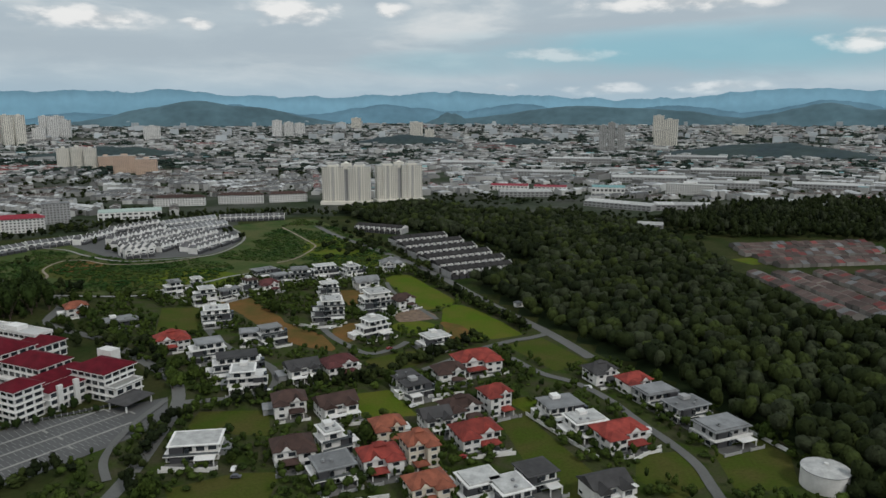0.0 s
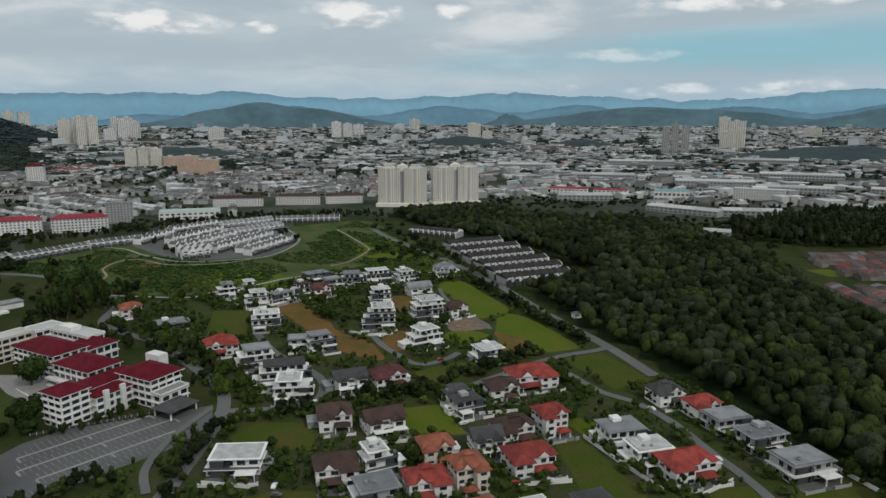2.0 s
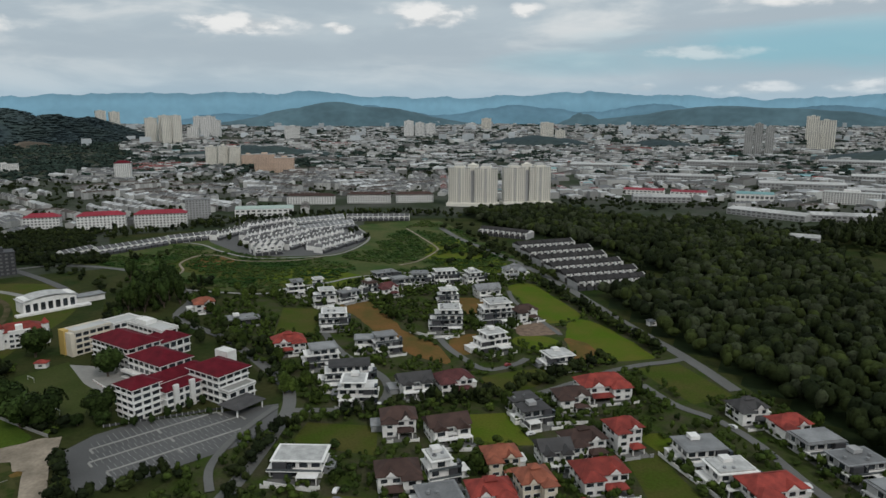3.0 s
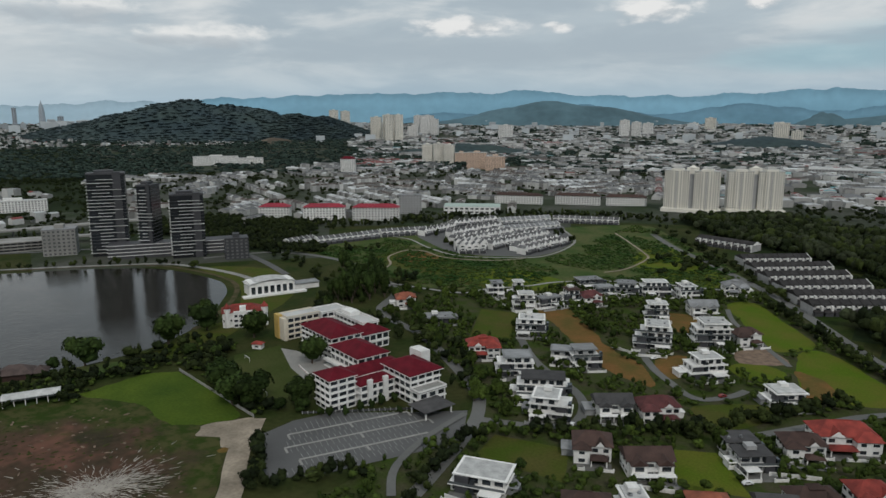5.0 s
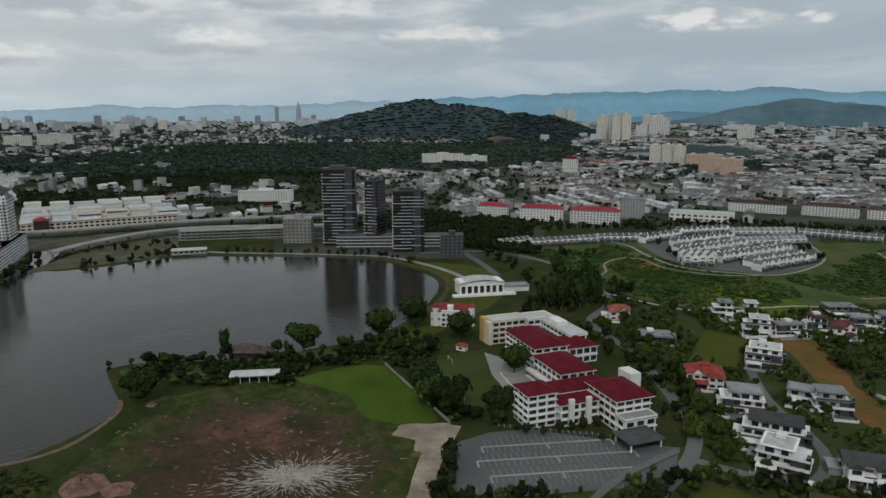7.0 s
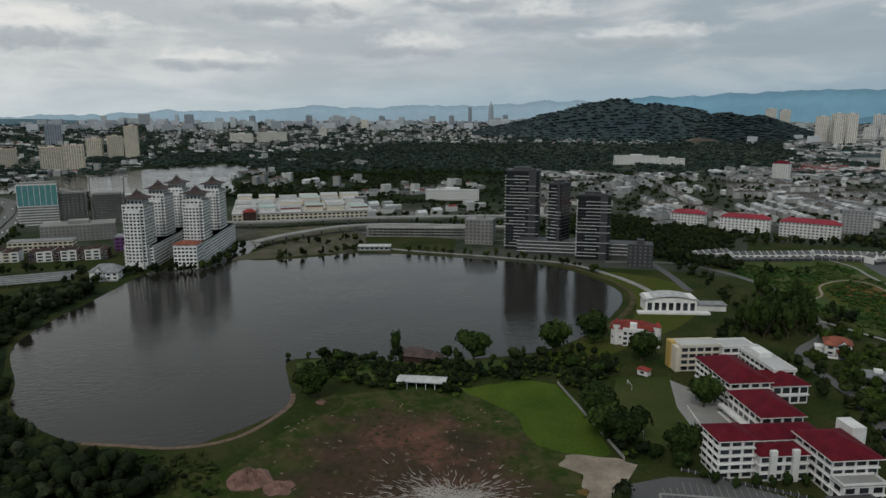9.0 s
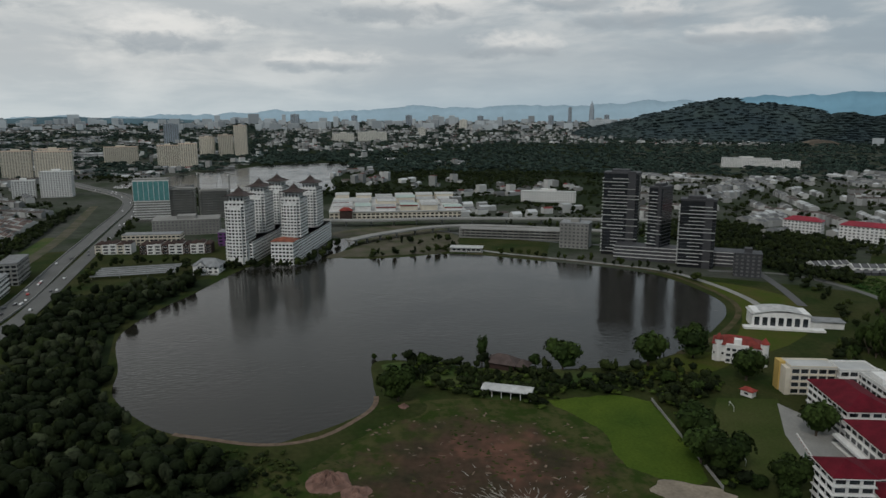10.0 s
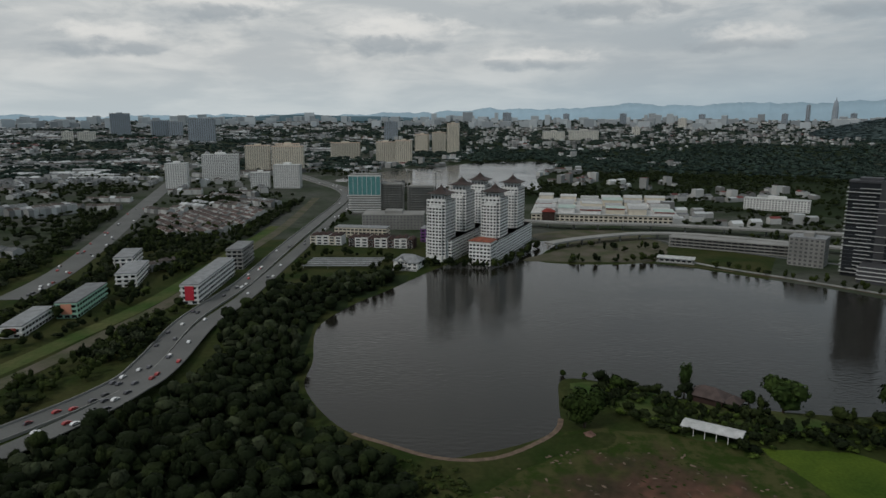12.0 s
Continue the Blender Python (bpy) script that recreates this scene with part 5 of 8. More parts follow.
condo_tower(-150, 1136, 22)


# dark lakeside towers with scattered white balcony bands
def dark_tower(x, y, yaw, w, d, h, seed):
    rng = random.Random(seed)
    t = thing("lakeside_tower", x, y, yaw, 0, "black glass residential tower with scattered white balcony bands", "building", "dark lakeside towers")
    fh = 3.3
    n = int(h / fh)
    part("shell", Solid().box(-w / 2, w / 2, -d / 2, d / 2, -1, h), M["blackglass"], t)
    part("core", Solid().box(w * 0.18, w * 0.4, -d / 2 - 0.8, -d / 2 + 0.5, -1, h + 2.5), M["dark"], t, "dark clad lift shaft")
    part("roof", Solid().box(-w / 2 - 0.4, w / 2 + 0.4, -d / 2 - 0.4, d / 2 + 0.4, h, h + 1.6).box(-w * 0.3, w * 0.2, -d * 0.3, d * 0.3, h + 1.6, h + 4), M["dark"], t)
    for f in range(1, n):
        z = f * fh
        a = -w / 2 + rng.choice((0, 0, 0.12, 0.25)) * w
        b = w / 2 - rng.choice((0, 0, 0.1, 0.3, 0.4)) * w
        part("balcony", Solid().box(a, b, -d / 2 - 1.6, -d / 2 + 0.2, z, z + 0.55), M["whiteroof"], t)
        part("balcony", Solid().box(-w / 2 - 1.3, -w / 2 + 0.2, -d / 2 - 1.6, d / 2 - rng.choice((0, 0.2, 0.4)) * d, z, z + 0.5), M["whiteroof"], t)
        part("floor_edge", Solid().box(-w / 2 - 0.25, w / 2 + 0.25, -d / 2 - 0.25, d / 2 + 0.25, z - 0.3, z), M["dark"], t)
    BLOCKS.append((x, y, 26))


M["blackglass"] = mat("black_glass", (0.022, 0.024, 0.028), 0.18, 0.3, 0.1, 0.5, spec=0.6)
dark_tower(-655, 466, 52, 34, 18, 81, 1)
dark_tower(-617, 485, 30, 14, 21, 70, 2)
dark_tower(-581, 501, 52, 31, 18, 61.5, 3)
low = thing("tower_podium", -600, 500, 52, 0, "dark low podium between the lakeside towers", "building")
part("wall", Solid().box(-62, 62, -9, 12, -1, 14), M["dark"], low)
for f in range(4):
    part("balcony_band", Solid().box(-62.8, 62.8, -9.8, -8.9, f * 3.4 + 2.9, f * 3.4 + 3.4), M["white"], low)
block(-700, 440, 52, 30, 22, 26, "concrete", "greyroof", "grey concrete car park block beside the dark towers", floors=7)
block(-535, 520, 52, 22, 18, 20, "dark", "dark", "low dark block beside the lakeside towers", floors=6)


# white lakeside hotel: five pagoda-roofed towers on a stepped podium
def pagoda(so, x, y, z, s):
    """A swept roof in three flaring stages with a finial."""
    prof = [(s * 0.74, 0.0), (s * 0.70, 0.5), (s * 0.46, 1.8), (s * 0.26, 3.4), (s * 0.17, 4.6), (s * 0.20, 4.8), (s * 0.10, 6.2), (s * 0.03, 7.6), (0.12, 9.5)]
    ring = []
    for r, dz in prof:
        k = len(so.v)
        so.v += [(x + sx * r, y + sy * r, z + dz + (0.5 if dz == 0 else 0)) for sx, sy in ((-1, -1), (1, -1), (1, 1), (-1, 1))]
        ring.append(k)
    for a, b in zip(ring, ring[1:]):
        so.f += [(a + j, a + (j + 1) % 4, b + (j + 1) % 4, b + j) for j in range(4)]
        so.m += [0] * 4
    so.f += [tuple(ring[0] + j for j in (3, 2, 1, 0)), tuple(ring[-1] + j for j in range(4))]
    so.m += [0, 0]
    return so


def hotel(x, y, yaw):
    t = thing("lakeside_hotel", x, y, yaw, 0, "white lakeside hotel of five towers with dark pagoda roofs", "building")
    fh = 3.05
    for px, py, fl in ((0, 0, 19), (0, 55, 20), (0, 111, 20), (42, 35, 19), (41, 98, 20)):
        h, s = fl * fh, 19.0
        tw = part("tower", Solid().box(px - s / 2, px + s / 2, py - 13, py + 13, -1, h).box(px - s / 2 + 3, px + s / 2 - 3, py - 15, py + 15, -1, h - 4), M["white"], t)
        wi = facade(Solid(), px - s / 2, px + s / 2, py - 13, py + 13, 6, fl - 2, fh, 3.2, 2.2, 0.8, sides="flr")
        part("window_rows", facade(wi, px - s / 2 + 3, px + s / 2 - 3, py - 15, py + 15, 6, fl - 4, fh, 3.1, 1.9, 0.9, sides="f"), M["glass"], tw, kind="stuff")
        part("floor_ledges", ledges(Solid(), px - s / 2, px + s / 2, py - 13, py + 13, 0, fl, fh, 0.4, 0.3), M["white"], tw, kind="stuff")
        part("attic", Solid().box(px - 7, px + 7, py - 8, py + 8, h, h + 5.5), M["white"], tw)
        part("attic_windows", facade(Solid(), px - 7, px + 7, py - 8, py + 8, h, 1, 5, 3.2, 1.6, 1.2), M["glass"], tw, kind="stuff")
        part("terrace_wall", Solid().box(px - s / 2, px + s / 2, py - 13, py - 12.6, h, h + 1.2), M["white"], tw)
        part("pagoda_roof", pagoda(Solid(), px, py, h + 5.5, 16), M["pagoda"], tw, "dark brown swept pagoda roof")
    for a, b, c, d, h, fl in ((-12, 14, -9, 128, 21, 7), (31, 54, 6, 130, 20, 7), (14.2, 30.8, 70, 128, 22, 7)):
        po = part("podium", Solid().box(a, b, c, d, -1, h), M["white"], t)
        part("window_rows", facade(Solid(), a, b, c, d, 0.5, fl, h / fl, 3.4, 2.2, 0.6, sides="flr", proud=0.08), M["glass"], po, kind="stuff")
        part("floor_ledges", ledges(Solid(), a, b, c, d, 0, fl, h / fl, 0.5, 0.35), M["white"], po, kind="stuff")
    en = part("corner_block", Solid().box(33, 54, -13, 5.5, -1, 22), M["white"], t)
    part("window_rows", facade(Solid(), 33, 54, -13, 5.5, 0, 6, 3.4, 3.4, 2.3, 0.8, sides="flr"), M["glass"], en, kind="stuff")
    part("roof", Solid().hip(33, 54, -13, 5.5, 22, 3, 0.8), M["orange"], en, "orange tiled corner roof")
    for q in ((-740, 130, 50), (-790, 160, 60), (-820, 140, 40)):
        BLOCKS.append(q)


M["pagoda"] = mat("pagoda_tiles", (0.050, 0.034, 0.030), 0.7, 0.25, 0.2, 2.0)
hotel(-726, 100, 67.7)

# half-built blocks behind the hotel
def frame_block(x, y, yaw, w, d, floors, label, skin=None):
    t = thing("building_frame", x, y, yaw, 0, label, "building", "half-built blocks")
    fh, sl = 3.3, Solid()
    for f in range(floors + 1):
        sl.box(-w / 2, w / 2, -d / 2, d / 2, f * fh, f * fh + 0.4)
    part("floor_slabs", sl, M["rawconcrete"], t, kind="stuff")
    co, n = Solid(), int(w / 5)
    for i in range(n + 1):
        for yy in (-d / 2 + 0.4, d / 2 - 0.4):
            u = -w / 2 + 0.4 + i * (w - 0.8) / n
            co.box(u - 0.35, u + 0.35, yy - 0.35, yy + 0.35, -1, floors * fh)
    part("columns", co, M["rawconcrete"], t, kind="stuff")
    part("core", Solid().box(-w / 2 + 2, w / 2 - 2, -d / 2 + 3.0, d / 2 - 3, -1, floors * fh + 2), M["rawconcrete"], t)
    if skin:
        half = floors // 2
        part("cladding", Solid().box(-w / 2 - 0.3, w / 2 + 0.3, -d / 2 - 0.3, -d / 2 + 0.2, half * fh, floors * fh), M[skin], t, "teal glass cladding")
        part("lower_ledges", ledges(Solid(), -w / 2, w / 2, -d / 2, d / 2, 0, half, fh, 0.3, 1.3), M["white"], t)
        part("mullions", Solid().box(-w / 2 - 0.5, w / 2 + 0.5, -d / 2 - 0.45, -d / 2 - 0.3, floors * fh - 1, floors * fh + 0.5), M["white"], t)
        for i in range(8):
            u = -w / 2 + i * w / 7
            part("mullion", Solid().box(u - 0.25, u + 0.25, -d / 2 - 0.5, -d / 2 - 0.3, half * fh, floors * fh), M["white"], t)
    BLOCKS.append((x, y, w * 0.6))
    return t


frame_block(-1042, -6, 88, 44, 26, 16, "half-clad office tower with teal glass and white floors", "teal")
frame_block(-1040, 30, 88, 36, 22, 12, "grey concrete frame of an unfinished block")
frame_block(-1040, 72, 88, 38, 22, 11, "grey concrete frame of an unfinished block")
block(-915, 42, 88, 74, 36, 17, "concrete", "rawconcrete", "grey open-sided car park podium", floors=5)


def crane(x, y, h):
    t = thing("tower_crane", x, y, 20, 0, "slim tower crane over the unfinished block", "crane")
    part("mast", Solid().box(-0.6, 0.6, -0.6, 0.6, 0, h), M["rawconcrete"], t)
    part("jib", Solid().box(-9, 24, -0.5, 0.5, h, h + 1.2), M["rawconcrete"], t)
    part("cab", Solid().box(-1, 1, -1.4, -0.5, h - 2, h), M["white"], t)


crane(-1040, 52, 60)
crane(-1042, 92, 58)


# ---------------------------------------------------------------- the school
def wing(t, name, x0, x1, y0, y1, h, fl, roof="hip", rh=4.0, sides="flr", wall="white", pitch=4.2, over=1.4):
    """One school block: walls, deep-set windows, gallery ledges and its own roof."""
    b = part(name, Solid().box(x0, x1, y0, y1, -0.5, h), M[wall], t)
    fh = h / fl
    for f in range(fl):
        z = f * fh
        for side in sides:
            n = max(1, int(((x1 - x0) if side in "fb" else (y1 - y0)) / pitch))
            for i in range(n):
                u = (i + 0.5) / n
                if side in "fb":
                    m = pose(x0 + u * (x1 - x0), y0 if side == "f" else y1, z + 0.7, 0, 0, 0 if side == "f" else 180)
                else:
                    m = pose(x0 if side == "l" else x1, y0 + u * (y1 - y0), z + 0.7, 0, 0, -90 if side == "l" else 90)
                put("window", WINDOW, b, m @ Matrix.Diagonal((3.8, 1, fh * 0.66, 1)))
        put("floor_ledge", Solid().box(x0 - 0.6, x1 + 0.6, y0 - 0.6, y1 + 0.6, z + fh - 0.4, z + fh).mesh("floor_ledge", M[wall]), b, Matrix())
    if roof == "hip":
        part("roof", Solid().hip(x0, x1, y0, y1, h, rh, over), M["crimson"], b, "crimson tiled hipped roof")
        part("eaves_board", Solid().box(x0 - over - 0.1, x1 + over + 0.1, y0 - over - 0.1, y1 + over + 0.1, h - 0.35, h), M["white"], b)
    elif roof:
        part("roof", Solid().box(x0 - 0.5, x1 + 0.5, y0 - 0.5, y1 + 0.5, h, h + 0.5), M[roof], b)
        for q in ((x0 - 0.5, x1 + 0.5, y0 - 0.5, y0 - 0.2), (x0 - 0.5, x1 + 0.5, y1 + 0.2, y1 + 0.5), (x0 - 0.5, x0 - 0.2, y0 - 0.2, y1 + 0.2), (x1 + 0.2, x1 + 0.5, y0 - 0.2, y1 + 0.2)):
            part("parapet", Solid().box(*q, h + 0.5, h + 1.3), M[wall], b)
    return b


def school():
    t = thing("school", -220, 300, -20, 0, "white school blocks stepped under crimson tiled roofs", "building")
    wing(t, "corner_wing", -4, 10, -12, 2, 16, 5, rh=3.4, sides="flr", over=0.9)
    wing(t, "link_wing", 3, 13, 3.0, 22.5, 10.5, 3, rh=2.6, sides="r", over=0.6)
    wing(t, "east_wing", 2, 25, 24, 42, 14.5, 4, rh=4.2)
    wing(t, "east_annex", 25.5, 32, 24, 40, 7.5, 2, "concrete", sides="fr")
    wing(t, "middle_wing", -16, -2, 9, 40, 9.5, 3, rh=3.2, over=0.6)
    wing(t, "hall_wing", -47, -18.5, 21, 40, 11.5, 3, rh=4.6, over=1.0)
    wing(t, "back_wing", -88, -52, 24, 44, 13.5, 4, rh=4.6, over=1.0)
    wing(t, "rear_wing", -76, -56, 48, 66, 9.5, 2, rh=4.0, over=0.8)
    part("stair_tower", Solid().box(-2, 8, 43, 49, -0.5, 18), M["white"], t, "white stair tower")
    part("gallery", Solid().box(-50, -18, 17.5, 20.4, 3.2, 4.4).box(-50, -18, 17.5, 20.4, -0.5, 0.4), M["white"], t, "white covered gallery")
    part("entrance_canopy", Solid().hip(33, 45, 18, 34, 4, 2.0, 1.0), M["slate"], t, "dark entrance canopy")
    for qx, qy in ((33.5, 18.5), (44.5, 18.5), (33.5, 33.5), (44.5, 33.5)):
        part("post", Solid().box(qx - 0.3, qx + 0.3, qy - 0.3, qy + 0.3, -0.2, 4.1), M["white"], t)
    for py in (8, 17):
        part("gable_stack", Solid().box(12.9, 14.4, py - 1.3, py + 1.3, -0.5, 13), M["white"], t, "white gabled wall stack")
    for q in ((-222, 292, 14), (-200, 325, 22), (-235, 345, 22), (-255, 345, 20), (-285, 360, 24), (-262, 378, 18), (-180, 318, 12)):
        BLOCKS.append(q)
    y = thing("school_annex", -220, 300, -20, 0, "cream four-storey school block with a yellow end wall", "building")
    wing(y, "front_bar", -114, -103, 22, 44, 14, 4, "paleroof", sides="rl", wall="cream")
    wing(y, "back_bar", -103, -66, 54, 65, 13, 4, "paleroof", sides="fr", wall="white")
    wing(y, "joint_bar", -112, -100, 44.5, 62, 14, 4, "paleroof", sides="r", wall="white")
    part("end_wall", Solid().box(-115, -109, 18.5, 21.6, -0.5, 15.2), M["yellow"], y, "yellow end wall")
    part("end_bay", Solid().box(-108.9, -102.5, 19.2, 21.6, -0.5, 14.0), M["cream"], y)
    part("roof_screen", Solid().box(-95, -84, 56, 63, 13.5, 16), M["white"], y)
    for q in ((-312, 362, 16), (-300, 385, 16), (-275, 388, 16)):
        BLOCKS.append(q)
    for i in range(9):
        bl = thing("barrier_block", -270 + i * 3.0, 324 - i * 1.6, -28, 0.05, "red and white striped barrier block beside the field", "barrier", "striped barriers")
        part("body", Solid().box(-1.2, 1.2, -0.25, 0.25, 0, 0.9), M["white"], bl)
        part("stripe", Solid().box(-0.5, 0.5, -0.27, 0.27, 0.1, 0.8), M["scarlet"], bl)
    sc = thing("windbreak_screen", -243, 305, -32, 0, "green netting screen along the sports field", "screen")
    for i in range(6):
        part("panel", Solid().box(-12 + i * 4 + 0.1, -8 + i * 4 - 0.1, -0.05, 0.05, 0.0, 3.0), M["greennet"], sc)
        part("post", Solid().tube(-12 + i * 4, 0, -0.2, 3.2, 0.08, 0.08, 6), M["grey"], sc)


M["greennet"] = mat("green_netting", (0.010, 0.075, 0.040), 0.8, 0.2)
school()
patch("car_park", [(-226, 253), (-224, 270), (-215, 286), (-183, 306), (-161, 322), (-152, 303), (-154, 281), (-181, 238), (-197, 224)], 0.08, M["asphalt"], "grey asphalt school car park", 0)
patch("court", [(-302, 342), (-268, 346), (-240, 344), (-222, 318), (-236, 302), (-273, 320)], 0.08, M["concrete"], "paved school court", 0)


def car_park_marks():
    """Kerbed islands and parking bays in rows."""
    lines = thing("parking_bay_lines", -190, 272, 57, 0.08, "worn white parking bay lines on asphalt", "road marking")
    line_me = Solid().box(-0.10, 0.10, -2.3, 2.3, 0.0, 0.03).mesh("bay_line", M["paint_line"])
    for y, a, b, sides in ((13.9, -24, 30, (1, -1)), (2.0, -28, 36, (1, -1)), (-10.7, -25, 30, (1, -1)), (24.5, -16, 30, (-1,)), (-22.0, -34, 20, (1,))):
        for i in range(int((b - a) / 2.6)):
            for sgn in sides:
                put("bay_line", line_me, lines, pose(a + i * 2.6, y + sgn * 3.1, 0.01))
    for y, a, b in ((13.9, -26, 31), (2.0, -30, 37), (-10.7, -27, 31)):
        isl = thing("kerbed_island", -190, 272, 57, 0.06, "long pale kerbed car park island", "kerb", "car park islands")
        part("kerb", Solid().box(a, b, y - 0.55, y + 0.55, 0.0, 0.22), M["concrete"], isl)
        for u in (a, (a + b) / 2, b):
            part("spur", Solid().box(u - 0.5, u + 0.5, y - 5.0, y - 0.56, 0.0, 0.22), M["concrete"], isl)
    fence = thing("boundary_fence", -200, 297, 37, 0, "low dark car park fence with posts", "fence")
    for i in range(26):
        part("post", Solid().box(-32 + i * 2.6 - 0.15, -32 + i * 2.6 + 0.15, -0.15, 0.15, -0.1, 1.5), M["grey"], fence)
        part("panel", Solid().box(-32 + i * 2.6 + 0.16, -32 + i * 2.6 + 2.44, -0.06, 0.06, 0.2, 1.2), M["dark"], fence)


car_park_marks()


# ---------------------------------------------------------------- lakeside buildings
def lake_shed():
    t = thing("open_shed", -349, 219, 57, 0, "long white-roofed open shed beside the earth field", "shed")
    part("roof", Solid().gable(-12, 12, -4, 4, 4.0, 0.9, 0.8), M["whiteroof"], t)
    part("back_wall", Solid().box(-12, 12, 3.6, 4, -0.2, 4.0), M["grey"], t)
    for i in range(6):
        part("post", Solid().box(-12 + i * 4.8 - 0.15, -12 + i * 4.8 + 0.15, -4, -3.7, -0.2, 4.05), M["white"], t)
    BLOCKS.append((-349, 219, 13))


def red_villa():
    t = thing("lakeside_villa", -360, 366, 48, 0, "white turreted lakeside villa with an orange-red roof", "house")
    part("wall", Solid().box(-13, 13, -7, 7, -0.3, 10).box(-6, 6, -9, -7, -0.3, 11), M["white"], t)
    part("roof", Solid().hip(-13, 13, -7, 7, 10, 4.0, 0.8), M["scarlet"], t)
    for f in range(3):
        windows(t, -13, 13, -7, 7, f * 3.2 + 0.6, 1.9, random.Random(f), pitch=3.0)
        windows(t, -6, 6, -9, -7, f * 3.2 + 0.6, 2.0, random.Random(f + 5), faces="f", fill=1.0, pitch=2.9)
    for px in (-10, 14):
        tu = part("turret", Solid().tube(px, -6, -0.3, 13, 2.2, 2.2, 10), M["white"], t)
        part("turret_roof", Solid().tube(px, -6, 13, 16.5, 2.7, 0.1, 10), M["scarlet"], tu)
    part("dormer", Solid().box(-2, 2, -8, -4, 10, 14), M["white"], t)
    BLOCKS.append((-360, 366, 18))


def hall():
    t = thing("lakeside_hall", -408, 438, 62, 0, "white pavilion hall with a curved roof above the lawn", "building")
    part("wall", Solid().box(-18, 18, -8, 8, -0.3, 9), M["white"], t)
    ro, n = Solid(), 12
    for i in range(n + 1):
        a, za = -19 + 38 * i / n, 9 + 3 * math.cos(math.pi * (i / n - 0.5))
        ro.v += [(a, -9, za - 0.3), (a, 9, za - 0.3), (a, 9, za), (a, -9, za)]
        if i:
            k = 4 * i
            ro.f += [(k - 4 + q, k - 4 + (q + 1) % 4, k + (q + 1) % 4, k + q) for q in range(4)]
    ro.f += [(3, 2, 1, 0), tuple(4 * n + q for q in range(4))]
    ro.m = [0] * len(ro.f)
    part("roof", ro, M["whiteroof"], t)
    part("gable_wall", Solid().box(-17.5, 17.5, -7.9, 7.9, 9, 10.4), M["white"], t)
    for i in range(7):
        put("window", WINDOW, t, pose(-15 + i * 5, -8, 0.8) @ Matrix.Diagonal((3.4, 1, 6.5, 1)))
    part("terrace", Solid().box(-24, 26, -14, -8, -0.2, 1.4), M["white"], t)
    part("annex", Solid().box(18, 40, -4, 6, -0.2, 4.5), M["white"], t)
    part("annex_roof", Solid().box(17.5, 40.5, -5, 7, 4.5, 5.0), M["greyroof"], t)
    BLOCKS.append((-408, 438, 26))


def jetty_house():
    t = thing("boat_house", -712, 322, 66, 0, "white flat-roofed boat house at the lake shore", "building")
    part("wall", Solid().box(-15, 15, -5, 5, 0.0, 4), M["white"], t)
    part("roof", Solid().box(-17, 17, -7, 7, 4, 4.6), M["whiteroof"], t)
    for i in range(6):
        put("window", WINDOW, t, pose(-12.5 + i * 5, -5, 1.0) @ Matrix.Diagonal((3.6, 1, 2.2, 1)))
    for i in range(7):
        part("pile", Solid().tube(-15 + i * 5, -6.5, -1, 4, 0.25, 0.25, 6), M["concrete"], t)
    part("deck", Solid().box(-17, 17, -8, 5, 0.1, 0.6), M["concrete"], t)


lake_shed()
red_villa()
hall()
jetty_house()


def kiosk():
    t = thing("guard_kiosk", -314, 335, 20, 0, "small white kiosk with a red roof beside the field", "hut")
    part("wall", Solid().box(-3, 3, -2, 2, -0.2, 3), M["white"], t)
    part("roof", Solid().hip(-3, 3, -2, 2, 3, 1.4, 0.6), M["scarlet"], t)
    put("window", WINDOW, t, pose(0, -2, 1.0) @ Matrix.Diagonal((2.4, 1, 1.2, 1)))


def goal(x, y, yaw):
    t = thing("football_goal", x, y, yaw, 0.06, "white football goal frame on the school field", "goal", "football goals")
    for u in (-3.6, 3.6):
        part("post", Solid().tube(u, 0, 0, 2.4, 0.09, 0.09, 6), M["white"], t)
    part("crossbar", Solid().box(-3.7, 3.7, -0.09, 0.09, 2.3, 2.48), M["white"], t)


def road_hut():
    t = thing("road_hut", HUT[0], HUT[1], 30, 0, "small white hut beside the forest road", "hut")
    part("wall", Solid().box(-3.2, 3.2, -2.2, 2.2, -0.2, 3.0), M["white"], t)
    part("roof", Solid().gable(-3.2, 3.2, -2.2, 2.2, 3.0, 1.2, 0.5), M["greyroof"], t)
    put("window", WINDOW, t, pose(0, -2.2, 1.0) @ Matrix.Diagonal((2.0, 1, 1.1, 1)))


HUT = (22, 505)
road_hut()
kiosk()
goal(-303, 316, -22)
goal(-258, 285, -22)


def field_fence():
    t = thing("field_wall", 0, 0, 0, 0, "long pale concrete wall between field and grass", "wall")
    (ax, ay), (bx, by) = (-323, 285), (-242, 263)
    n = 26
    for i in range(n):
        x0, y0, x1, y1 = ax + (bx - ax) * i / n, ay + (by - ay) * i / n, ax + (bx - ax) * (i + 0.97) / n, ay + (by - ay) * (i + 0.97) / n
        part("wall_panel", Solid().prism([(x0, y0 - 0.1), (x1, y1 - 0.1), (x1, y1 + 0.1), (x0, y0 + 0.1)], -0.1, 1.6), M["concrete"], t)


field_fence()


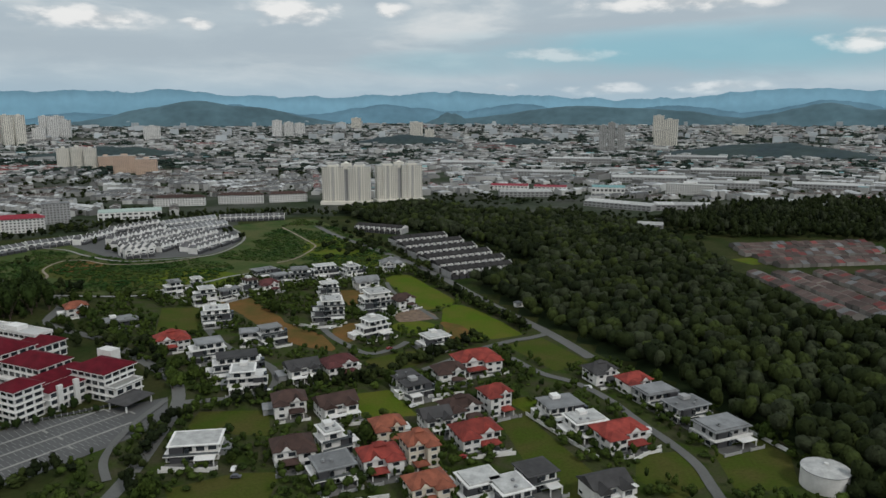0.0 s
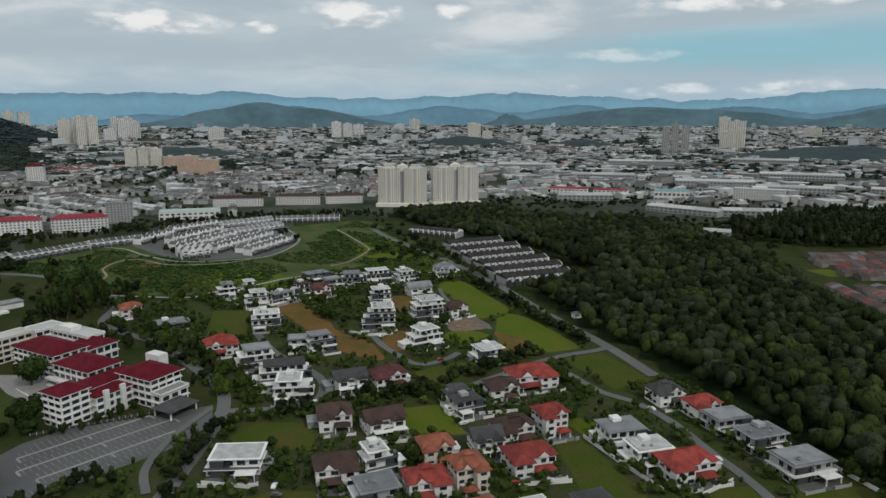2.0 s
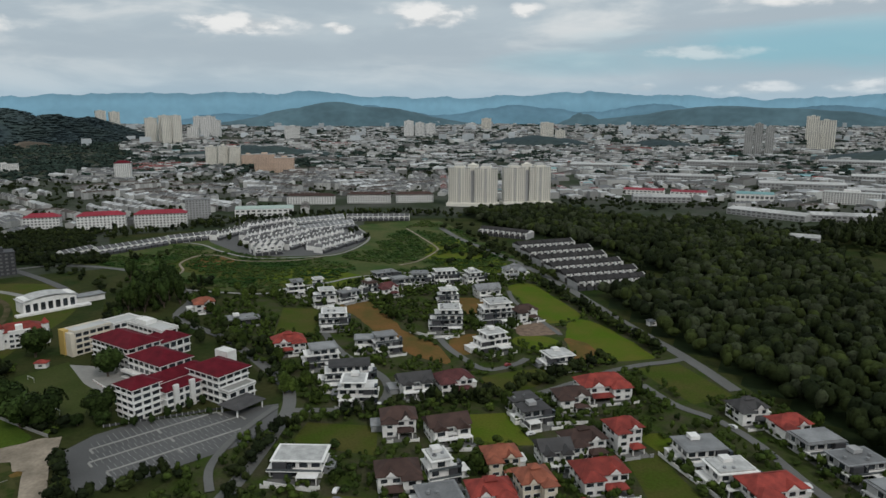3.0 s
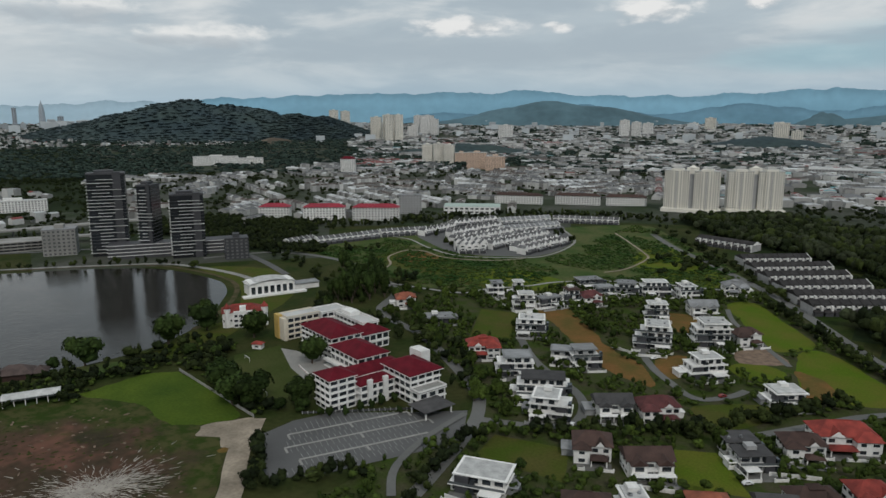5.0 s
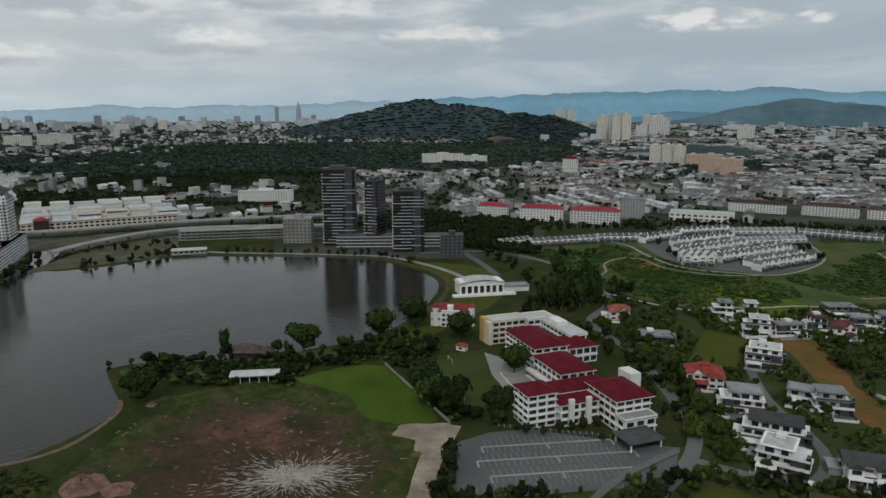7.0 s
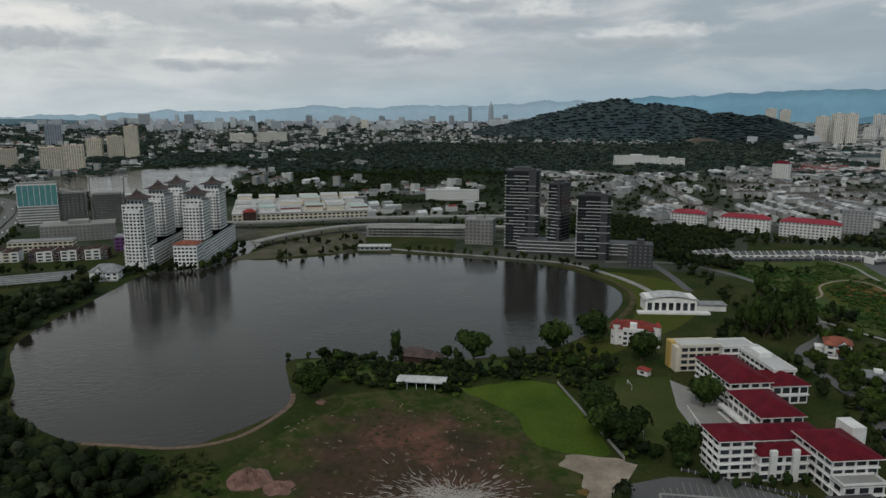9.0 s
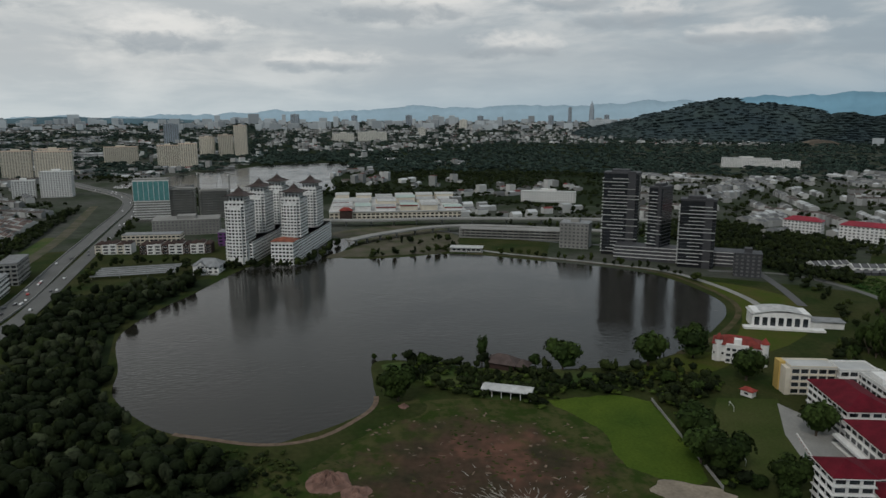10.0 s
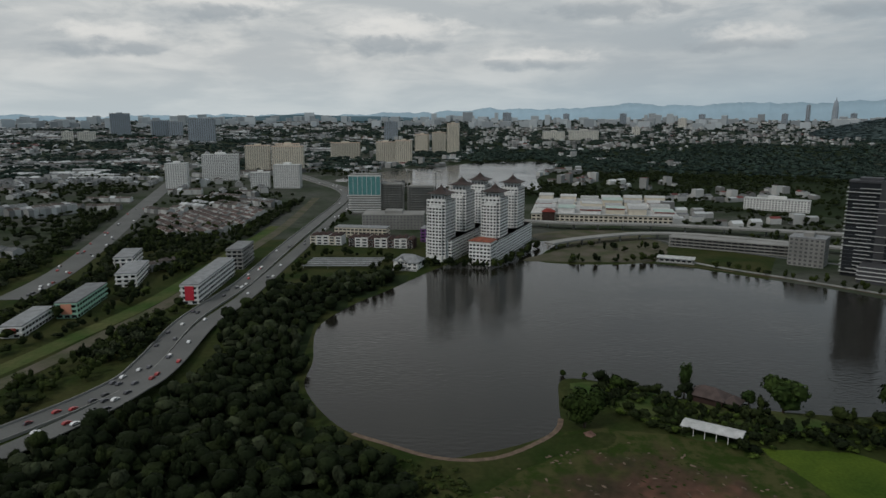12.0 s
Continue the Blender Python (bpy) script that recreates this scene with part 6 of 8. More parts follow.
def old_pavilion():
    t = thing("lakeside_pavilion", -388, 232, 50, 0, "weathered brown-roofed pavilion among headland trees", "hut")
    part("wall", Solid().box(-8, 8, -5, 5, -0.2, 3.5), M["brown"], t)
    part("roof", Solid().hip(-8, 8, -5, 5, 3.5, 4.0, 1.2), M["thatch"], t)
    part("side_roof", Solid().hip(8.5, 15, -4, 4, 2.8, 3.0, 0.8), M["thatch"], t)
    for u in (8.8, 14.6):
        part("post", Solid().box(u - 0.2, u + 0.2, -3.8, -3.4, -0.2, 2.9), M["brown"], t)
    BLOCKS.append((-386, 232, 12))


M["thatch"] = mat("weathered_shingles", (0.090, 0.066, 0.060), 0.9, 0.35, 0.3, 2.5, 0.4)
old_pavilion()


# ---------------------------------------------------------------- terraces
def terrace(x, y, yaw, units, unit, depth, floors, wall, roof, label, group, rh=2.6, name="terrace_row", cross=False):
    t = thing(name, x, y, yaw, 0, label, "houses", group)
    h, L = floors * 3.0 + 0.2, units * unit
    wall_me = Solid().box(-unit / 2, unit / 2, -depth / 2, depth / 2, -0.3, h).mesh("house_wall", M[wall])
    roof_me = Solid().gable(-unit / 2 + 0.25, unit / 2 - 0.25, -depth / 2, depth / 2, h, rh, 0.0, 0, 0.3).mesh("house_roof", M[roof])
    if cross:
        roof_me = Solid().gable(-depth / 2, depth / 2, -unit / 2 + 0.3, unit / 2 - 0.3, h, 2.6, 0.0).mesh("house_roof", M[roof])
        ho = Solid().box(-unit / 2, unit / 2, -depth / 2, depth / 2, -0.3, h)
        for e in (-1, 1):
            g0, u2 = e * (depth / 2 - 0.2), unit / 2 - 0.1
            ho.add([(-u2, g0 - 0.25, h), (u2, g0 - 0.25, h), (0, g0 - 0.25, h + 3.3), (-u2, g0 + 0.25, h), (u2, g0 + 0.25, h), (0, g0 + 0.25, h + 3.3)], [(0, 1, 2), (5, 4, 3), (1, 4, 5, 2), (3, 0, 2, 5), (0, 3, 4, 1)])
        ho.box(-unit * 0.32, unit * 0.32, -depth / 2 - 1.6, -depth / 2, 2.7, h - 1.2)
        wall_me = ho.mesh("house_wall", M[wall])
    party_me = Solid().gable(-0.2, 0.2, -depth / 2 - 0.2, depth / 2 + 0.2, h + 0.35, rh, 0.0).mesh("party_wall", M["white"])
    porch = Solid().box(-unit * 0.40, unit * 0.40, -depth / 2 - 2.6, -depth / 2, -0.2, 2.7, 0)
    porch.add([(-unit * 0.44, -depth / 2 - 3.0, 2.7), (unit * 0.44, -depth / 2 - 3.0, 2.7), (unit * 0.44, -depth / 2, 2.7), (-unit * 0.44, -depth / 2, 2.7),
               (unit * 0.44, -depth / 2, 4.4), (-unit * 0.44, -depth / 2, 4.4)], [(0, 1, 4, 5), (3, 2, 1, 0), (1, 2, 4), (0, 5, 3), (2, 3, 5, 4)], 1)
    # Solid dark box stands for the shade inside the open porch.
    porch_me = porch.mesh("porch", M["dark"], M[roof])
    dormer = Solid().box(-unit * 0.2, unit * 0.2, -depth / 2 - 0.3, -depth * 0.2, h - 0.4, h + 1.2, 0).box(unit * 0.26, unit * 0.46, -depth / 2 - 1.4, -depth * 0.2, 0.0, h + 0.9, 0)
    dormer.add([(-unit * 0.28, -depth / 2 - 0.6, h + 1.2), (unit * 0.28, -depth / 2 - 0.6, h + 1.2), (0, -depth / 2 - 0.6, h + 2.2), (-unit * 0.28, -depth * 0.1, h + 1.2), (unit * 0.28, -depth * 0.1, h + 1.2), (0, -depth * 0.1, h + 2.2)],
               [(0, 1, 2), (5, 4, 3), (1, 4, 5, 2), (3, 0, 2, 5), (0, 3, 4, 1)], 1)
    dormer_me = dormer.mesh("dormer", M["white"], M[roof])
    for i in range(units):
        u = -L / 2 + (i + 0.5) * unit
        sy, sz = (0.9 * ((i * 7) % 3 - 1), -0.7 * ((i * 5) % 3)) if cross else (0.0, 0.0)
        put("house_wall", wall_me, t, pose(u, sy, sz))
        put("house_roof", roof_me, t, pose(u, sy, sz, 0, 0, 90 if cross else 0))
        put("porch", porch_me, t, pose(u, sy, 0))
        if cross:
            pass
        elif roof != "terraceroof":
            put("party_wall", party_me, t, pose(u - unit / 2, 0, 0))
        else:
            put("dormer", dormer_me, t, pose(u, 0, 0))
        for f in range(floors):
            put("window", WINDOW, t, pose(u, sy - depth / 2 - (1.6 if cross and f else 0), f * 3.0 + 0.9 + sz) @ Matrix.Diagonal((unit * 0.5, 1, 1.5, 1)))
    if not cross:
        put("party_wall", party_me, t, pose(L / 2, 0, 0))
    BLOCKS.append((x, y, L * 0.5))
    return t


# rows below the forest
for x, y, yaw, n in ((-10, 612, 30, 9), (-20, 640, 32, 10), (-33, 669, 34, 10), (-48, 699, 35, 10), (-63, 731, 35, 10), (-80, 764, 34, 9), (-132, 832, -20, 9)):
    terrace(x, y, yaw, n, 7.2, 18, 2, "grey", "terraceroof", "terrace of pale houses with dark slate roofs and white bays", "dark-roofed terraces", 3.4)
M["slateroof"] = mat("weathered_grey_tiles", (0.115, 0.115, 0.118), 0.8, 0.3, 0.2, 1.5, 0.2, objvar=0.35)
# fan of rows on the open ground
for x, y, yaw, n, fl in ((-295, 722, 79, 12, 2), (-309, 730, 259, 11, 2), (-333, 740, 78, 15, 2), (-347, 742, 258, 14, 2), (-374, 738, 79, 13, 2), (-388, 741, 259, 12, 2), (-407, 772, 78, 13, 2),
                         (-350, 664, 40, 4, 3), (-360, 680, 40, 5, 3), (-446, 752, 83, 9, 2), (-438, 826, 67, 10, 2)):
    terrace(x, y, yaw, n, 7.0, 10.5, fl, "white", "slateroof", "long stepped terrace of white gabled houses with grey roofs", "fan of terraces", 2.6, cross=True)
terrace(-354, 818, 57, 11, 7.0, 13, 2, "white", "greyroof", "terrace of white houses with a broad grey roof", "fan of terraces", 3.4)
terrace(-386, 868, 51, 10, 7.0, 13, 2, "white", "greyroof", "terrace of white houses with a broad grey roof", "fan of terraces", 3.4)
for x, y, yaw, n in ((-530, 604, 80, 5), (-500, 649, 68, 11), (-470, 714, 54, 8), (-319, 913, 17, 12)):
    terrace(x, y, yaw, n, 7.0, 11, 2, "white", "slateroof", "terrace of white houses with pale grey roofs", "outer terraces", 2.6)


# ---------------------------------------------------------------- mid-distance blocks
def set_blocks(rows, wall, roof, depth, label, cap=None, bay=4.0, name="apartment_block", group=""):
    for x, y, w, h in rows:
        b = math.degrees(math.atan2(-(x - CX), y - CY))
        block(x, y, b + ((x * 7 + y * 3) % 24 - 12), w, depth, h, wall, roof, label, bay=bay, z=float(rise(x, y)), name=name, cap=cap, group=group)


M["redsheet"] = mat("red_sheet_roof", (0.26, 0.022, 0.038), 0.6, 0.2, 0.05, 0.5)
set_blocks([(-631, 762, 55, 17), (-570, 796, 62, 17), (-690, 730, 40, 17)], "white", "redsheet", 16, "white flats with a crimson hipped roof", "hip")
set_blocks([(-567, 872, 32, 26)], "grey", "greyroof", 18, "grey block of flats")
set_blocks([(-483, 1056, 75, 13), (-398, 1091, 69, 14), (-330, 1120, 60, 13)], "white", "brown", 14, "white low flats with brown roofs", "hip")
set_blocks([(-1115, 1771, 30, 53), (-1080, 1774, 30, 56), (-1045, 1776, 30, 53)], "towerwall", "paleroof", 18, "pale slab of flats", group="pale slabs")
set_blocks([(-1007, 1780, 37, 32), (-883, 1645, 50, 42), (-815, 1617, 48, 36)], "pinkwall", "paleroof", 18, "salmon-cream slab of flats")
set_blocks([(-1069, 1352, 34, 36)], "white", "crimson", 20, "white point block with a crimson cap", "hip")
set_blocks([(-1565, 1385, 120, 24), (-1520, 1470, 70, 17), (-1060, 580, 86, 16)], "white", "paleroof", 16, "long white low block of flats")
set_blocks([(-1841, 2579, 46, 112), (-1847, 2665, 44, 109), (-2267, 2720, 42, 117), (-2223, 2754, 42, 112), (-1934, 2618, 48, 98), (-1812, 2546, 34, 104), (-1778, 2570, 34, 109)],
           "towerwall", "grey", 28, "tall grey and white residential tower", bay=6.0, group="far towers")
set_blocks([(-1934, 2956, 39, 92), (-1943, 3062, 60, 88), (-1866, 2812, 47, 51), (-1452, 2951, 66, 60), (-1871, 2915, 41, 84), (-1830, 2942, 41, 78), (-1812, 3996, 59, 45),
            (-1700, 4437, 80, 50), (-1586, 4400, 110, 44), (-1013, 3305, 44, 74), (-961, 3317, 42, 66), (-940, 3435, 46, 55), (-855, 4021, 42, 30)], "white", "paleroof", 26,
           "pale residential tower far off", bay=7.0, group="far towers")
set_blocks([(-752, 3924, 52, 60), (-342, 3234, 58, 76), (-269, 3078, 39, 54), (767, 3334, 48, 98), (692, 2820, 62, 105), (657, 2822, 42, 64), (701, 2820, 32, 60), (1156, 3392, 70, 42)],
           "towerwall", "paleroof", 26, "pale residential tower far off", bay=7.0, group="far towers")
M["rawpale"] = mat("pale_raw_concrete", (0.40, 0.40, 0.39), 0.9, 0.2, 0.05, 0.8)
for x, y, n in ((405, 2614, 30), (437, 2620, 33), (471, 2613, 30)):
    block(x, y, -8, 26, 24, n * 3.1, "rawpale", "concrete", "half-built pale concrete tower far off", floors=n, bay=6.0, z=float(rise(x, y)))
set_blocks([(845, 2549, 90, 26), (937, 2542, 76, 28), (353, 1267, 80, 18)], "white", "paleroof", 24, "long white office block")
set_blocks([(-3163, -1302, 80, 92), (-3140, -1122, 70, 65), (-3156, -1058, 55, 61), (-2890, -855, 100, 89), (-3032, -113, 56, 77), (-4037, 462, 44, 68)], "hazewall", "grey", 40,
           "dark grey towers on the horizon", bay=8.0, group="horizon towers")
set_blocks([(-1362, -389, 38, 45), (-1516, -356, 72, 52), (-1365, -236, 34, 28), (-1367, -186, 48, 42)], "white", "paleroof", 24, "white slab of flats beyond the highway", group="slabs beyond the highway")
set_blocks([(-1774, -346, 58, 58), (-1775, -273, 74, 56), (-1900, -300, 60, 56), (-2192, -191, 86, 46), (-1968, -52, 50, 58), (-1969, -3, 44, 62), (-2445, 33, 44, 60), (-2446, 90, 44, 66),
            (-2448, 138, 40, 96)], "cream", "pinkwall", 24, "cream slab of flats beyond the far lake", bay=5.0, group="slabs beyond the highway")
set_blocks([(-3029, 567, 90, 34), (-3022, 690, 120, 38), (-3241, 969, 30, 36), (-3647, 1311, 40, 48), (-2803, -1272, 62, 38), (-2791, -1340, 39, 38)], "towerwall", "paleroof", 30,
           "pale slab of flats on the horizon", bay=7.0, group="horizon towers")
set_blocks([(-3654, 1944, 18, 104), (-3761, 2238, 28, 55), (-3700, 1850, 26, 60), (-3900, 1500, 30, 55), (-4000, 1100, 34, 60), (-4080, 800, 30, 58)], "hazewall", "hazewall", 24,
           "grey tower on the horizon, wall blued with haze", bay=8.0, group="horizon towers")


M["sage"] = mat("sage_sheet_roof", (0.36, 0.44, 0.40), 0.6, 0.15, 0.1, 1.0)


def works_hall(x, y, yaw, w, d, h, roof, label):
    t = thing("works_hall", x, y, yaw, float(rise(x, y)), label, "building", "works halls")
    part("wall", Solid().box(-w / 2, w / 2, -d / 2, d / 2, -0.5, h), M["grey" if roof in ("whiteroof", "paleroof") else "white"], t)
    for i in range(3):
        a = -w / 2 + i * w / 3
        part("roof_bay", Solid().gable(a + 0.3, a + w / 3 - 0.3, -d / 2, d / 2, h, 2.5, 0.2), M[roof], t)
    part("window_rows", facade(Solid(), -w / 2, w / 2, -d / 2, d / 2, 0, 2, h / 2, 7, 4.5, 1.0, sides="f"), M["towerglass"], t, kind="stuff")
    BLOCKS.append((x, y, w * 0.55))


for q in ((36, 1330, -6, 70, 34, 9, "redsheet", "works hall with a bright red sheet roof"), (112, 1320, -10, 60, 30, 8, "redsheet", "works hall with a bright red sheet roof"),
          (205, 1240, -8, 56, 34, 16, "teal", "tall works hall with teal cladding"), (200, 1080, -36, 110, 36, 8, "whiteroof", "long white-roofed works hall"),
          (285, 1060, -4, 80, 34, 9, "whiteroof", "white-roofed works hall with windows"), (60, 1230, 4, 90, 40, 9, "whiteroof", "white-roofed works hall with windows"),
          (450, 1400, -14, 130, 50, 11, "whiteroof", "broad white-roofed works hall"), (330, 1500, -8, 150, 60, 12, "paleroof", "broad pale-roofed works hall"),
          (560, 1700, -16, 170, 70, 12, "whiteroof", "broad white-roofed works hall"), (120, 1650, -4, 140, 60, 11, "whiteroof", "broad white-roofed works hall"),
          (-220, 1750, 8, 120, 60, 12, "teal", "broad works hall with a teal roof"), (-60, 1950, 2, 160, 70, 12, "whiteroof", "broad white-roofed works hall"),
          (260, 2100, -6, 180, 70, 14, "whiteroof", "broad white-roofed works hall"), (620, 2200, -14, 180, 80, 14, "whiteroof", "broad white-roofed works hall"),
          (189, 868, -14, 46, 20, 8, "whiteroof", "white low office block at the forest edge"), (640, 1380, -22, 120, 50, 10, "paleroof", "broad pale-roofed works hall"),
          (-496, 928, 26, 80, 38, 10, "sage", "broad white hall with a pale green roof")):
    works_hall(*q)


def spire_tower(x, y):
    t = thing("skyscraper", x, y, 60, float(rise(x, y)), "very tall tapering skyscraper on the horizon", "building")
    part("shaft", Solid().tube(0, 0, -1, 95, 17, 13, 8), M["hazewall"], t)
    part("upper_shaft", Solid().tube(0, 0, 95, 125, 13, 7, 8), M["hazewall"], t)
    part("spire", Solid().tube(0, 0, 125, 142, 4, 0.5, 6), M["hazewall"], t)


spire_tower(-3621, 2062)


# ---------------------------------------------------------------- shops and blocks along the highway
def shop_row(x, y, yaw, w, d, floors, wall, label, end=None):
    t = thing("shop_row", x, y, yaw, 0, label, "building", "shop rows by the highway")
    fh = 3.6
    h = floors * fh
    part("wall", Solid().box(-w / 2, w / 2, -d / 2, d / 2, -0.3, h), M[wall], t)
    for f in range(1, floors + 1):
        part("floor_band", Solid().box(-w / 2 - 0.6, w / 2 + 0.6, -d / 2 - 0.6, d / 2 + 0.6, f * fh - 0.9, f * fh), M[wall], t)
    part("window_rows", facade(Solid(), -w / 2, w / 2, -d / 2, d / 2, 0, floors, fh, 4.5, 3.2, 0.5, sides="fblr", proud=0.1), M["glass"], t, kind="stuff")
    part("roof", Solid().box(-w / 2 - 0.4, w / 2 + 0.4, -d / 2 - 0.4, d / 2 + 0.4, h, h + 0.9), M["greyroof"], t)
    if end:
        part("end_panel", Solid().box(w / 2 + 0.05, w / 2 + 0.7, -d * 0.25, d * 0.25, 3, h - 0.5), M[end], t, "coloured end panel")
    BLOCKS.append((x, y, w / 2))
    return t


M["green_render"] = mat("green_render", (0.30, 0.50, 0.38), 0.8, 0.12)
M["coral"] = mat("coral_render", (0.62, 0.27, 0.18), 0.8, 0.12)
M["violet"] = mat("violet_render", (0.16, 0.06, 0.20), 0.8, 0.15)
M["redsign"] = mat("red_sign", (0.50, 0.03, 0.05), 0.6, 0.1)
shop_row(-612, -86, 1, 96, 13, 4, "white", "white four-storey shop row with a red end panel beside the highway", "redsign")
shop_row(-700, -86, 1, 40, 14, 5, "concrete", "grey shop block beside the highway")
shop_row(-556, -160, 6, 56, 14, 3, "green_render", "pale green shop row with a coral end panel", "coral")
shop_row(-508, -172, 6, 46, 13, 2, "white", "white shop row with grey roof", "scarlet")
shop_row(-640, -160, 12, 50, 16, 3, "white", "white low shop row with a brown roof")
shop_row(-700, -190, 12, 42, 16, 3, "white", "white low shop row")
def shophouses(x, y, yaw, units, label, front):
    """A row of narrow shophouses, each with its own pitched roof."""
    t = thing("shophouse_row", x, y, yaw, 0, label, "building", "shophouses by the hotel")
    for i in range(units):
        u = (i - (units - 1) / 2) * 7.0
        h = 9.5 + 0.6 * (i % 3)
        part("house_wall", Solid().box(u - 3.4, u + 3.4, -8, 8, -0.3, h), M["white" if i % 3 else front], t)
        part("house_roof", Solid().hip(u - 3.2, u + 3.2, -8, 8, h, 2.4, 0.2), M["brown"], t)
        for f in range(3):
            put("window", WINDOW, t, pose(u, -8, f * 3.1 + 0.7) @ Matrix.Diagonal((4.6, 1, 1.8, 1)))
    BLOCKS.append((x, y, units * 3.6))


shophouses(-806, -22, 80, 5, "white shophouses with brown roofs beside the road", "cream")
shophouses(-790, 38, 80, 10, "white and brown shophouses with brown roofs", "brown")
shop_row(-850, 10, 80, 60, 16, 3, "cream", "cream low block behind the shophouses")
shop_row(-822, 92, 80, 26, 20, 4, "violet", "violet-painted shop block beside the hotel")
tea = villa_hip(-690, 70, 24, 74, 2, "white", "greyroof", "white lakeside house with a pale hipped roof", 300)
BLOCKS.append((-700, 10, 40))
for i in range(5):
    cano = thing("nursery_canopy", -684 - i * 8.0, 8 + i * 1.0, 98 - 90 + 82, 0, "long low white nursery canopy on posts", "canopy", "nursery canopies")
    part("roof", Solid().gable(-34, 34, -1.7, 1.7, 2.6, 0.7, 0.1), M["greyroof"], cano)
    for u in (-33, -11, 11, 33):
        part("post", Solid().box(u - 0.12, u + 0.12, -0.12, 0.12, -0.2, 2.7), M["grey"], cano)


def mall():
    t = thing("shopping_mall", -955, 302, 79, 0, "sprawling pale-roofed shopping mall with red trim", "building")
    r = random.Random(5)
    part("wall", Solid().box(-86, 98, 0, 165, -0.5, 9), M["cream"], t)
    part("roof_deck", Solid().box(-87, 99, -1, 166, 9, 9.8), M["paleroof"], t)
    for i in range(6):
        for j in range(4):
            x0, y0 = -84 + i * 30 + r.uniform(0, 4), 2 + j * 41 + r.uniform(0, 6)
            w, d, h = r.uniform(20, 27), r.uniform(24, 35), r.uniform(3, 8)
            hall_part = part("roof_hall", Solid().box(x0, x0 + w, y0, y0 + d, 9.8, 9.8 + h), M["cream" if r.random() < 0.5 else "white"], t)
            kind = r.choice(("whiteroof", "paleroof", "whiteroof", "sage", "greyroof"))
            part("hall_roof", Solid().gable(x0, x0 + w, y0, y0 + d, 9.8 + h, r.uniform(0.8, 2.4), 0.5), M[kind], hall_part)
            if r.random() < 0.25:
                part("hall_trim", Solid().box(x0 - 0.6, x0 + w + 0.6, y0 - 0.9, y0 - 0.55, 8.5 + h, 9.7 + h), M["scarlet"], hall_part)
    part("window_rows", facade(Solid(), -86, 98, 0, 165, 0, 2, 4.2, 6, 4, 0.8, sides="f"), M["glass"], t, kind="stuff")
    part("entrance", Solid().box(-72, -56, -6, -0.2, -0.5, 12), M["brown"], t)
    part("entrance_roof", Solid().hip(-72, -56, -6, 4, 12, 4, 1.0), M["scarlet"], t, "red hipped entrance roof")
    for q in ((-1000, 250, 50), (-1000, 350, 60), (-1060, 270, 60), (-1070, 380, 60), (-1100, 320, 50)):
        BLOCKS.append(q)


mall()


def open_car_park():
    t = thing("car_park_deck", -768, 398, 62, 0, "long open-sided concrete car park deck", "building")
    for f in range(4):
        part("deck", Solid().box(-62, 62, -9, 9, f * 3.2, f * 3.2 + 1.0), M["concrete"], t)
    for i in range(21):
        u = -61 + i * 6.1
        part("column", Solid().box(u - 0.4, u + 0.4, -8.8, -8.0, -0.3, 10.0), M["concrete"], t)
    part("core", Solid().box(-58, 58, -4, 7, -0.3, 10), M["dark"], t)
    for q in ((-795, 345, 20), (-768, 398, 30), (-742, 450, 20)):
        BLOCKS.append(q)


open_car_park()

# highways, railway, viaduct
MAIN_W = [(-260, -150), (-353, -92), (-405, -68), (-443, -66), (-519, -72), (-593, -66), (-640, -63), (-777, -63), (-968, -60), (-1190, -58), (-1330, -86), (-1519, -178), (-1900, -360)]
MAIN_E = [(-245, -130), (-337, -76), (-385, -52), (-425, -48), (-512, -55), (-580, -50), (-660, -48), (-777, -46), (-968, -43), (-1190, -42), (-1335, -70), (-1530, -165), (-1910, -345)]
strip("highway", MAIN_W, 13, [0.5] * 20, M["road"], "grey highway carriageway with traffic", thick=0.4)
for off, side_line in ((7.2, MAIN_W), (-7.2, MAIN_W)):
    pts = smooth(side_line, False, 6)
    rail = [(x - (pts[min(i + 1, len(pts) - 1)][1] - pts[max(i - 1, 0)][1]) * off / max(1e-6, math.dist(pts[min(i + 1, len(pts) - 1)], pts[max(i - 1, 0)])),
             y + (pts[min(i + 1, len(pts) - 1)][0] - pts[max(i - 1, 0)][0]) * off / max(1e-6, math.dist(pts[min(i + 1, len(pts) - 1)], pts[max(i - 1, 0)]))) for i, (x, y) in enumerate(pts)]
    strip("crash_barrier", rail, 0.5, 1.5, M["concrete"], "grey concrete crash barrier", n=0, thick=1.4)
strip("highway", MAIN_E, 13, [0.5, 3, 6, 4, 1, 0.6, 0.5, 0.5, 0.5, 0.5, 0.5, 0.5], M["road"], "grey highway carriageway on a low embankment", thick=0.5)
strip("road", [(-576, -226), (-671, -236), (-841, -276), (-1135, -354), (-1489, -447), (-2000, -580)], 24, 0.4, M["road"], "broad grey second highway", thick=0.3)
strip("railway", [(-300, -160), (-417, -128), (-483, -116), (-577, -102), (-747, -98), (-922, -94), (-1210, -106)], 12, 0.25, M["gravel"], "gravel railway track beside the highway")
strip("verge", [(-300, -178), (-417, -146), (-483, -132), (-577, -116), (-747, -110), (-922, -106)], 14, 0.2, M["weeds"], "green railway verge")
strip("viaduct", [(-770, 210), (-800, 250), (-830, 320), (-822, 380), (-780, 450), (-730, 520)], 12, 7.5, M["concrete"], "curved concrete road viaduct", thick=1.6)
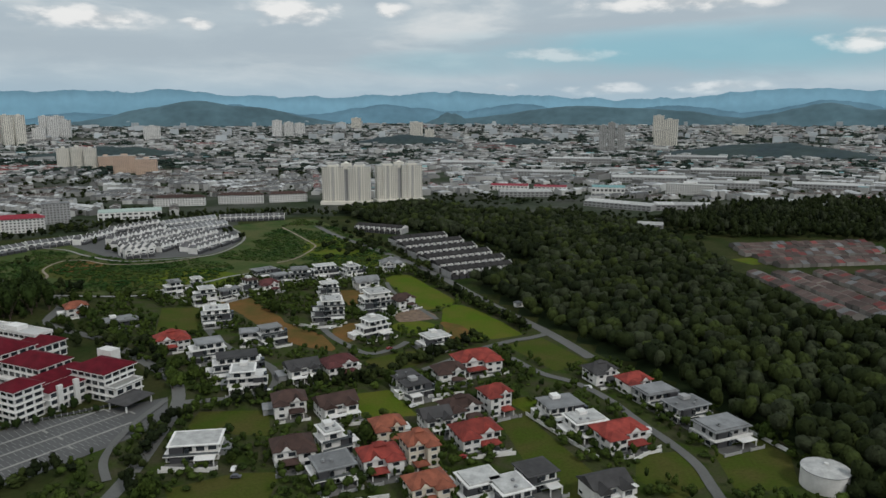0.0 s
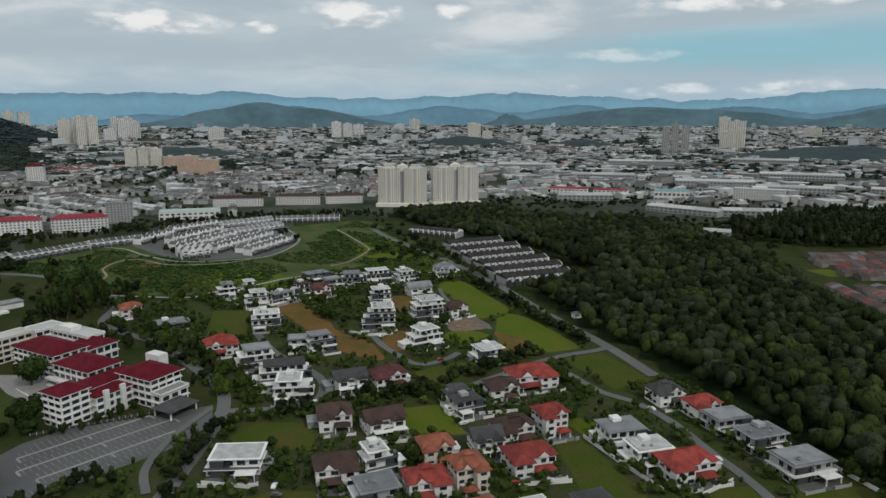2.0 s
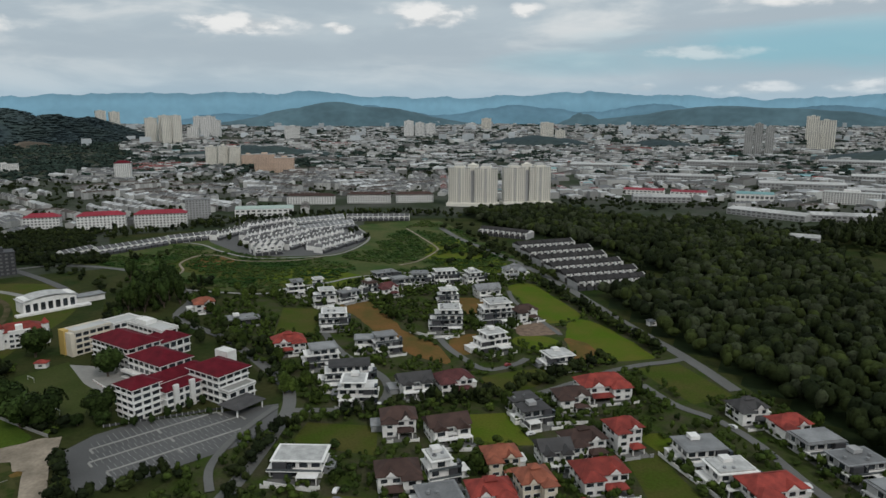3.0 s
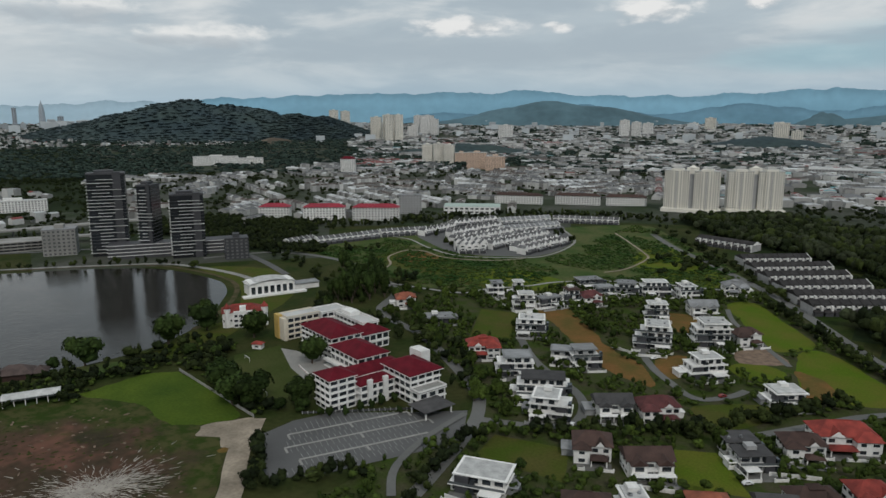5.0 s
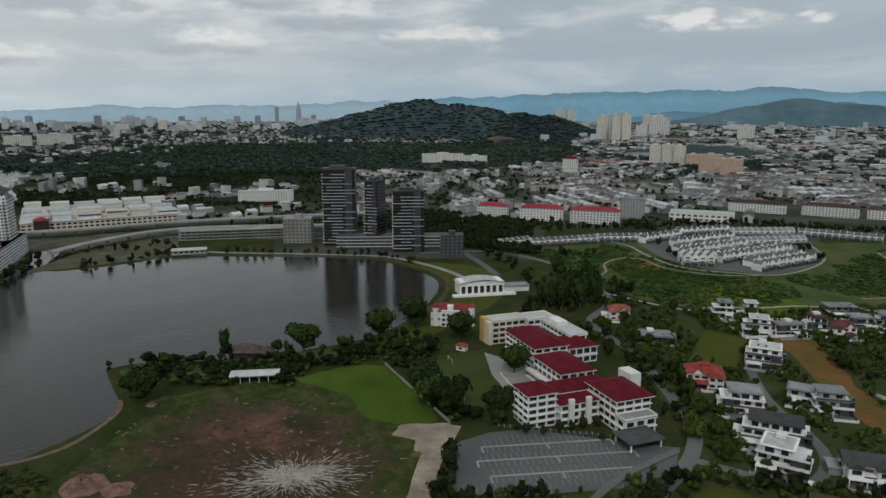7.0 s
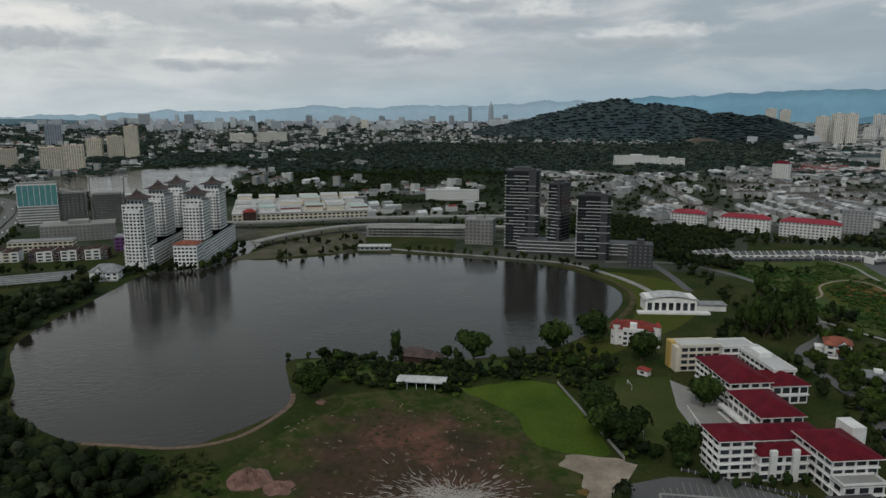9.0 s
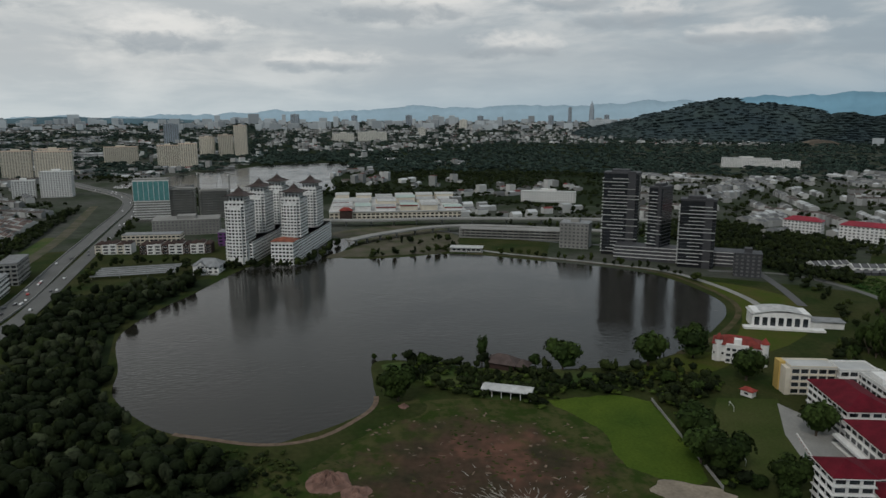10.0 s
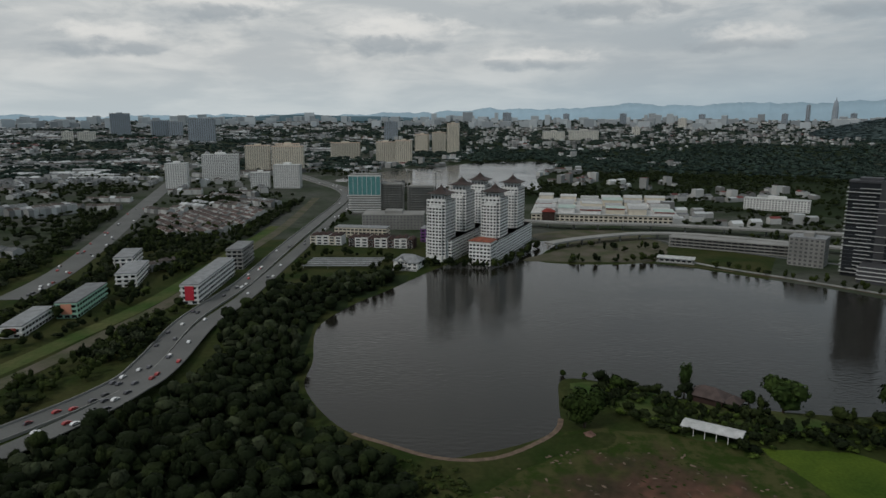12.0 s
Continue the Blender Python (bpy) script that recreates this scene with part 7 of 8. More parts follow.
strip("viaduct", [(-930, 180), (-900, 260), (-890, 350), (-850, 470), (-800, 600)], 14, 8.0, M["concrete"], "concrete road viaduct", thick=1.8)
strip("promenade", [(-720, 330), (-690, 352), (-650, 392), (-612, 428), (-570, 462), (-520, 470), (-470, 466), (-430, 452)], 6, 0.16, M["concrete"], "pale lakeside promenade")
M["brown_bank"] = mat("brown_bank_soil", (0.095, 0.070, 0.045), 0.95, 0.4, 0.1, 0.8, second=(0.045, 0.048, 0.020), spec=0.05)
patch("spit_ground", [(-718, 178), (-712, 218), (-710, 262), (-712, 300), (-745, 322), (-800, 340), (-880, 330), (-890, 250), (-850, 200), (-800, 232), (-760, 212)], 0.09, M["gravel"], "bare dark spit of scrubby ground", 3, rough=6)
strip("shore_bank", [(-700, 318), (-660, 372), (-618, 418), (-572, 452), (-530, 458), (-474, 452), (-436, 430), (-400, 385), (-378, 340)], 4.2, 0.13, M["brown_bank"], "bare brown shore bank")
strip("road", [(-840, 330), (-800, 360), (-740, 420), (-690, 480), (-640, 530), (-560, 540), (-500, 520), (-440, 490)], 7, 0.2, M["asphalt"], "grey lakeside road")
strip("shore_bank", [p for p in LAKE if 60 < p[1] < 166 and -372 < p[0] < -318], 2.6, 0.13, M["scrape"], "pale sandy shore", n=0)
for line, n, z in (([(-770, 210), (-800, 250), (-830, 320), (-822, 380), (-780, 450), (-730, 520)], 12, 6.0), ([(-930, 180), (-900, 260), (-890, 350), (-850, 470), (-800, 600)], 14, 6.3)):
    pts = smooth(line, False, 3)
    for x, y in pts:
        pier = thing("viaduct_pier", x, y, 0, 0, "round concrete viaduct pier with crosshead", "pier", "viaduct piers")
        part("column", Solid().tube(0, 0, -0.5, z, 1.1, 1.1, 8), M["concrete"], pier)
        part("crosshead", Solid().box(-4, 4, -1, 1, z - 1.2, z), M["concrete"], pier)


# ---------------------------------------------------------------- cars
def car_kind(paint, label):
    c = thing("car", 0, 0, label=label, category="car", group="cars on the highway")
    prof = [(-2.1, 0.35), (2.1, 0.35), (2.15, 0.8), (1.2, 0.95), (0.6, 1.45), (-1.3, 1.45), (-1.95, 0.95), (-2.15, 0.85)]
    n = len(prof)
    so = Solid().add([(x, -0.85, z) for x, z in prof] + [(x, 0.85, z) for x, z in prof],
                     [tuple(range(n)), tuple(range(2 * n - 1, n - 1, -1))] + [(i, i + n, (i + 1) % n + n, (i + 1) % n) for i in range(n)])
    part("body", so, M[paint], c)
    part("side_glass", Solid().box(-1.2, 0.6, -0.87, 0.87, 1.0, 1.35), M["glass"], c)
    for x in (-1.3, 1.3):
        for y in (-0.8, 0.8):
            me = Solid().add([(x + 0.33 * math.cos(a), y + s, 0.33 + 0.33 * math.sin(a)) for s in (-0.1, 0.1) for a in (i * math.pi / 4 for i in range(8))],
                             [tuple(range(8)), tuple(range(15, 7, -1))] + [(i, i + 8, (i + 1) % 8 + 8, (i + 1) % 8) for i in range(8)])
            part("wheel", me, M["tyre"], c)
    return c


CARS = [car_kind("car_white", "white car on the highway"), car_kind("car_dark", "dark car on the highway"), car_kind("car_red", "red car on the highway")]


def traffic():
    rng = random.Random(4)
    used = [False] * 3
    for line, offs, count in ((MAIN_W, (-4, 0, 4), 46), (MAIN_E, (-4, 0, 4), 40), ([(-576, -226), (-671, -236), (-841, -276), (-1135, -354)], (-9, -5, 5, 9), 34)):
        pts = smooth(line, False, 12)
        if line is not MAIN_W and line is not MAIN_E:
            zs = [0.4] * len(pts)
        elif line is MAIN_E:
            zs = list(np.interp(np.linspace(0, 1, len(pts)), np.linspace(0, 1, 12), [0.5, 3, 6, 4, 1, 0.6, 0.5, 0.5, 0.5, 0.5, 0.5, 0.5]))
        else:
            zs = [0.5] * len(pts)
        for _ in range(count):
            i = rng.randrange(2, len(pts) - 14 if len(pts) > 60 else len(pts) - 2)
            (ax, ay), (bx, by) = pts[i], pts[i + 1]
            d = Vector((bx - ax, by - ay, 0))
            if d.length < 0.1:
                continue
            u, o = rng.random(), rng.choice(offs)
            nn = Vector((-d.y, d.x, 0)).normalized() * o
            z = zs[i] + (zs[i + 1] - zs[i]) * u
            m = pose(ax + d.x * u + nn.x, ay + d.y * u + nn.y, z + 0.01, 0, 0, math.degrees(math.atan2(d.y, d.x)))
            k = rng.choice((0, 0, 1, 1, 2))
            if used[k]:
                copy_thing(CARS[k], m)
            else:
                CARS[k].matrix_basis, used[k] = m, True


traffic()
for k, x, y, turn in ((0, 3, 272, 30), (1, 20, 262, 118), (1, 24, 259, 120), (2, -10, 268, 24), (0, -36, 318, 40), (1, -108, 326, 16), (0, -112, 332, 100), (1, 64, 322, 118), (0, 72, 300, 115), (0, -60, 232, 28), (1, -98, 246, 10),
                      (0, -101, 252, 95), (1, -88, 344, 35), (0, 52, 348, 130), (1, -176, 320, 57), (0, -181, 312, 57), (2, -60, 402, 50), (0, -104, 440, 60)):
    parked = copy_thing(CARS[k], pose(x, y, 0.35, 0, 0, turn))
    tagged(parked, label=("white", "dark", "red")[k] + " car parked beside a villa", group="parked cars")
for line in (MAIN_W, MAIN_E, [(-576, -226), (-671, -236), (-841, -276), (-1135, -354), (-1489, -447), (-2000, -580)],
             [(-300, -160), (-417, -128), (-483, -116), (-577, -102), (-747, -98), (-922, -94), (-1210, -106)],
             [(-770, 210), (-800, 250), (-830, 320), (-822, 380), (-780, 450), (-730, 520)], [(-930, 180), (-900, 260), (-890, 350), (-850, 470), (-800, 600)]):
    for x, y in smooth(line, False, 12):
        BLOCKS.append((x, y, 13))


# ---------------------------------------------------------------- the town beyond
def pitched(name, rows, wall, roof, label, category="houses"):
    """Many small pitched-roof buildings as one far town quarter."""
    if not len(rows):
        return
    R = np.array(rows)
    n = len(R)
    x, y, z, L, D, h, yaw, rh = R.T
    c, s = np.cos(yaw), np.sin(yaw)
    loc = np.array([(-1, -1, 0), (1, -1, 0), (1, 1, 0), (-1, 1, 0), (-1, -1, 1), (1, -1, 1), (1, 1, 1), (-1, 1, 1), (-1, 0, 2), (1, 0, 2)], float)
    px, py = loc[None, :, 0] * L[:, None] / 2, loc[None, :, 1] * D[:, None] / 2
    pz = np.where(loc[None, :, 2] == 0, -1.5, np.where(loc[None, :, 2] == 1, h[:, None], (h + rh)[:, None])) + z[:, None]
    V = np.stack([px * c[:, None] - py * s[:, None] + x[:, None], px * s[:, None] + py * c[:, None] + y[:, None], pz], -1).reshape(-1, 3)
    k = (np.arange(n) * 10)[:, None, None]
    q = np.array([(0, 1, 5, 4), (1, 2, 6, 5), (2, 3, 7, 6), (3, 0, 4, 7), (4, 5, 9, 8), (6, 7, 8, 9)])
    t = np.array([(5, 6, 9), (7, 4, 8)])
    ob = new(name, mesh_np(name, V, (q + k).reshape(-1, 4), (t + k).reshape(-1, 3), (M[wall], M[roof]), np.tile([0, 0, 0, 0, 1, 1], n), np.zeros(2 * n, int), True))
    tagged(ob, label=label, category=category, kind="stuff")


for key, col in (("t_grey", (0.125, 0.127, 0.130)), ("t_brown", (0.082, 0.066, 0.058)), ("t_red", (0.150, 0.040, 0.036)), ("t_pale", (0.43, 0.44, 0.445)), ("t_blue", (0.14, 0.27, 0.29))):
    M[key] = mat("town_roof_" + key[2:], col, 0.8, 0.2, 0.02, 0.3, island=0.35)
M["t_wall"] = mat("town_wall", (0.36, 0.36, 0.35), 0.85, 0.2, 0.02, 0.3, island=0.6)


hx0, hy0 = np.meshgrid(np.arange(-2095, 600, 10.0), np.arange(-195, 1300, 10.0))
HOLES = np.zeros(hx0.size, bool)
for outline in TOWN_HOLES:
    HOLES |= inside(outline, hx0.ravel(), hy0.ravel())
HOLES = HOLES.reshape(hx0.shape)


BROWN = [(-986, -274), (-1060, -227), (-1034, -144), (-910, -141), (-831, -162), (-843, -217)]


def quarter(b, r, x, y):
    """What kind of quarter lies at a place."""
    i, j = int((x + 2100) // 10), int((y + 200) // 10)
    if 0 <= i < 270 and 0 <= j < 150 and HOLES[j, i]:
        return "none"
    if inside(BROWN, x, y)[0]:
        return "none"
    if b < -6 and 440 < y < 800 and x > 225 and r < 1000:
        return "none"
    if b < 12:
        return "works" if r > 1150 else "wood" if r > 640 else "none"
    if b < 24:
        return "works" if r > 1600 else "terrace" if r > 1150 else "none"
    if b < 46:
        if (1900 < r < 2150 and 24 < b < 33) or (b > 38.5 and 1900 < r < 3300):
            return "wood"
        return "terrace" if 960 < r < 2300 else "works" if r >= 2300 else "none"
    if b < 58:
        return "terrace" if 880 < r < 1700 else "wood" if r < 2900 and r >= 1700 else "mixed" if r >= 2900 else "none"
    if b < 70:
        return "villas" if 950 < r < 1400 and noise.noise((x * 0.006, y * 0.006, 6)) > -0.1 else "wood" if r > 950 and r < 2900 else "mixed" if r >= 2900 else "none"
    if b < 86:
        return "none" if r < 1180 else "wood" if r < 2500 and noise.noise((x * 0.004, y * 0.004, 0)) > -0.25 else "mixed"
    if b < 96:
        if r < 1120:
            return "none"
        return "wood" if noise.noise((x * 0.006, y * 0.006, 1)) > 0.05 else "mixed"
    if y > -140 - 0.05 * (abs(x) - 500):
        return "wood" if r > 1000 else "none"
    if r > 560:
        return "terrace" if noise.noise((x * 0.005, y * 0.005, 4)) > (-0.2 if r > 1100 else 0.1) else "wood"
    return "none"


def far_town():
    rng = np.random.default_rng(11)
    rows = {k: [] for k in ("t_grey", "t_brown", "t_red", "t_pale", "t_blue")}
    woods_near, woods_far = [], []
    step = 230
    for ix in range(-22, 13):
        for iy in range(-9, 23):
            dx, dy = ix * step + rng.uniform(-40, 40), iy * step + rng.uniform(-40, 40)
            rr = math.hypot(dx - CX, dy - CY)
            bb = math.degrees(math.atan2(-(dx - CX), dy - CY))
            if rr > 4800 or not -34 < bb < 128:
                continue
            yaw = radians(rng.choice([20, 110, 60, 150, 5, 95])) + rng.uniform(-0.1, 0.1)
            pal = rng.choice(["t_grey", "t_brown", "t_grey", "t_grey", "t_pale", "t_red"], p=[0.26, 0.24, 0.18, 0.1, 0.15, 0.07])
            c, s = math.cos(yaw), math.sin(yaw)
            far = rr > 2300
            gapv = rng.uniform(26, 34) * (1.35 if far else 1)
            v = -step / 2
            while v < step / 2:
                u = -step / 2
                while u < step / 2:
                    L = rng.uniform(30, 80)
                    x, y = dx + (u + L / 2) * c - v * s, dy + (u + L / 2) * s + v * c
                    u += L + rng.uniform(5, 14)
                    r = math.hypot(x - CX, y - CY)
                    b = math.degrees(math.atan2(-(x - CX), y - CY))
                    if r > 4700 or r < 400 or not -34 < b < 128:
                        continue
                    q = quarter(b, r, x, y)
                    if q == "none" or not clear(x, y, min(L * 0.4, 18)):
                        continue
                    z = float(rise(x, y))
                    if q == "wood":
                        for _ in range(8 if r < 1700 else 4):
                            tx, ty = x + rng.normal() * 16, y + rng.normal() * 16
                            if clear(tx, ty, 6):
                                (woods_near if r < 1700 else woods_far).append((tx, ty, float(rise(tx, ty)) - 0.5))
                        continue
                    lush = noise.noise((x * 0.0045, y * 0.0045, 9))
                    trees = 0.36 + 0.45 * lush if q in ("terrace", "works") and b < 46 else 0.44 + 0.45 * lush if q in ("terrace", "works") else 0.50
                    if 42 < b < 62 and r < 1900:
                        trees += 0.22
                    grove = woods_near if r < 1700 else woods_far
                    if rng.random() < trees:
                        for _ in range(4):
                            tx, ty = x + rng.normal() * 12, y + rng.normal() * 12
                            if clear(tx, ty, 4):
                                grove.append((tx, ty, float(rise(tx, ty)) - 0.5))
                        continue
                    if rng.random() < (0.5 if r < 1700 else 0.2):
                        tx, ty = x - gapv * 0.5 * -s + rng.normal() * L * 0.3 * c, y + gapv * 0.5 * c + rng.normal() * L * 0.3 * s
                        if clear(tx, ty, 3):
                            grove.append((tx, ty, float(rise(tx, ty)) - 0.5))
                    if q == "works" and rng.random() < 0.62:
                        n = rng.integers(1, 4)
                        for k in range(n):
                            w = L * 1.05 / n
                            uu = (k + 0.5) * w - L / 2
                            low = rng.random() < 0.55
                            rows[rng.choice(["t_pale", "t_grey", "t_blue", "t_red", "t_brown"], p=[0.50, 0.28, 0.05, 0.04, 0.13])].append(
                                (x + uu * c, y + uu * s, z, w * rng.uniform(0.7, 0.95), rng.uniform(14, 28), rng.uniform(5, 9) if low else rng.uniform(8, 15), yaw, rng.uniform(1.2, 2.6) if low else 0.4))
                    elif q in ("villas", "mixed"):
                        for k in range(int(L / 20)):
                            xx, yy = x + (k * 20 - L / 2) * c + rng.normal() * 3, y + (k * 20 - L / 2) * s + rng.normal() * 3
                            tall = rng.random() < 0.12
                            rows[rng.choice(["t_pale", "t_grey", "t_brown", "t_red"], p=[0.40, 0.3, 0.2, 0.10])].append(
                                (xx, yy, z, rng.uniform(11, 17), rng.uniform(9, 13), rng.uniform(12, 22) if tall else rng.uniform(5, 8.5), yaw, 0.5 if tall else rng.uniform(1.2, 3)))
                    else:
                        key = pal if rng.random() < 0.7 else rng.choice(["t_grey", "t_brown", "t_pale"])
                        n = max(1, int(L / (7.5 if r < 1600 else 12)))
                        lift = rng.uniform(5.5, 8) + (5 if rng.random() < 0.1 else 0)
                        for k in range(n):
                            w = L / n
                            uu = (k + 0.5) * w - L / 2
                            shift = rng.uniform(-0.9, 0.9)
                            rows[key if rng.random() < 0.9 else "t_pale"].append((x + uu * c - shift * s, y + uu * s + shift * c, z, w - 0.5, rng.uniform(10, 14), lift + rng.uniform(-0.6, 0.6), yaw, rng.uniform(1.6, 2.8)))
                v += gapv
    for k, word in (("t_grey", "grey"), ("t_brown", "brown"), ("t_red", "red"), ("t_pale", "pale"), ("t_blue", "blue-green")):
        pitched("town_houses", rows[k], "t_wall", k, f"low town buildings with {word} roofs")
    woods("town_trees", woods_near, (M["forest_deep"], M["forest_mid"], M["forest_mid"]), "dark green trees among the town houses", 3, 6.5, 16, 1.3, 21, 6, 11, 2)
    woods("far_trees", woods_far, M["hazeleaf"], "far woods between town quarters, leaves tinted with blue haze", 8, 16, 4, 2.4, 22, 8, 15, 1)


far_town()
rows = []
rq = np.random.default_rng(31)
for v in np.arange(-120, 121, 15.0):
    for u in np.arange(-140, 141, 8.2):
        a = radians(38)
        x, y = -945 + u * math.cos(a) - v * math.sin(a), -205 + u * math.sin(a) + v * math.cos(a)
        if inside(BROWN, x, y)[0] and rq.random() < 0.95 and clear(x, y, 0):
            rows.append((x, y, 0.0, 8.0, 10.0, rq.uniform(5.0, 6.4), a, rq.uniform(1.6, 2.6)))
M["t_maroon"] = mat("town_roof_maroon", (0.088, 0.060, 0.053), 0.85, 0.25, 0.02, 0.3, island=0.4)
pitched("town_houses", rows, "t_wall", "t_maroon", "close rows of low houses with dull maroon roofs")


def forest_side_rows():
    """Close rows of low houses behind the woods: one set along a street, one set across it."""
    r, maroon, red, pale = np.random.default_rng(17), [], [], []
    sets = [(252 + o, 556 + o * 0.1, 98, 138) for o in (-9, 13, 27, 50, 64, 88, 102, 126)] + [(325 + o * 0.1, 672 + o, 12, 110 + (o % 3) * 20) for o in (0, 16, 40, 56, 80, 98)]
    for x, y, deg, length in sets:
        a = radians(deg)
        for u in np.arange(-length / 2, length / 2, 7.4):
            px, py = x + u * math.cos(a), y + u * math.sin(a)
            if inside(FOREST, px, py)[0]:
                continue
            q = r.random()
            (red if q < 0.17 else pale if q < 0.27 else maroon).append((px, py, 0.0, 7.1, r.uniform(12.0, 14.5), r.uniform(2.8, 4.0), a, r.uniform(1.6, 2.4)))
    # A darker wall colour than the rest of the town has.
    M["t_darkwall"] = mat("dark_town_wall", (0.20, 0.185, 0.17), 0.85, 0.25, 0.02, 0.3, island=0.5)
    pitched("town_houses", maroon, "t_darkwall", "t_maroon", "close rows of low houses with dull maroon roofs behind the woods")
    pitched("town_houses", red, "t_darkwall", "t_red", "low row houses with red roofs behind the woods")
    pitched("town_houses", pale, "t_darkwall", "t_grey", "low row houses with grey roofs behind the woods")
    patch("lawn", [(236, 692), (262, 702), (274, 676), (248, 666)], 0.08, M["lush"], "small green playing field behind the woods", 0)
    strip("road", [(243, 640), (252, 560), (266, 480)], 7, 0.3, M["road"], "street between low row houses")


forest_side_rows()


# ---------------------------------------------------------------- hills
def hill(name, bearing, dist, width, depth, height, material, label, seed, base=0.0):
    """A rounded wooded hill with an uneven skyline."""
    b = radians(bearing)
    cx, cy = CX - dist * math.sin(b), CY + dist * math.cos(b)
    nu, nv = 90, 40
    u, v = np.meshgrid(np.linspace(-1, 1, nu), np.linspace(-1, 1, nv))
    rr = np.sqrt(u ** 2 + v ** 2)
    prof = np.clip(1 - rr, 0, 1)
    prof = prof * prof * (3 - 2 * prof)
    zz = np.array([[noise.fractal((a * 3.0, c * 2.0, seed), 1.0, 2.0, 6) for a, c in zip(ra, rc)] for ra, rc in zip(u, v)])
    fine = np.array([[noise.noise((a * 38, c * 16, seed)) for a, c in zip(ra, rc)] for ra, rc in zip(u, v)])
    x = cx + u * width / 2 * math.cos(b) - v * depth / 2 * math.sin(b)
    y = cy + u * width / 2 * math.sin(b) + v * depth / 2 * math.cos(b)
    z = rise(x, y) + base + prof * height * (1 + 0.25 * zz) + np.where(prof > 0.02, fine * 2.5, -3)
    k = (np.arange(nv - 1)[:, None] * nu + np.arange(nu - 1)).ravel()
    ob = new(name, mesh_np(name, np.stack([x, y, z], -1).reshape(-1, 3), np.stack([k, k + 1, k + nu + 1, k + nu], 1), None, (material,)))
    for p in ob.data.polygons:
        p.use_smooth = True
    return tagged(ob, label=label, kind="structure")


# Hill woods are bluer than leaves: a touch of haze in the colour.
M["hazewood"] = mat("hazed_hill_woods", (0.026, 0.043, 0.050), 0.95, 0.5, 0.008, 0.06, 0.8, second=(0.034, 0.052, 0.050))
# Far woods colour with blue distance haze mixed in.
M["hazehill"] = mat("hazed_far_hill_woods", (0.085, 0.150, 0.180), 1.0, 0.3, 0.003, 0.02)
# Range colour holds the blue of distance haze, not of rock or woods.
M["hazerange"] = mat("hazed_range", (0.190, 0.360, 0.470), 1.0, 0.12, 0.002, 0.02)
HILLS = [hill("wooded_hill", 50.0, 3450, 1750, 900, 152, M["hazewood"], "round wooded hill above the town", 1),
         hill("wooded_hill", 42.5, 3350, 900, 600, 100, M["hazewood"], "low wooded shoulder of the hill", 2)]
hill("wooded_hill", -22, 2500, 900, 420, 42, M["hazewood"], "low wooded ridge among factories", 3)
hill("wooded_hill", 6.5, 2900, 620, 260, 40, M["hazewood"], "low wooded knoll", 4)
hill("wooded_hill", -3.0, 2900, 420, 220, 26, M["hazewood"], "low wooded knoll", 5)
hill("wooded_hill", 29.0, 2450, 700, 240, 34, M["hazewood"], "low wooded ridge", 6)
hill("far_hill", 22, 4350, 1900, 500, 140, M["hazehill"], "far wooded hill, colour blued with haze", 7)
hill("far_hill", -9, 4450, 2900, 450, 110, M["hazehill"], "far wooded hills, colour blued with haze", 8)
hill("far_hill", -26, 4450, 1700, 450, 115, M["hazehill"], "far wooded hills, colour blued with haze", 9)
hill("far_hill", 3, 4400, 420, 300, 70, M["hazehill"], "far cone hill, colour blued with haze", 10)
hill("far_hill", 100, 4500, 2600, 400, 40, M["hazehill"], "far low hills", 11)


M["bare_slope"] = mat("bare_slope_soil", (0.14, 0.115, 0.09), 0.95, 0.5, 0.02, 0.1)
hill("bare_slope", 44.6, 3040, 230, 60, 20, M["bare_slope"], "tan bare scar on the hill's shoulder", 12)


def hazed_hill_woods():
    """Crowns over the round hill, so that its slope and skyline read as woods."""
    r, pts = np.random.default_rng(71), []
    for ob in HILLS:
        for v in ob.data.vertices:
            x, y, z = v.co
            if z > float(rise(x, y)) + 1.5:
                pts.append((x + r.normal() * 8, y + r.normal() * 8, z - 6.0))
    woods("hill_trees", pts, (M["hazewood"],), "dark woods over the round hill, tinted with blue haze", 17, 25, 0, 2.0, 72, 10, 12.5, 1)


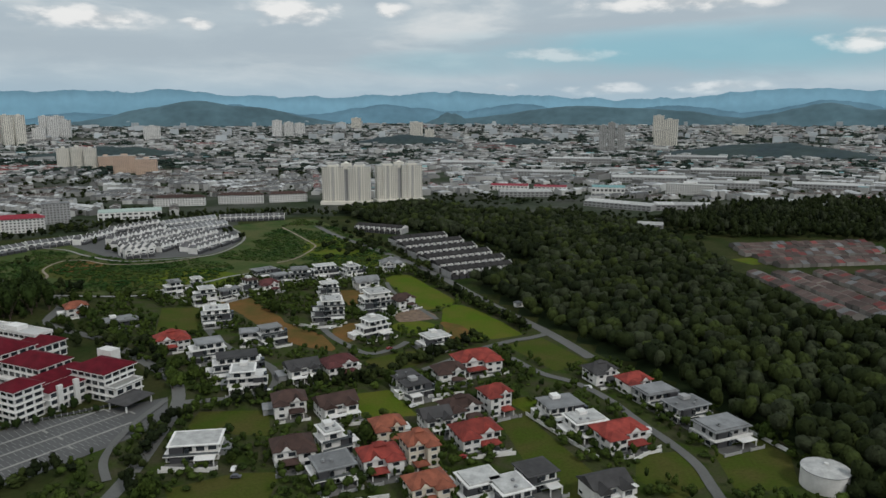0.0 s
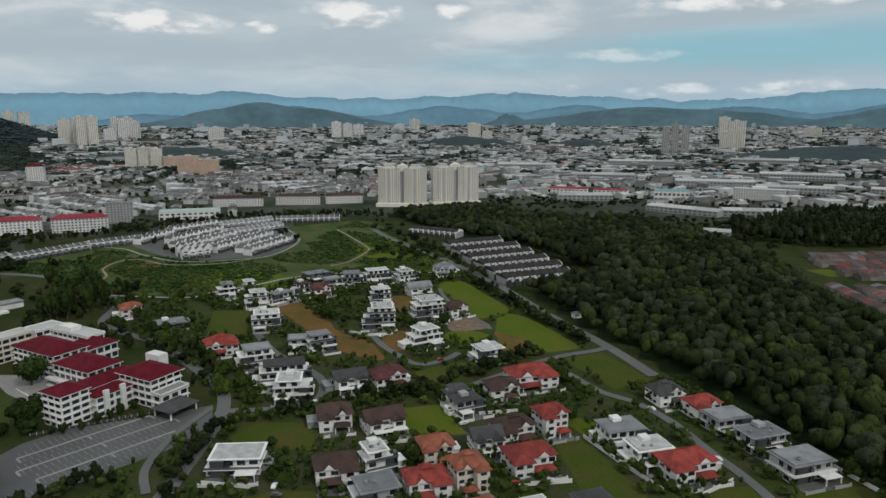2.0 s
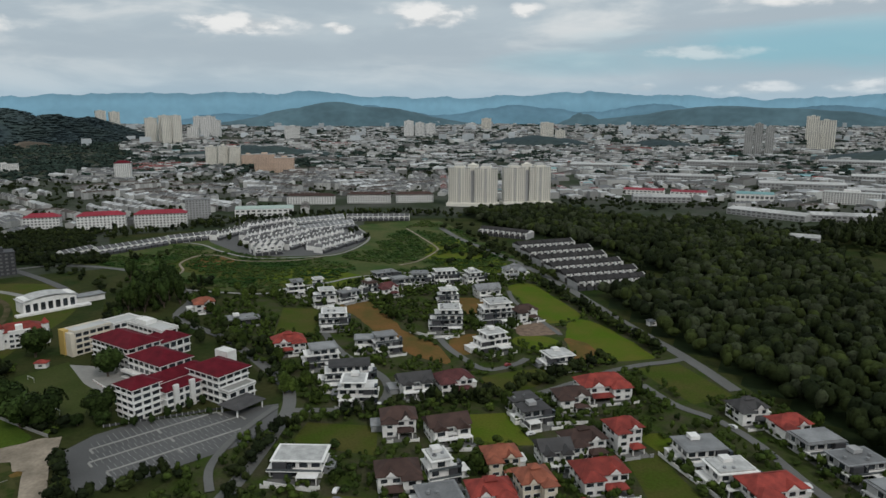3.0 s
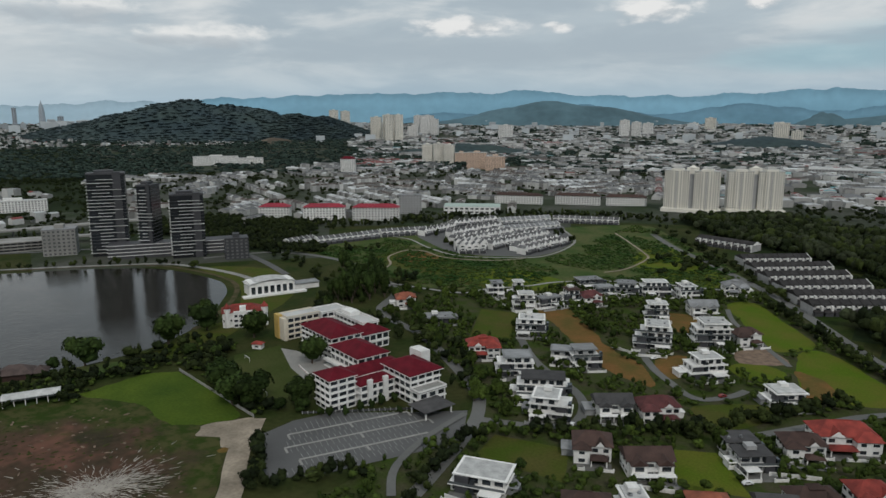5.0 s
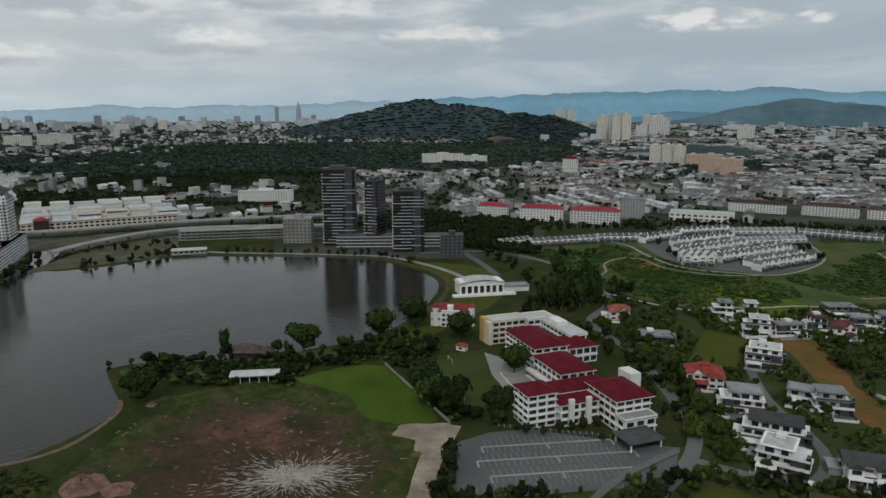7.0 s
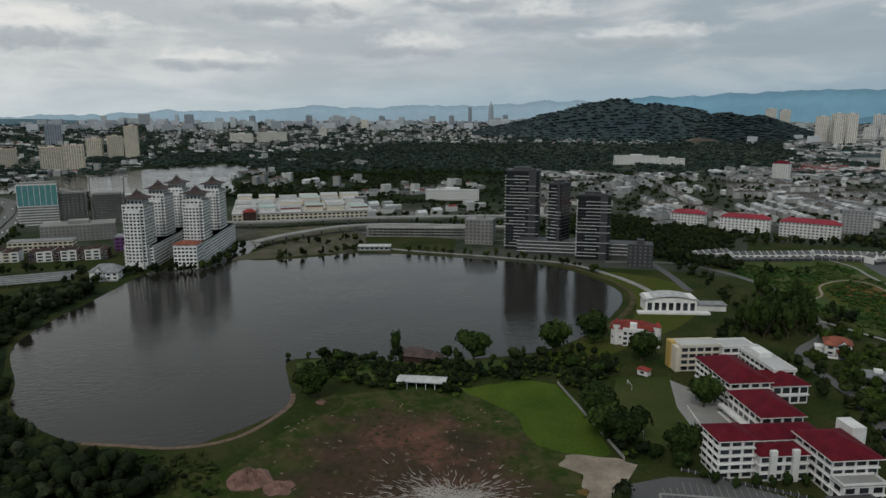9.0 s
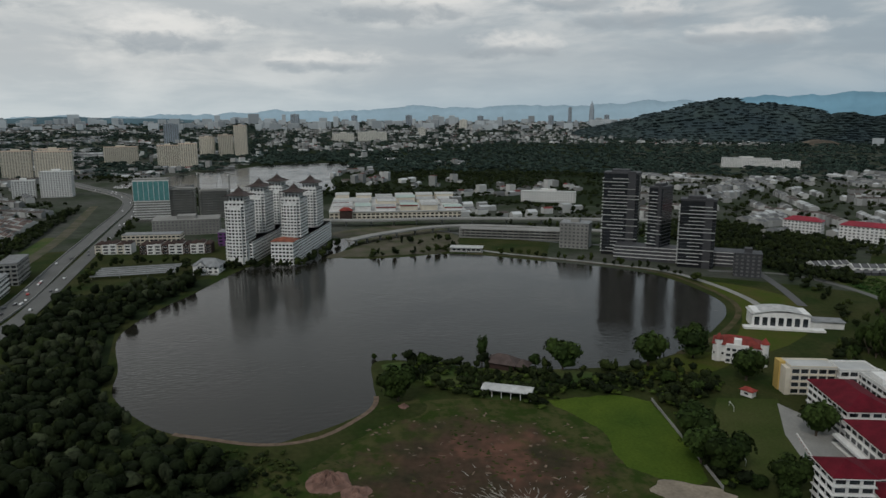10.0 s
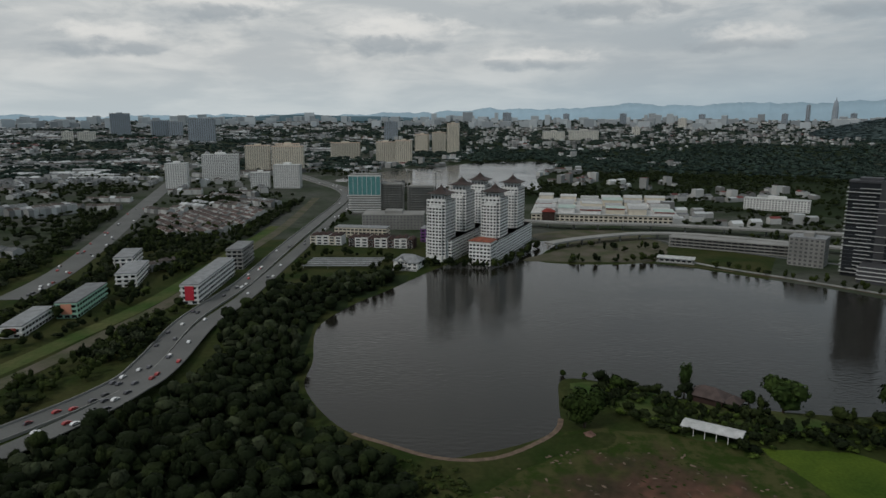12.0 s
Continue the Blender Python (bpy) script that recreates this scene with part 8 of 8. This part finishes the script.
def ranges():
    """Mountain backdrop, blue haze put into its colour, its skyline falling towards the city."""
    key_b = [-60, -32, -22, -15, -8, 3, 11, 16, 26, 34, 45, 60, 75, 85, 95, 110, 150]
    key_h = [165, 172, 212, 160, 162, 203, 172, 162, 203, 190, 170, 112, 90, 68, 44, 30, 30]
    for word, b0, b1, far, share, seed, material in (("mountain range on the horizon, coloured with blue haze", -60, 51.5, 4640, 1.0, 3, M["hazerange"]), ("nearer ridges before the mountains, coloured with blue haze", -60, 40, 4520, 0.66, 8, M["nearrange"]),
                                                     ("hills beyond the city, coloured with pale haze", 51.0, 150, 4640, 1.0, 3, M["palerange"])):
        n = 1400
        bs = np.linspace(b0, b1, n)
        ridge = np.array([noise.fractal((a * 0.22, 0, seed), 0.9, 2.1, 7) for a in bs])
        sharp = np.array([abs(noise.fractal((a * 0.35, 5, seed), 0.8, 2.2, 6)) for a in bs])
        hs = np.interp(bs, key_b, key_h) * share + 20 * ridge - 16 * sharp + 8
        if share < 1:
            hs -= 26 * (1 + np.sin(bs * 0.55)) + np.clip((bs - 20) * 5, 0, 100)
        rows = []
        a = np.radians(bs)
        for dist, f in ((far - 80, -0.3), (far, 0.5), (far + 80, 1.0), (far + 150, 0.2)):
            x, y = CX - dist * np.sin(a), CY + dist * np.cos(a)
            rows.append(np.stack([x, y, rise(x, y) + hs * f], -1))
        k = (np.arange(3)[:, None] * n + np.arange(n - 1)).ravel()
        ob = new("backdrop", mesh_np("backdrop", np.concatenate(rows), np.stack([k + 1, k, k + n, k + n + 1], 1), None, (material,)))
        for p in ob.data.polygons:
            p.use_smooth = True
        tagged(ob, label=word, kind="structure")


hazed_hill_woods()
# Both ridge colours are mixed towards haze: bluer near, paler beyond the city.
M["nearrange"] = mat("hazed_near_ridges", (0.125, 0.245, 0.325), 1.0, 0.2, 0.003, 0.02)
M["palerange"] = mat("hazed_pale_range", (0.34, 0.46, 0.54), 1.0, 0.1, 0.002, 0.02)
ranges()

# ---------------------------------------------------------------- woods and gardens
rng = np.random.default_rng(3)
FOREST_SHADES = (M["forest_deep"], M["forest_mid"], M["forest_mid"], M["forest_grey"], M["forest_olive"])
fx, fy = scatter(FOREST, 7.8, rng)
woods("forest", [(x, y, -0.5 + 3.0 * noise.noise((x * 0.02, y * 0.02, 0))) for x, y in zip(fx, fy)], FOREST_SHADES, "dense dark green forest canopy", 4.0, 7.4, 64, 0.62, 5, 10, 19, 3, True)
fx, fy = scatter([(215, 850), (300, 812), (380, 822), (450, 790), (620, 900), (680, 1080), (520, 1130), (390, 1060), (300, 1000), (230, 960)], 9.0, rng)
bx, by = scatter([(-640, 555), (-560, 548), (-500, 556), (-470, 580), (-540, 640), (-590, 700), (-660, 720), (-760, 690), (-800, 620), (-720, 560)], 7.0, rng)
woods("forest", [(x, y, -0.5) for x, y in zip(bx, by) if clear(x, y, 0)], FOREST_SHADES[:3], "dark trees behind the lakeside towers", 3.0, 6.0, 40, 0.8, 16, 6, 13, 3)
woods("forest", [(x, y, 6.0 * noise.noise((x * 0.01, y * 0.01, 4))) for x, y in zip(fx, fy) if clear(x, y, 2)], FOREST_SHADES[:4], "dark wooded rise behind the row houses", 4.0, 7.4, 40, 0.8, 15, 10, 22, 3)
wx, wy = scatter(WESTWOOD, 6.4, rng)
keep = [(x, y, -0.5) for x, y in zip(wx, wy)]
# Mostly deep leaves: cloud shade over this wood is put into its colour.
woods("lakeside_wood", keep, (M["forest_deep"], M["forest_deep"], M["forest_deep"], M["forest_mid"], M["forest_grey"]), "dense dark green wood beside the lake, darkened for cloud shade", 2.6, 7.0, 80, 0.70, 6, 4, 14, 3, True)


def garden_trees():
    r = random.Random(9)
    n = 0
    xs, ys = [p[0] for p in VILLAGE], [p[1] for p in VILLAGE]
    while n < 150:
        x, y = r.uniform(min(xs), max(xs)), r.uniform(min(ys), max(ys))
        if not inside(VILLAGE, x, y)[0] or not clear(x, y, -1.5) or not off_road(x, y, 1.5):
            continue
        if any(inside(p, x, y)[0] for p in LOTS) and r.random() < 0.97:
            continue
        if noise.noise((x * 0.03, y * 0.03, 2)) < -0.15:
            continue
        plant(r.choice((0, 0, 1, 1, 1, 3, 4, 4, 4)), x, y, r.uniform(0.65, 1.15), r.uniform(0, 360), "garden trees")
        n += 1


LOTS = [[(-138, 306), (-105, 310), (-96, 283), (-136, 284)], [(-100, 250), (-82, 252), (-80, 226), (-122, 226)], [(-67, 333), (-51, 339), (-33, 309), (-59, 302)],
        [(3, 306), (18, 314), (44, 257), (60, 225), (30, 215), (20, 250)], [(10, 415), (34, 431), (58, 388), (37, 372)], [(95, 280), (116, 301), (126, 279), (120, 256), (94, 246)],
        [(62, 276), (82, 281), (84, 253), (58, 256)], [(-212, 503), (-189, 512), (-137, 452), (-88, 399), (-108, 396), (-185, 466)], [(-92, 586), (-72, 604), (-49, 564), (-24, 515), (-40, 491), (-52, 496), (-68, 533)],
        [(-35, 495), (-19, 506), (7, 470), (22, 443), (18, 432), (-7, 422), (-29, 425)], [(-68, 482), (-50, 494), (-34, 456), (-40, 434), (-67, 450)], [(-106, 438), (-89, 457), (-81, 421), (-92, 411)],
        [(-72, 383), (-41, 404), (-35, 384), (-49, 363), (-62, 361)], [(-126, 534), (-113, 547), (-84, 539), (-97, 501), (-112, 502)],
        [(-240, 482), (-214, 486), (-186, 428), (-215, 420)], [(-224, 253), (-215, 284), (-163, 322), (-154, 303), (-197, 225)]]
garden_trees()
gx, gy = scatter(VILLAGE + [], 4.4, rng, 0.5)
hedge = [(x, y, -0.3) for x, y in zip(gx, gy) if clear(x, y, -3.2) and off_road(x, y, -0.6) and not any(inside(p, x, y)[0] for p in LOTS) and noise.noise((x * 0.045, y * 0.045, 5)) > -0.17]
woods("garden_bushes", hedge, M["leaf"], "dense garden bushes and hedges between the villas", 1.1, 3.4, 58, 0.70, 33, 1.6, 7.0, 3)


def wet(x, y):
    i, j = int((x + 2100) // 10), int((y + 200) // 10)
    return 0 <= i < 270 and 0 <= j < 150 and bool(WATER[j, i])


WATER = inside(LAKE, hx0.ravel(), hy0.ravel()).reshape(hx0.shape)


def belt(line, gap, kinds, width, smin, smax, seed, group, joined=False):
    """Trees along a line, unevenly spaced."""
    r = random.Random(seed)
    pts = smooth(line, False, 8)
    acc = 0.0
    for (ax, ay), (bx, by) in zip(pts, pts[1:]):
        acc += math.hypot(bx - ax, by - ay)
        while acc > gap:
            acc -= gap * r.uniform(0.7, 1.3)
            x, y = ax + r.uniform(-width, width), ay + r.uniform(-width, width)
            if clear(x, y, -2) and not wet(x, y):
                if joined:
                    FAR_BELT.append((x, y, -0.4))
                else:
                    plant(r.choice(kinds), x, y, r.uniform(smin, smax), r.uniform(0, 360), group)


FAR_BELT = []
for i in range(16):
    plant(6 if i % 3 else 3, -352 + (i % 4) * 9 + (i * 5) % 7, 446 + (i // 4) * 11 + (i * 3) % 6, 1.25 + 0.3 * ((i * 7) % 5) / 5, i * 47, "feathery trees by the hall")
for kind, x, y, size in ((5, -359, 165, 1.6), (5, -366, 311, 1.1), (5, -374, 262, 1.0), (5, -276, 277, 1.0), (5, -252, 272, 0.95), (5, -331, 348, 1.0), (5, -369, 343, 1.1), (6, -397, 223, 1.0), (2, -402, 190, 0.9),
                         (3, -408, 184, 0.8), (2, -384, 250, 0.9), (2, -286, 282, 0.9), (5, -262, 268, 0.9), (2, -240, 352, 1.0), (5, -268, 332, 0.9), (3, -346, 318, 1.0), (4, -421, 166, 0.9), (4, -419, 177, 0.8),
                         (2, -300, 290, 1.0), (3, -372, 205, 0.9), (2, -338, 305, 1.0), (2, -324, 312, 0.9), (5, -233, 286, 0.8), (2, -228, 280, 0.9), (2, -238, 276, 0.8),
                         (7, -388, -22, 0.75), (7, -354, -18, 0.95), (7, -396, -8, 0.9), (7, -372, -8, 1.05), (7, -336, -2, 0.9), (7, -428, 22, 0.85), (7, -414, -18, 0.7)):
    plant(kind, x, y, size, (x * 13 + y * 7) % 360, "lakeside trees")
for lx, ly, size in ((17, -8, 0.8), (17, 0, 0.95), (17.5, 6, 0.8), (17, 12, 1.0), (18, 19, 0.85), (-22, 12, 0.9), (31, 13, 0.7), (13, -14, 0.9), (10, -17, 0.8)):
    plant(3, -220 + 0.94 * lx + 0.342 * ly, 300 - 0.342 * lx + 0.94 * ly, size, lx * 31, "school trees")
belt([(-410, 184), (-396, 206), (-386, 232), (-376, 258), (-364, 284), (-356, 306), (-346, 330)], 4.5, (2, 0, 1, 3, 2), 4, 0.5, 0.8, 71, "lakeside trees", True)
belt([(-322, 290), (-300, 290), (-276, 276), (-250, 268)], 5.0, (2, 5, 3), 3, 0.7, 1.0, 72, "lakeside trees", True)
roadside = []
for outline in ([(-500, -203), (-585, -199), (-663, -200), (-786, -246), (-786, -231), (-663, -186), (-597, -165), (-564, -182), (-492, -186)], [(-450, -118), (-484, -102), (-526, -86), (-508, -77), (-450, -69), (-440, -84)],
                [(-662, -286), (-765, -311), (-907, -345), (-1078, -372), (-1003, -345), (-830, -300), (-677, -265), (-585, -250)], [(-1121, -293), (-1273, -269), (-1219, -227), (-1101, -206), (-1064, -259)],
                [(-728, -179), (-825, -170), (-808, -146), (-747, -126), (-663, -143)], [(-910, -138), (-1124, -131), (-1170, -114), (-1042, -116), (-832, -116)]):
    ox, oy = scatter(outline, 6.0, rng, 0.5)
    roadside += [(x, y, -0.4) for x, y in zip(ox, oy) if clear(x, y, -3)]
woods("roadside_wood", roadside, (M["forest_deep"], M["forest_mid"], M["forest_grey"]), "dark green trees along the highways and railway", 2.6, 5.6, 60, 1.2, 47, 4, 10, 3)
hx, hy = scatter([(-412, 180), (-400, 200), (-386, 226), (-372, 262), (-345, 262), (-330, 230), (-345, 212), (-366, 186), (-385, 176)], 3.8, rng, 0.5)
low_a = [(x, y, -0.3) for x, y in zip(hx, hy) if clear(x, y, -2) and noise.noise((x * 0.06, y * 0.06, 1)) > -0.3]
hx, hy = scatter([(-360, 262), (-352, 300), (-340, 336), (-322, 330), (-312, 296), (-326, 286), (-340, 262)], 4.2, rng, 0.5)
low_a += [(x, y, -0.3) for x, y in zip(hx, hy) if clear(x, y, -1) and noise.noise((x * 0.05, y * 0.05, 2)) > -0.45]
hx, hy = scatter([(-326, 288), (-300, 284), (-262, 272), (-240, 262), (-238, 272), (-262, 284), (-300, 298)], 4.5, rng, 0.5)
low_a += [(x, y, -0.3) for x, y in zip(hx, hy) if clear(x, y, -1)]
woods("shrubbery", low_a[::2], (M["forest_deep"], M["forest_mid"]), "dense dark shrubs on the lakeside headland", 1.8, 4.4, 90, 0.95, 41, 2.5, 8.0, 4)
woods("shrubbery", low_a[1::2], M["leaf"], "green shrubs on the lakeside headland", 1.4, 3.0, 70, 0.85, 43, 1.6, 4.0, 3)
hx, hy = scatter([(-322, 92), (-318, 108), (-306, 112), (-286, 108), (-272, 98), (-250, 96), (-225, 95), (-225, 40), (-300, 60), (-345, 62)], 3.4, rng, 0.5)
low_b = [(x, y, -0.3) for x, y in zip(hx, hy) if not inside(LAKE, x, y)[0] and noise.noise((x * 0.05, y * 0.05, 3)) > -0.2]
woods("shrubbery", low_b, (M["forest_deep"], M["forest_mid"], M["forest_olive"]), "rank scrub between the wood and the earth field", 1.0, 2.8, 40, 0.8, 42, 1.0, 3.4, 3)
belt([(-330, 430), (-350, 460), (-345, 500), (-375, 520), (-420, 540)], 4.5, (6, 3, 6, 2), 10, 0.9, 1.3, 4, "trees by the hall")
belt([(-690, 345), (-650, 388), (-612, 424), (-570, 458), (-520, 466)], 9, (4, 1), 1.5, 0.7, 0.9, 6, "promenade trees", True)
belt([(-150, 330), (-180, 368), (-225, 402), (-265, 430), (-300, 470), (-310, 520)], 4.0, (0, 1, 3, 4), 12, 0.7, 1.1, 7, "lane trees")
belt([(-166, 250), (-182, 234), (-193, 216), (-205, 230), (-222, 248)], 3.0, (4, 1, 4), 1.2, 0.6, 1.0, 8, "car park hedge", True)
belt([(-350, -108), (-400, -98), (-450, -92), (-520, -94), (-560, -88)], 3.6, (4,), 7, 1, 1, 51, "highway trees", True)
belt([(-380, -120), (-430, -106), (-490, -100), (-540, -98)], 4.0, (4,), 4, 1, 1, 52, "highway trees", True)
belt([(-480, -185), (-560, -178), (-640, -190), (-760, -220), (-900, -260)], 5, (4,), 12, 1, 1, 53, "highway trees", True)
belt([(-430, -170), (-500, -140), (-600, -128), (-720, -124), (-900, -122)], 6, (4,), 4, 1, 1, 54, "railway trees", True)
belt([(-640, -30), (-720, -30), (-800, -36), (-960, -30), (-1150, -30)], 7, (4,), 6, 1, 1, 55, "highway trees", True)
belt([(-640, 50), (-668, 60), (-690, 84), (-700, 100)], 4, (4,), 4, 1, 1, 56, "hotel shore trees", True)
belt([(-640, 40), (-690, 40), (-730, 50), (-740, 0), (-720, -25)], 4, (4,), 5, 1, 1, 57, "nursery trees", True)
belt([(-690, 130), (-700, 150), (-740, 178), (-775, 195)], 5, (4,), 3, 1, 1, 58, "hotel shore trees", True)
belt([(-715, 215), (-712, 260), (-716, 300), (-745, 320)], 5, (4,), 5, 1, 1, 59, "spit trees", True)
belt([(-800, 235), (-770, 280), (-775, 330)], 6, (4,), 12, 1, 1, 60, "spit trees", True)
belt([(-860, 430), (-820, 480), (-760, 540), (-690, 580), (-620, 600), (-560, 580)], 4, (4,), 22, 1, 1, 61, "trees behind the towers", True)
belt([(-520, 545), (-480, 540), (-440, 520), (-410, 500), (-390, 475)], 6, (4,), 8, 1, 1, 62, "hall trees", True)
belt([(-340, 440), (-350, 470), (-340, 520), (-380, 540)], 3.2, (4,), 12, 1, 1, 63, "hall trees", True)
belt([(-185, 345), (-215, 380), (-255, 412), (-285, 430)], 2.6, (4,), 14, 1, 1, 64, "lane trees", True)
belt([(-300, 400), (-330, 420), (-360, 440)], 3, (4,), 8, 1, 1, 65, "lane trees", True)
belt([(-135, 300), (-146, 285), (-140, 255), (-130, 225)], 3.6, (4, 1, 0), 3, 0.6, 1.0, 9, "lane trees", True)
belt([(-125, 316), (-100, 330), (-79, 344), (-65, 348), (-50, 367), (-33, 389), (-17, 411), (-4, 424)], 2.4, (4,), 2.2, 1, 1, 66, "estate hedge", True)
belt([(-52, 612), (-76, 660), (-104, 715), (-142, 780), (-180, 830)], 7.0, (4,), 2, 1, 1, 67, "terrace trees", True)
belt([(30, 590), (20, 640), (10, 690), (-40, 740), (-90, 800)], 4.0, (4,), 4, 1, 1, 68, "terrace trees", True)
belt([(24, 446), (8, 476), (-14, 512), (-44, 566), (-70, 608)], 3.0, (4, 4, 1), 2.0, 0.6, 0.9, 11, "hedge trees", True)
belt([(-440, 620), (-480, 600), (-520, 580), (-560, 600), (-590, 660), (-560, 720), (-520, 780), (-450, 850)], 5, (2, 3, 5, 0), 14, 0.9, 1.3, 12, "trees behind the terraces", True)
belt([(-640, 690), (-590, 735), (-545, 790), (-500, 860), (-430, 925), (-330, 972), (-230, 985)], 1.6, (2, 3, 5), 26, 0.9, 1.3, 13, "trees behind the terraces", True)
bx, by = scatter([(-560, 600), (-420, 560), (-330, 520), (-270, 530), (-190, 620), (-80, 640), (-120, 740), (-190, 850), (-260, 930), (-268, 760), (-300, 660), (-345, 648), (-400, 668), (-470, 710)], 4.6, rng, 0.5)
sel = [(x, y, -0.4) for x, y in zip(bx, by) if clear(x, y, 1) and off_road(x, y, 0.5) and noise.noise((x * 0.016, y * 0.024, 7)) > -0.26]
woods("bushes", sel, M["scrubleaf"], "rank green scrub on the open ground", 1.6, 4.4, 34, 1.2, 31, 0.8, 3.0, 2)
for line, gap in (([(-303, 690), (-306, 760), (-316, 820)], 6), ([(-328, 690), (-330, 760), (-338, 830)], 6), ([(-354, 700), (-360, 780), (-366, 830)], 6), ([(-390, 700), (-394, 760), (-398, 830)], 5),
                  ([(-430, 720), (-428, 760), (-430, 800), (-420, 840)], 3), ([(-400, 690), (-370, 676), (-345, 664)], 4), ([(-285, 690), (-280, 740), (-288, 790)], 5)):
    belt(line, gap, (4,), 2.5, 1, 1, int(gap * 100 - line[0][0]), "terrace trees", True)
for x, y in smooth([(-704, 84), (-693, 103), (-690, 126), (-688, 147), (-712, 166), (-750, 186), (-790, 204)], False, 9):
    FAR_BELT.append((x + (x * 7 % 3) - 1.5, y + (y * 5 % 4) - 2, -0.4))
ox, oy = scatter([(-440, -192), (-560, -128), (-760, -124), (-920, -124), (-920, -250), (-760, -222), (-620, -195), (-480, -205)], 7.5, rng, 0.5)
FAR_BELT += [(x, y, -0.4) for x, y in zip(ox, oy) if clear(x, y, -3) and noise.noise((x * 0.02, y * 0.02, 8)) > -0.1]
woods("tree_belt", FAR_BELT, (M["forest_deep"], M["forest_mid"], M["forest_olive"]), "uneven belts of dark green trees and hedges", 2.0, 5.2, 60, 0.75, 35, 3.5, 11, 4)


def skyline():
    """Many pale towers of the distant city."""
    r = np.random.default_rng(8)
    rows = []
    for _ in range(260):
        b = radians(r.uniform(56, 124))
        d = r.uniform(3700, 4480)
        x, y = CX - d * math.sin(b), CY + d * math.cos(b)
        h = r.uniform(18, 46) * (1.5 if r.random() < 0.15 else 1)
        rows.append((x, y, float(rise(x, y)), r.uniform(18, 60), 20, h, b + r.uniform(-0.3, 0.3), 0.6))
    for _ in range(120):
        b = radians(r.uniform(-30, 45))
        d = r.uniform(3000, 4300)
        x, y = CX - d * math.sin(b), CY + d * math.cos(b)
        rows.append((x, y, float(rise(x, y)), r.uniform(18, 50), 18, r.uniform(14, 34), b, 0.6))
    pitched("skyline_towers", rows, "skywall", "paleroof", "pale distant city towers, haze in their wall colour", "buildings")


# Skyline walls are given the pale blue of haze as their own colour.
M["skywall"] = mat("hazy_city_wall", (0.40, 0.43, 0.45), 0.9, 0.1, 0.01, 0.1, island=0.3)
skyline()
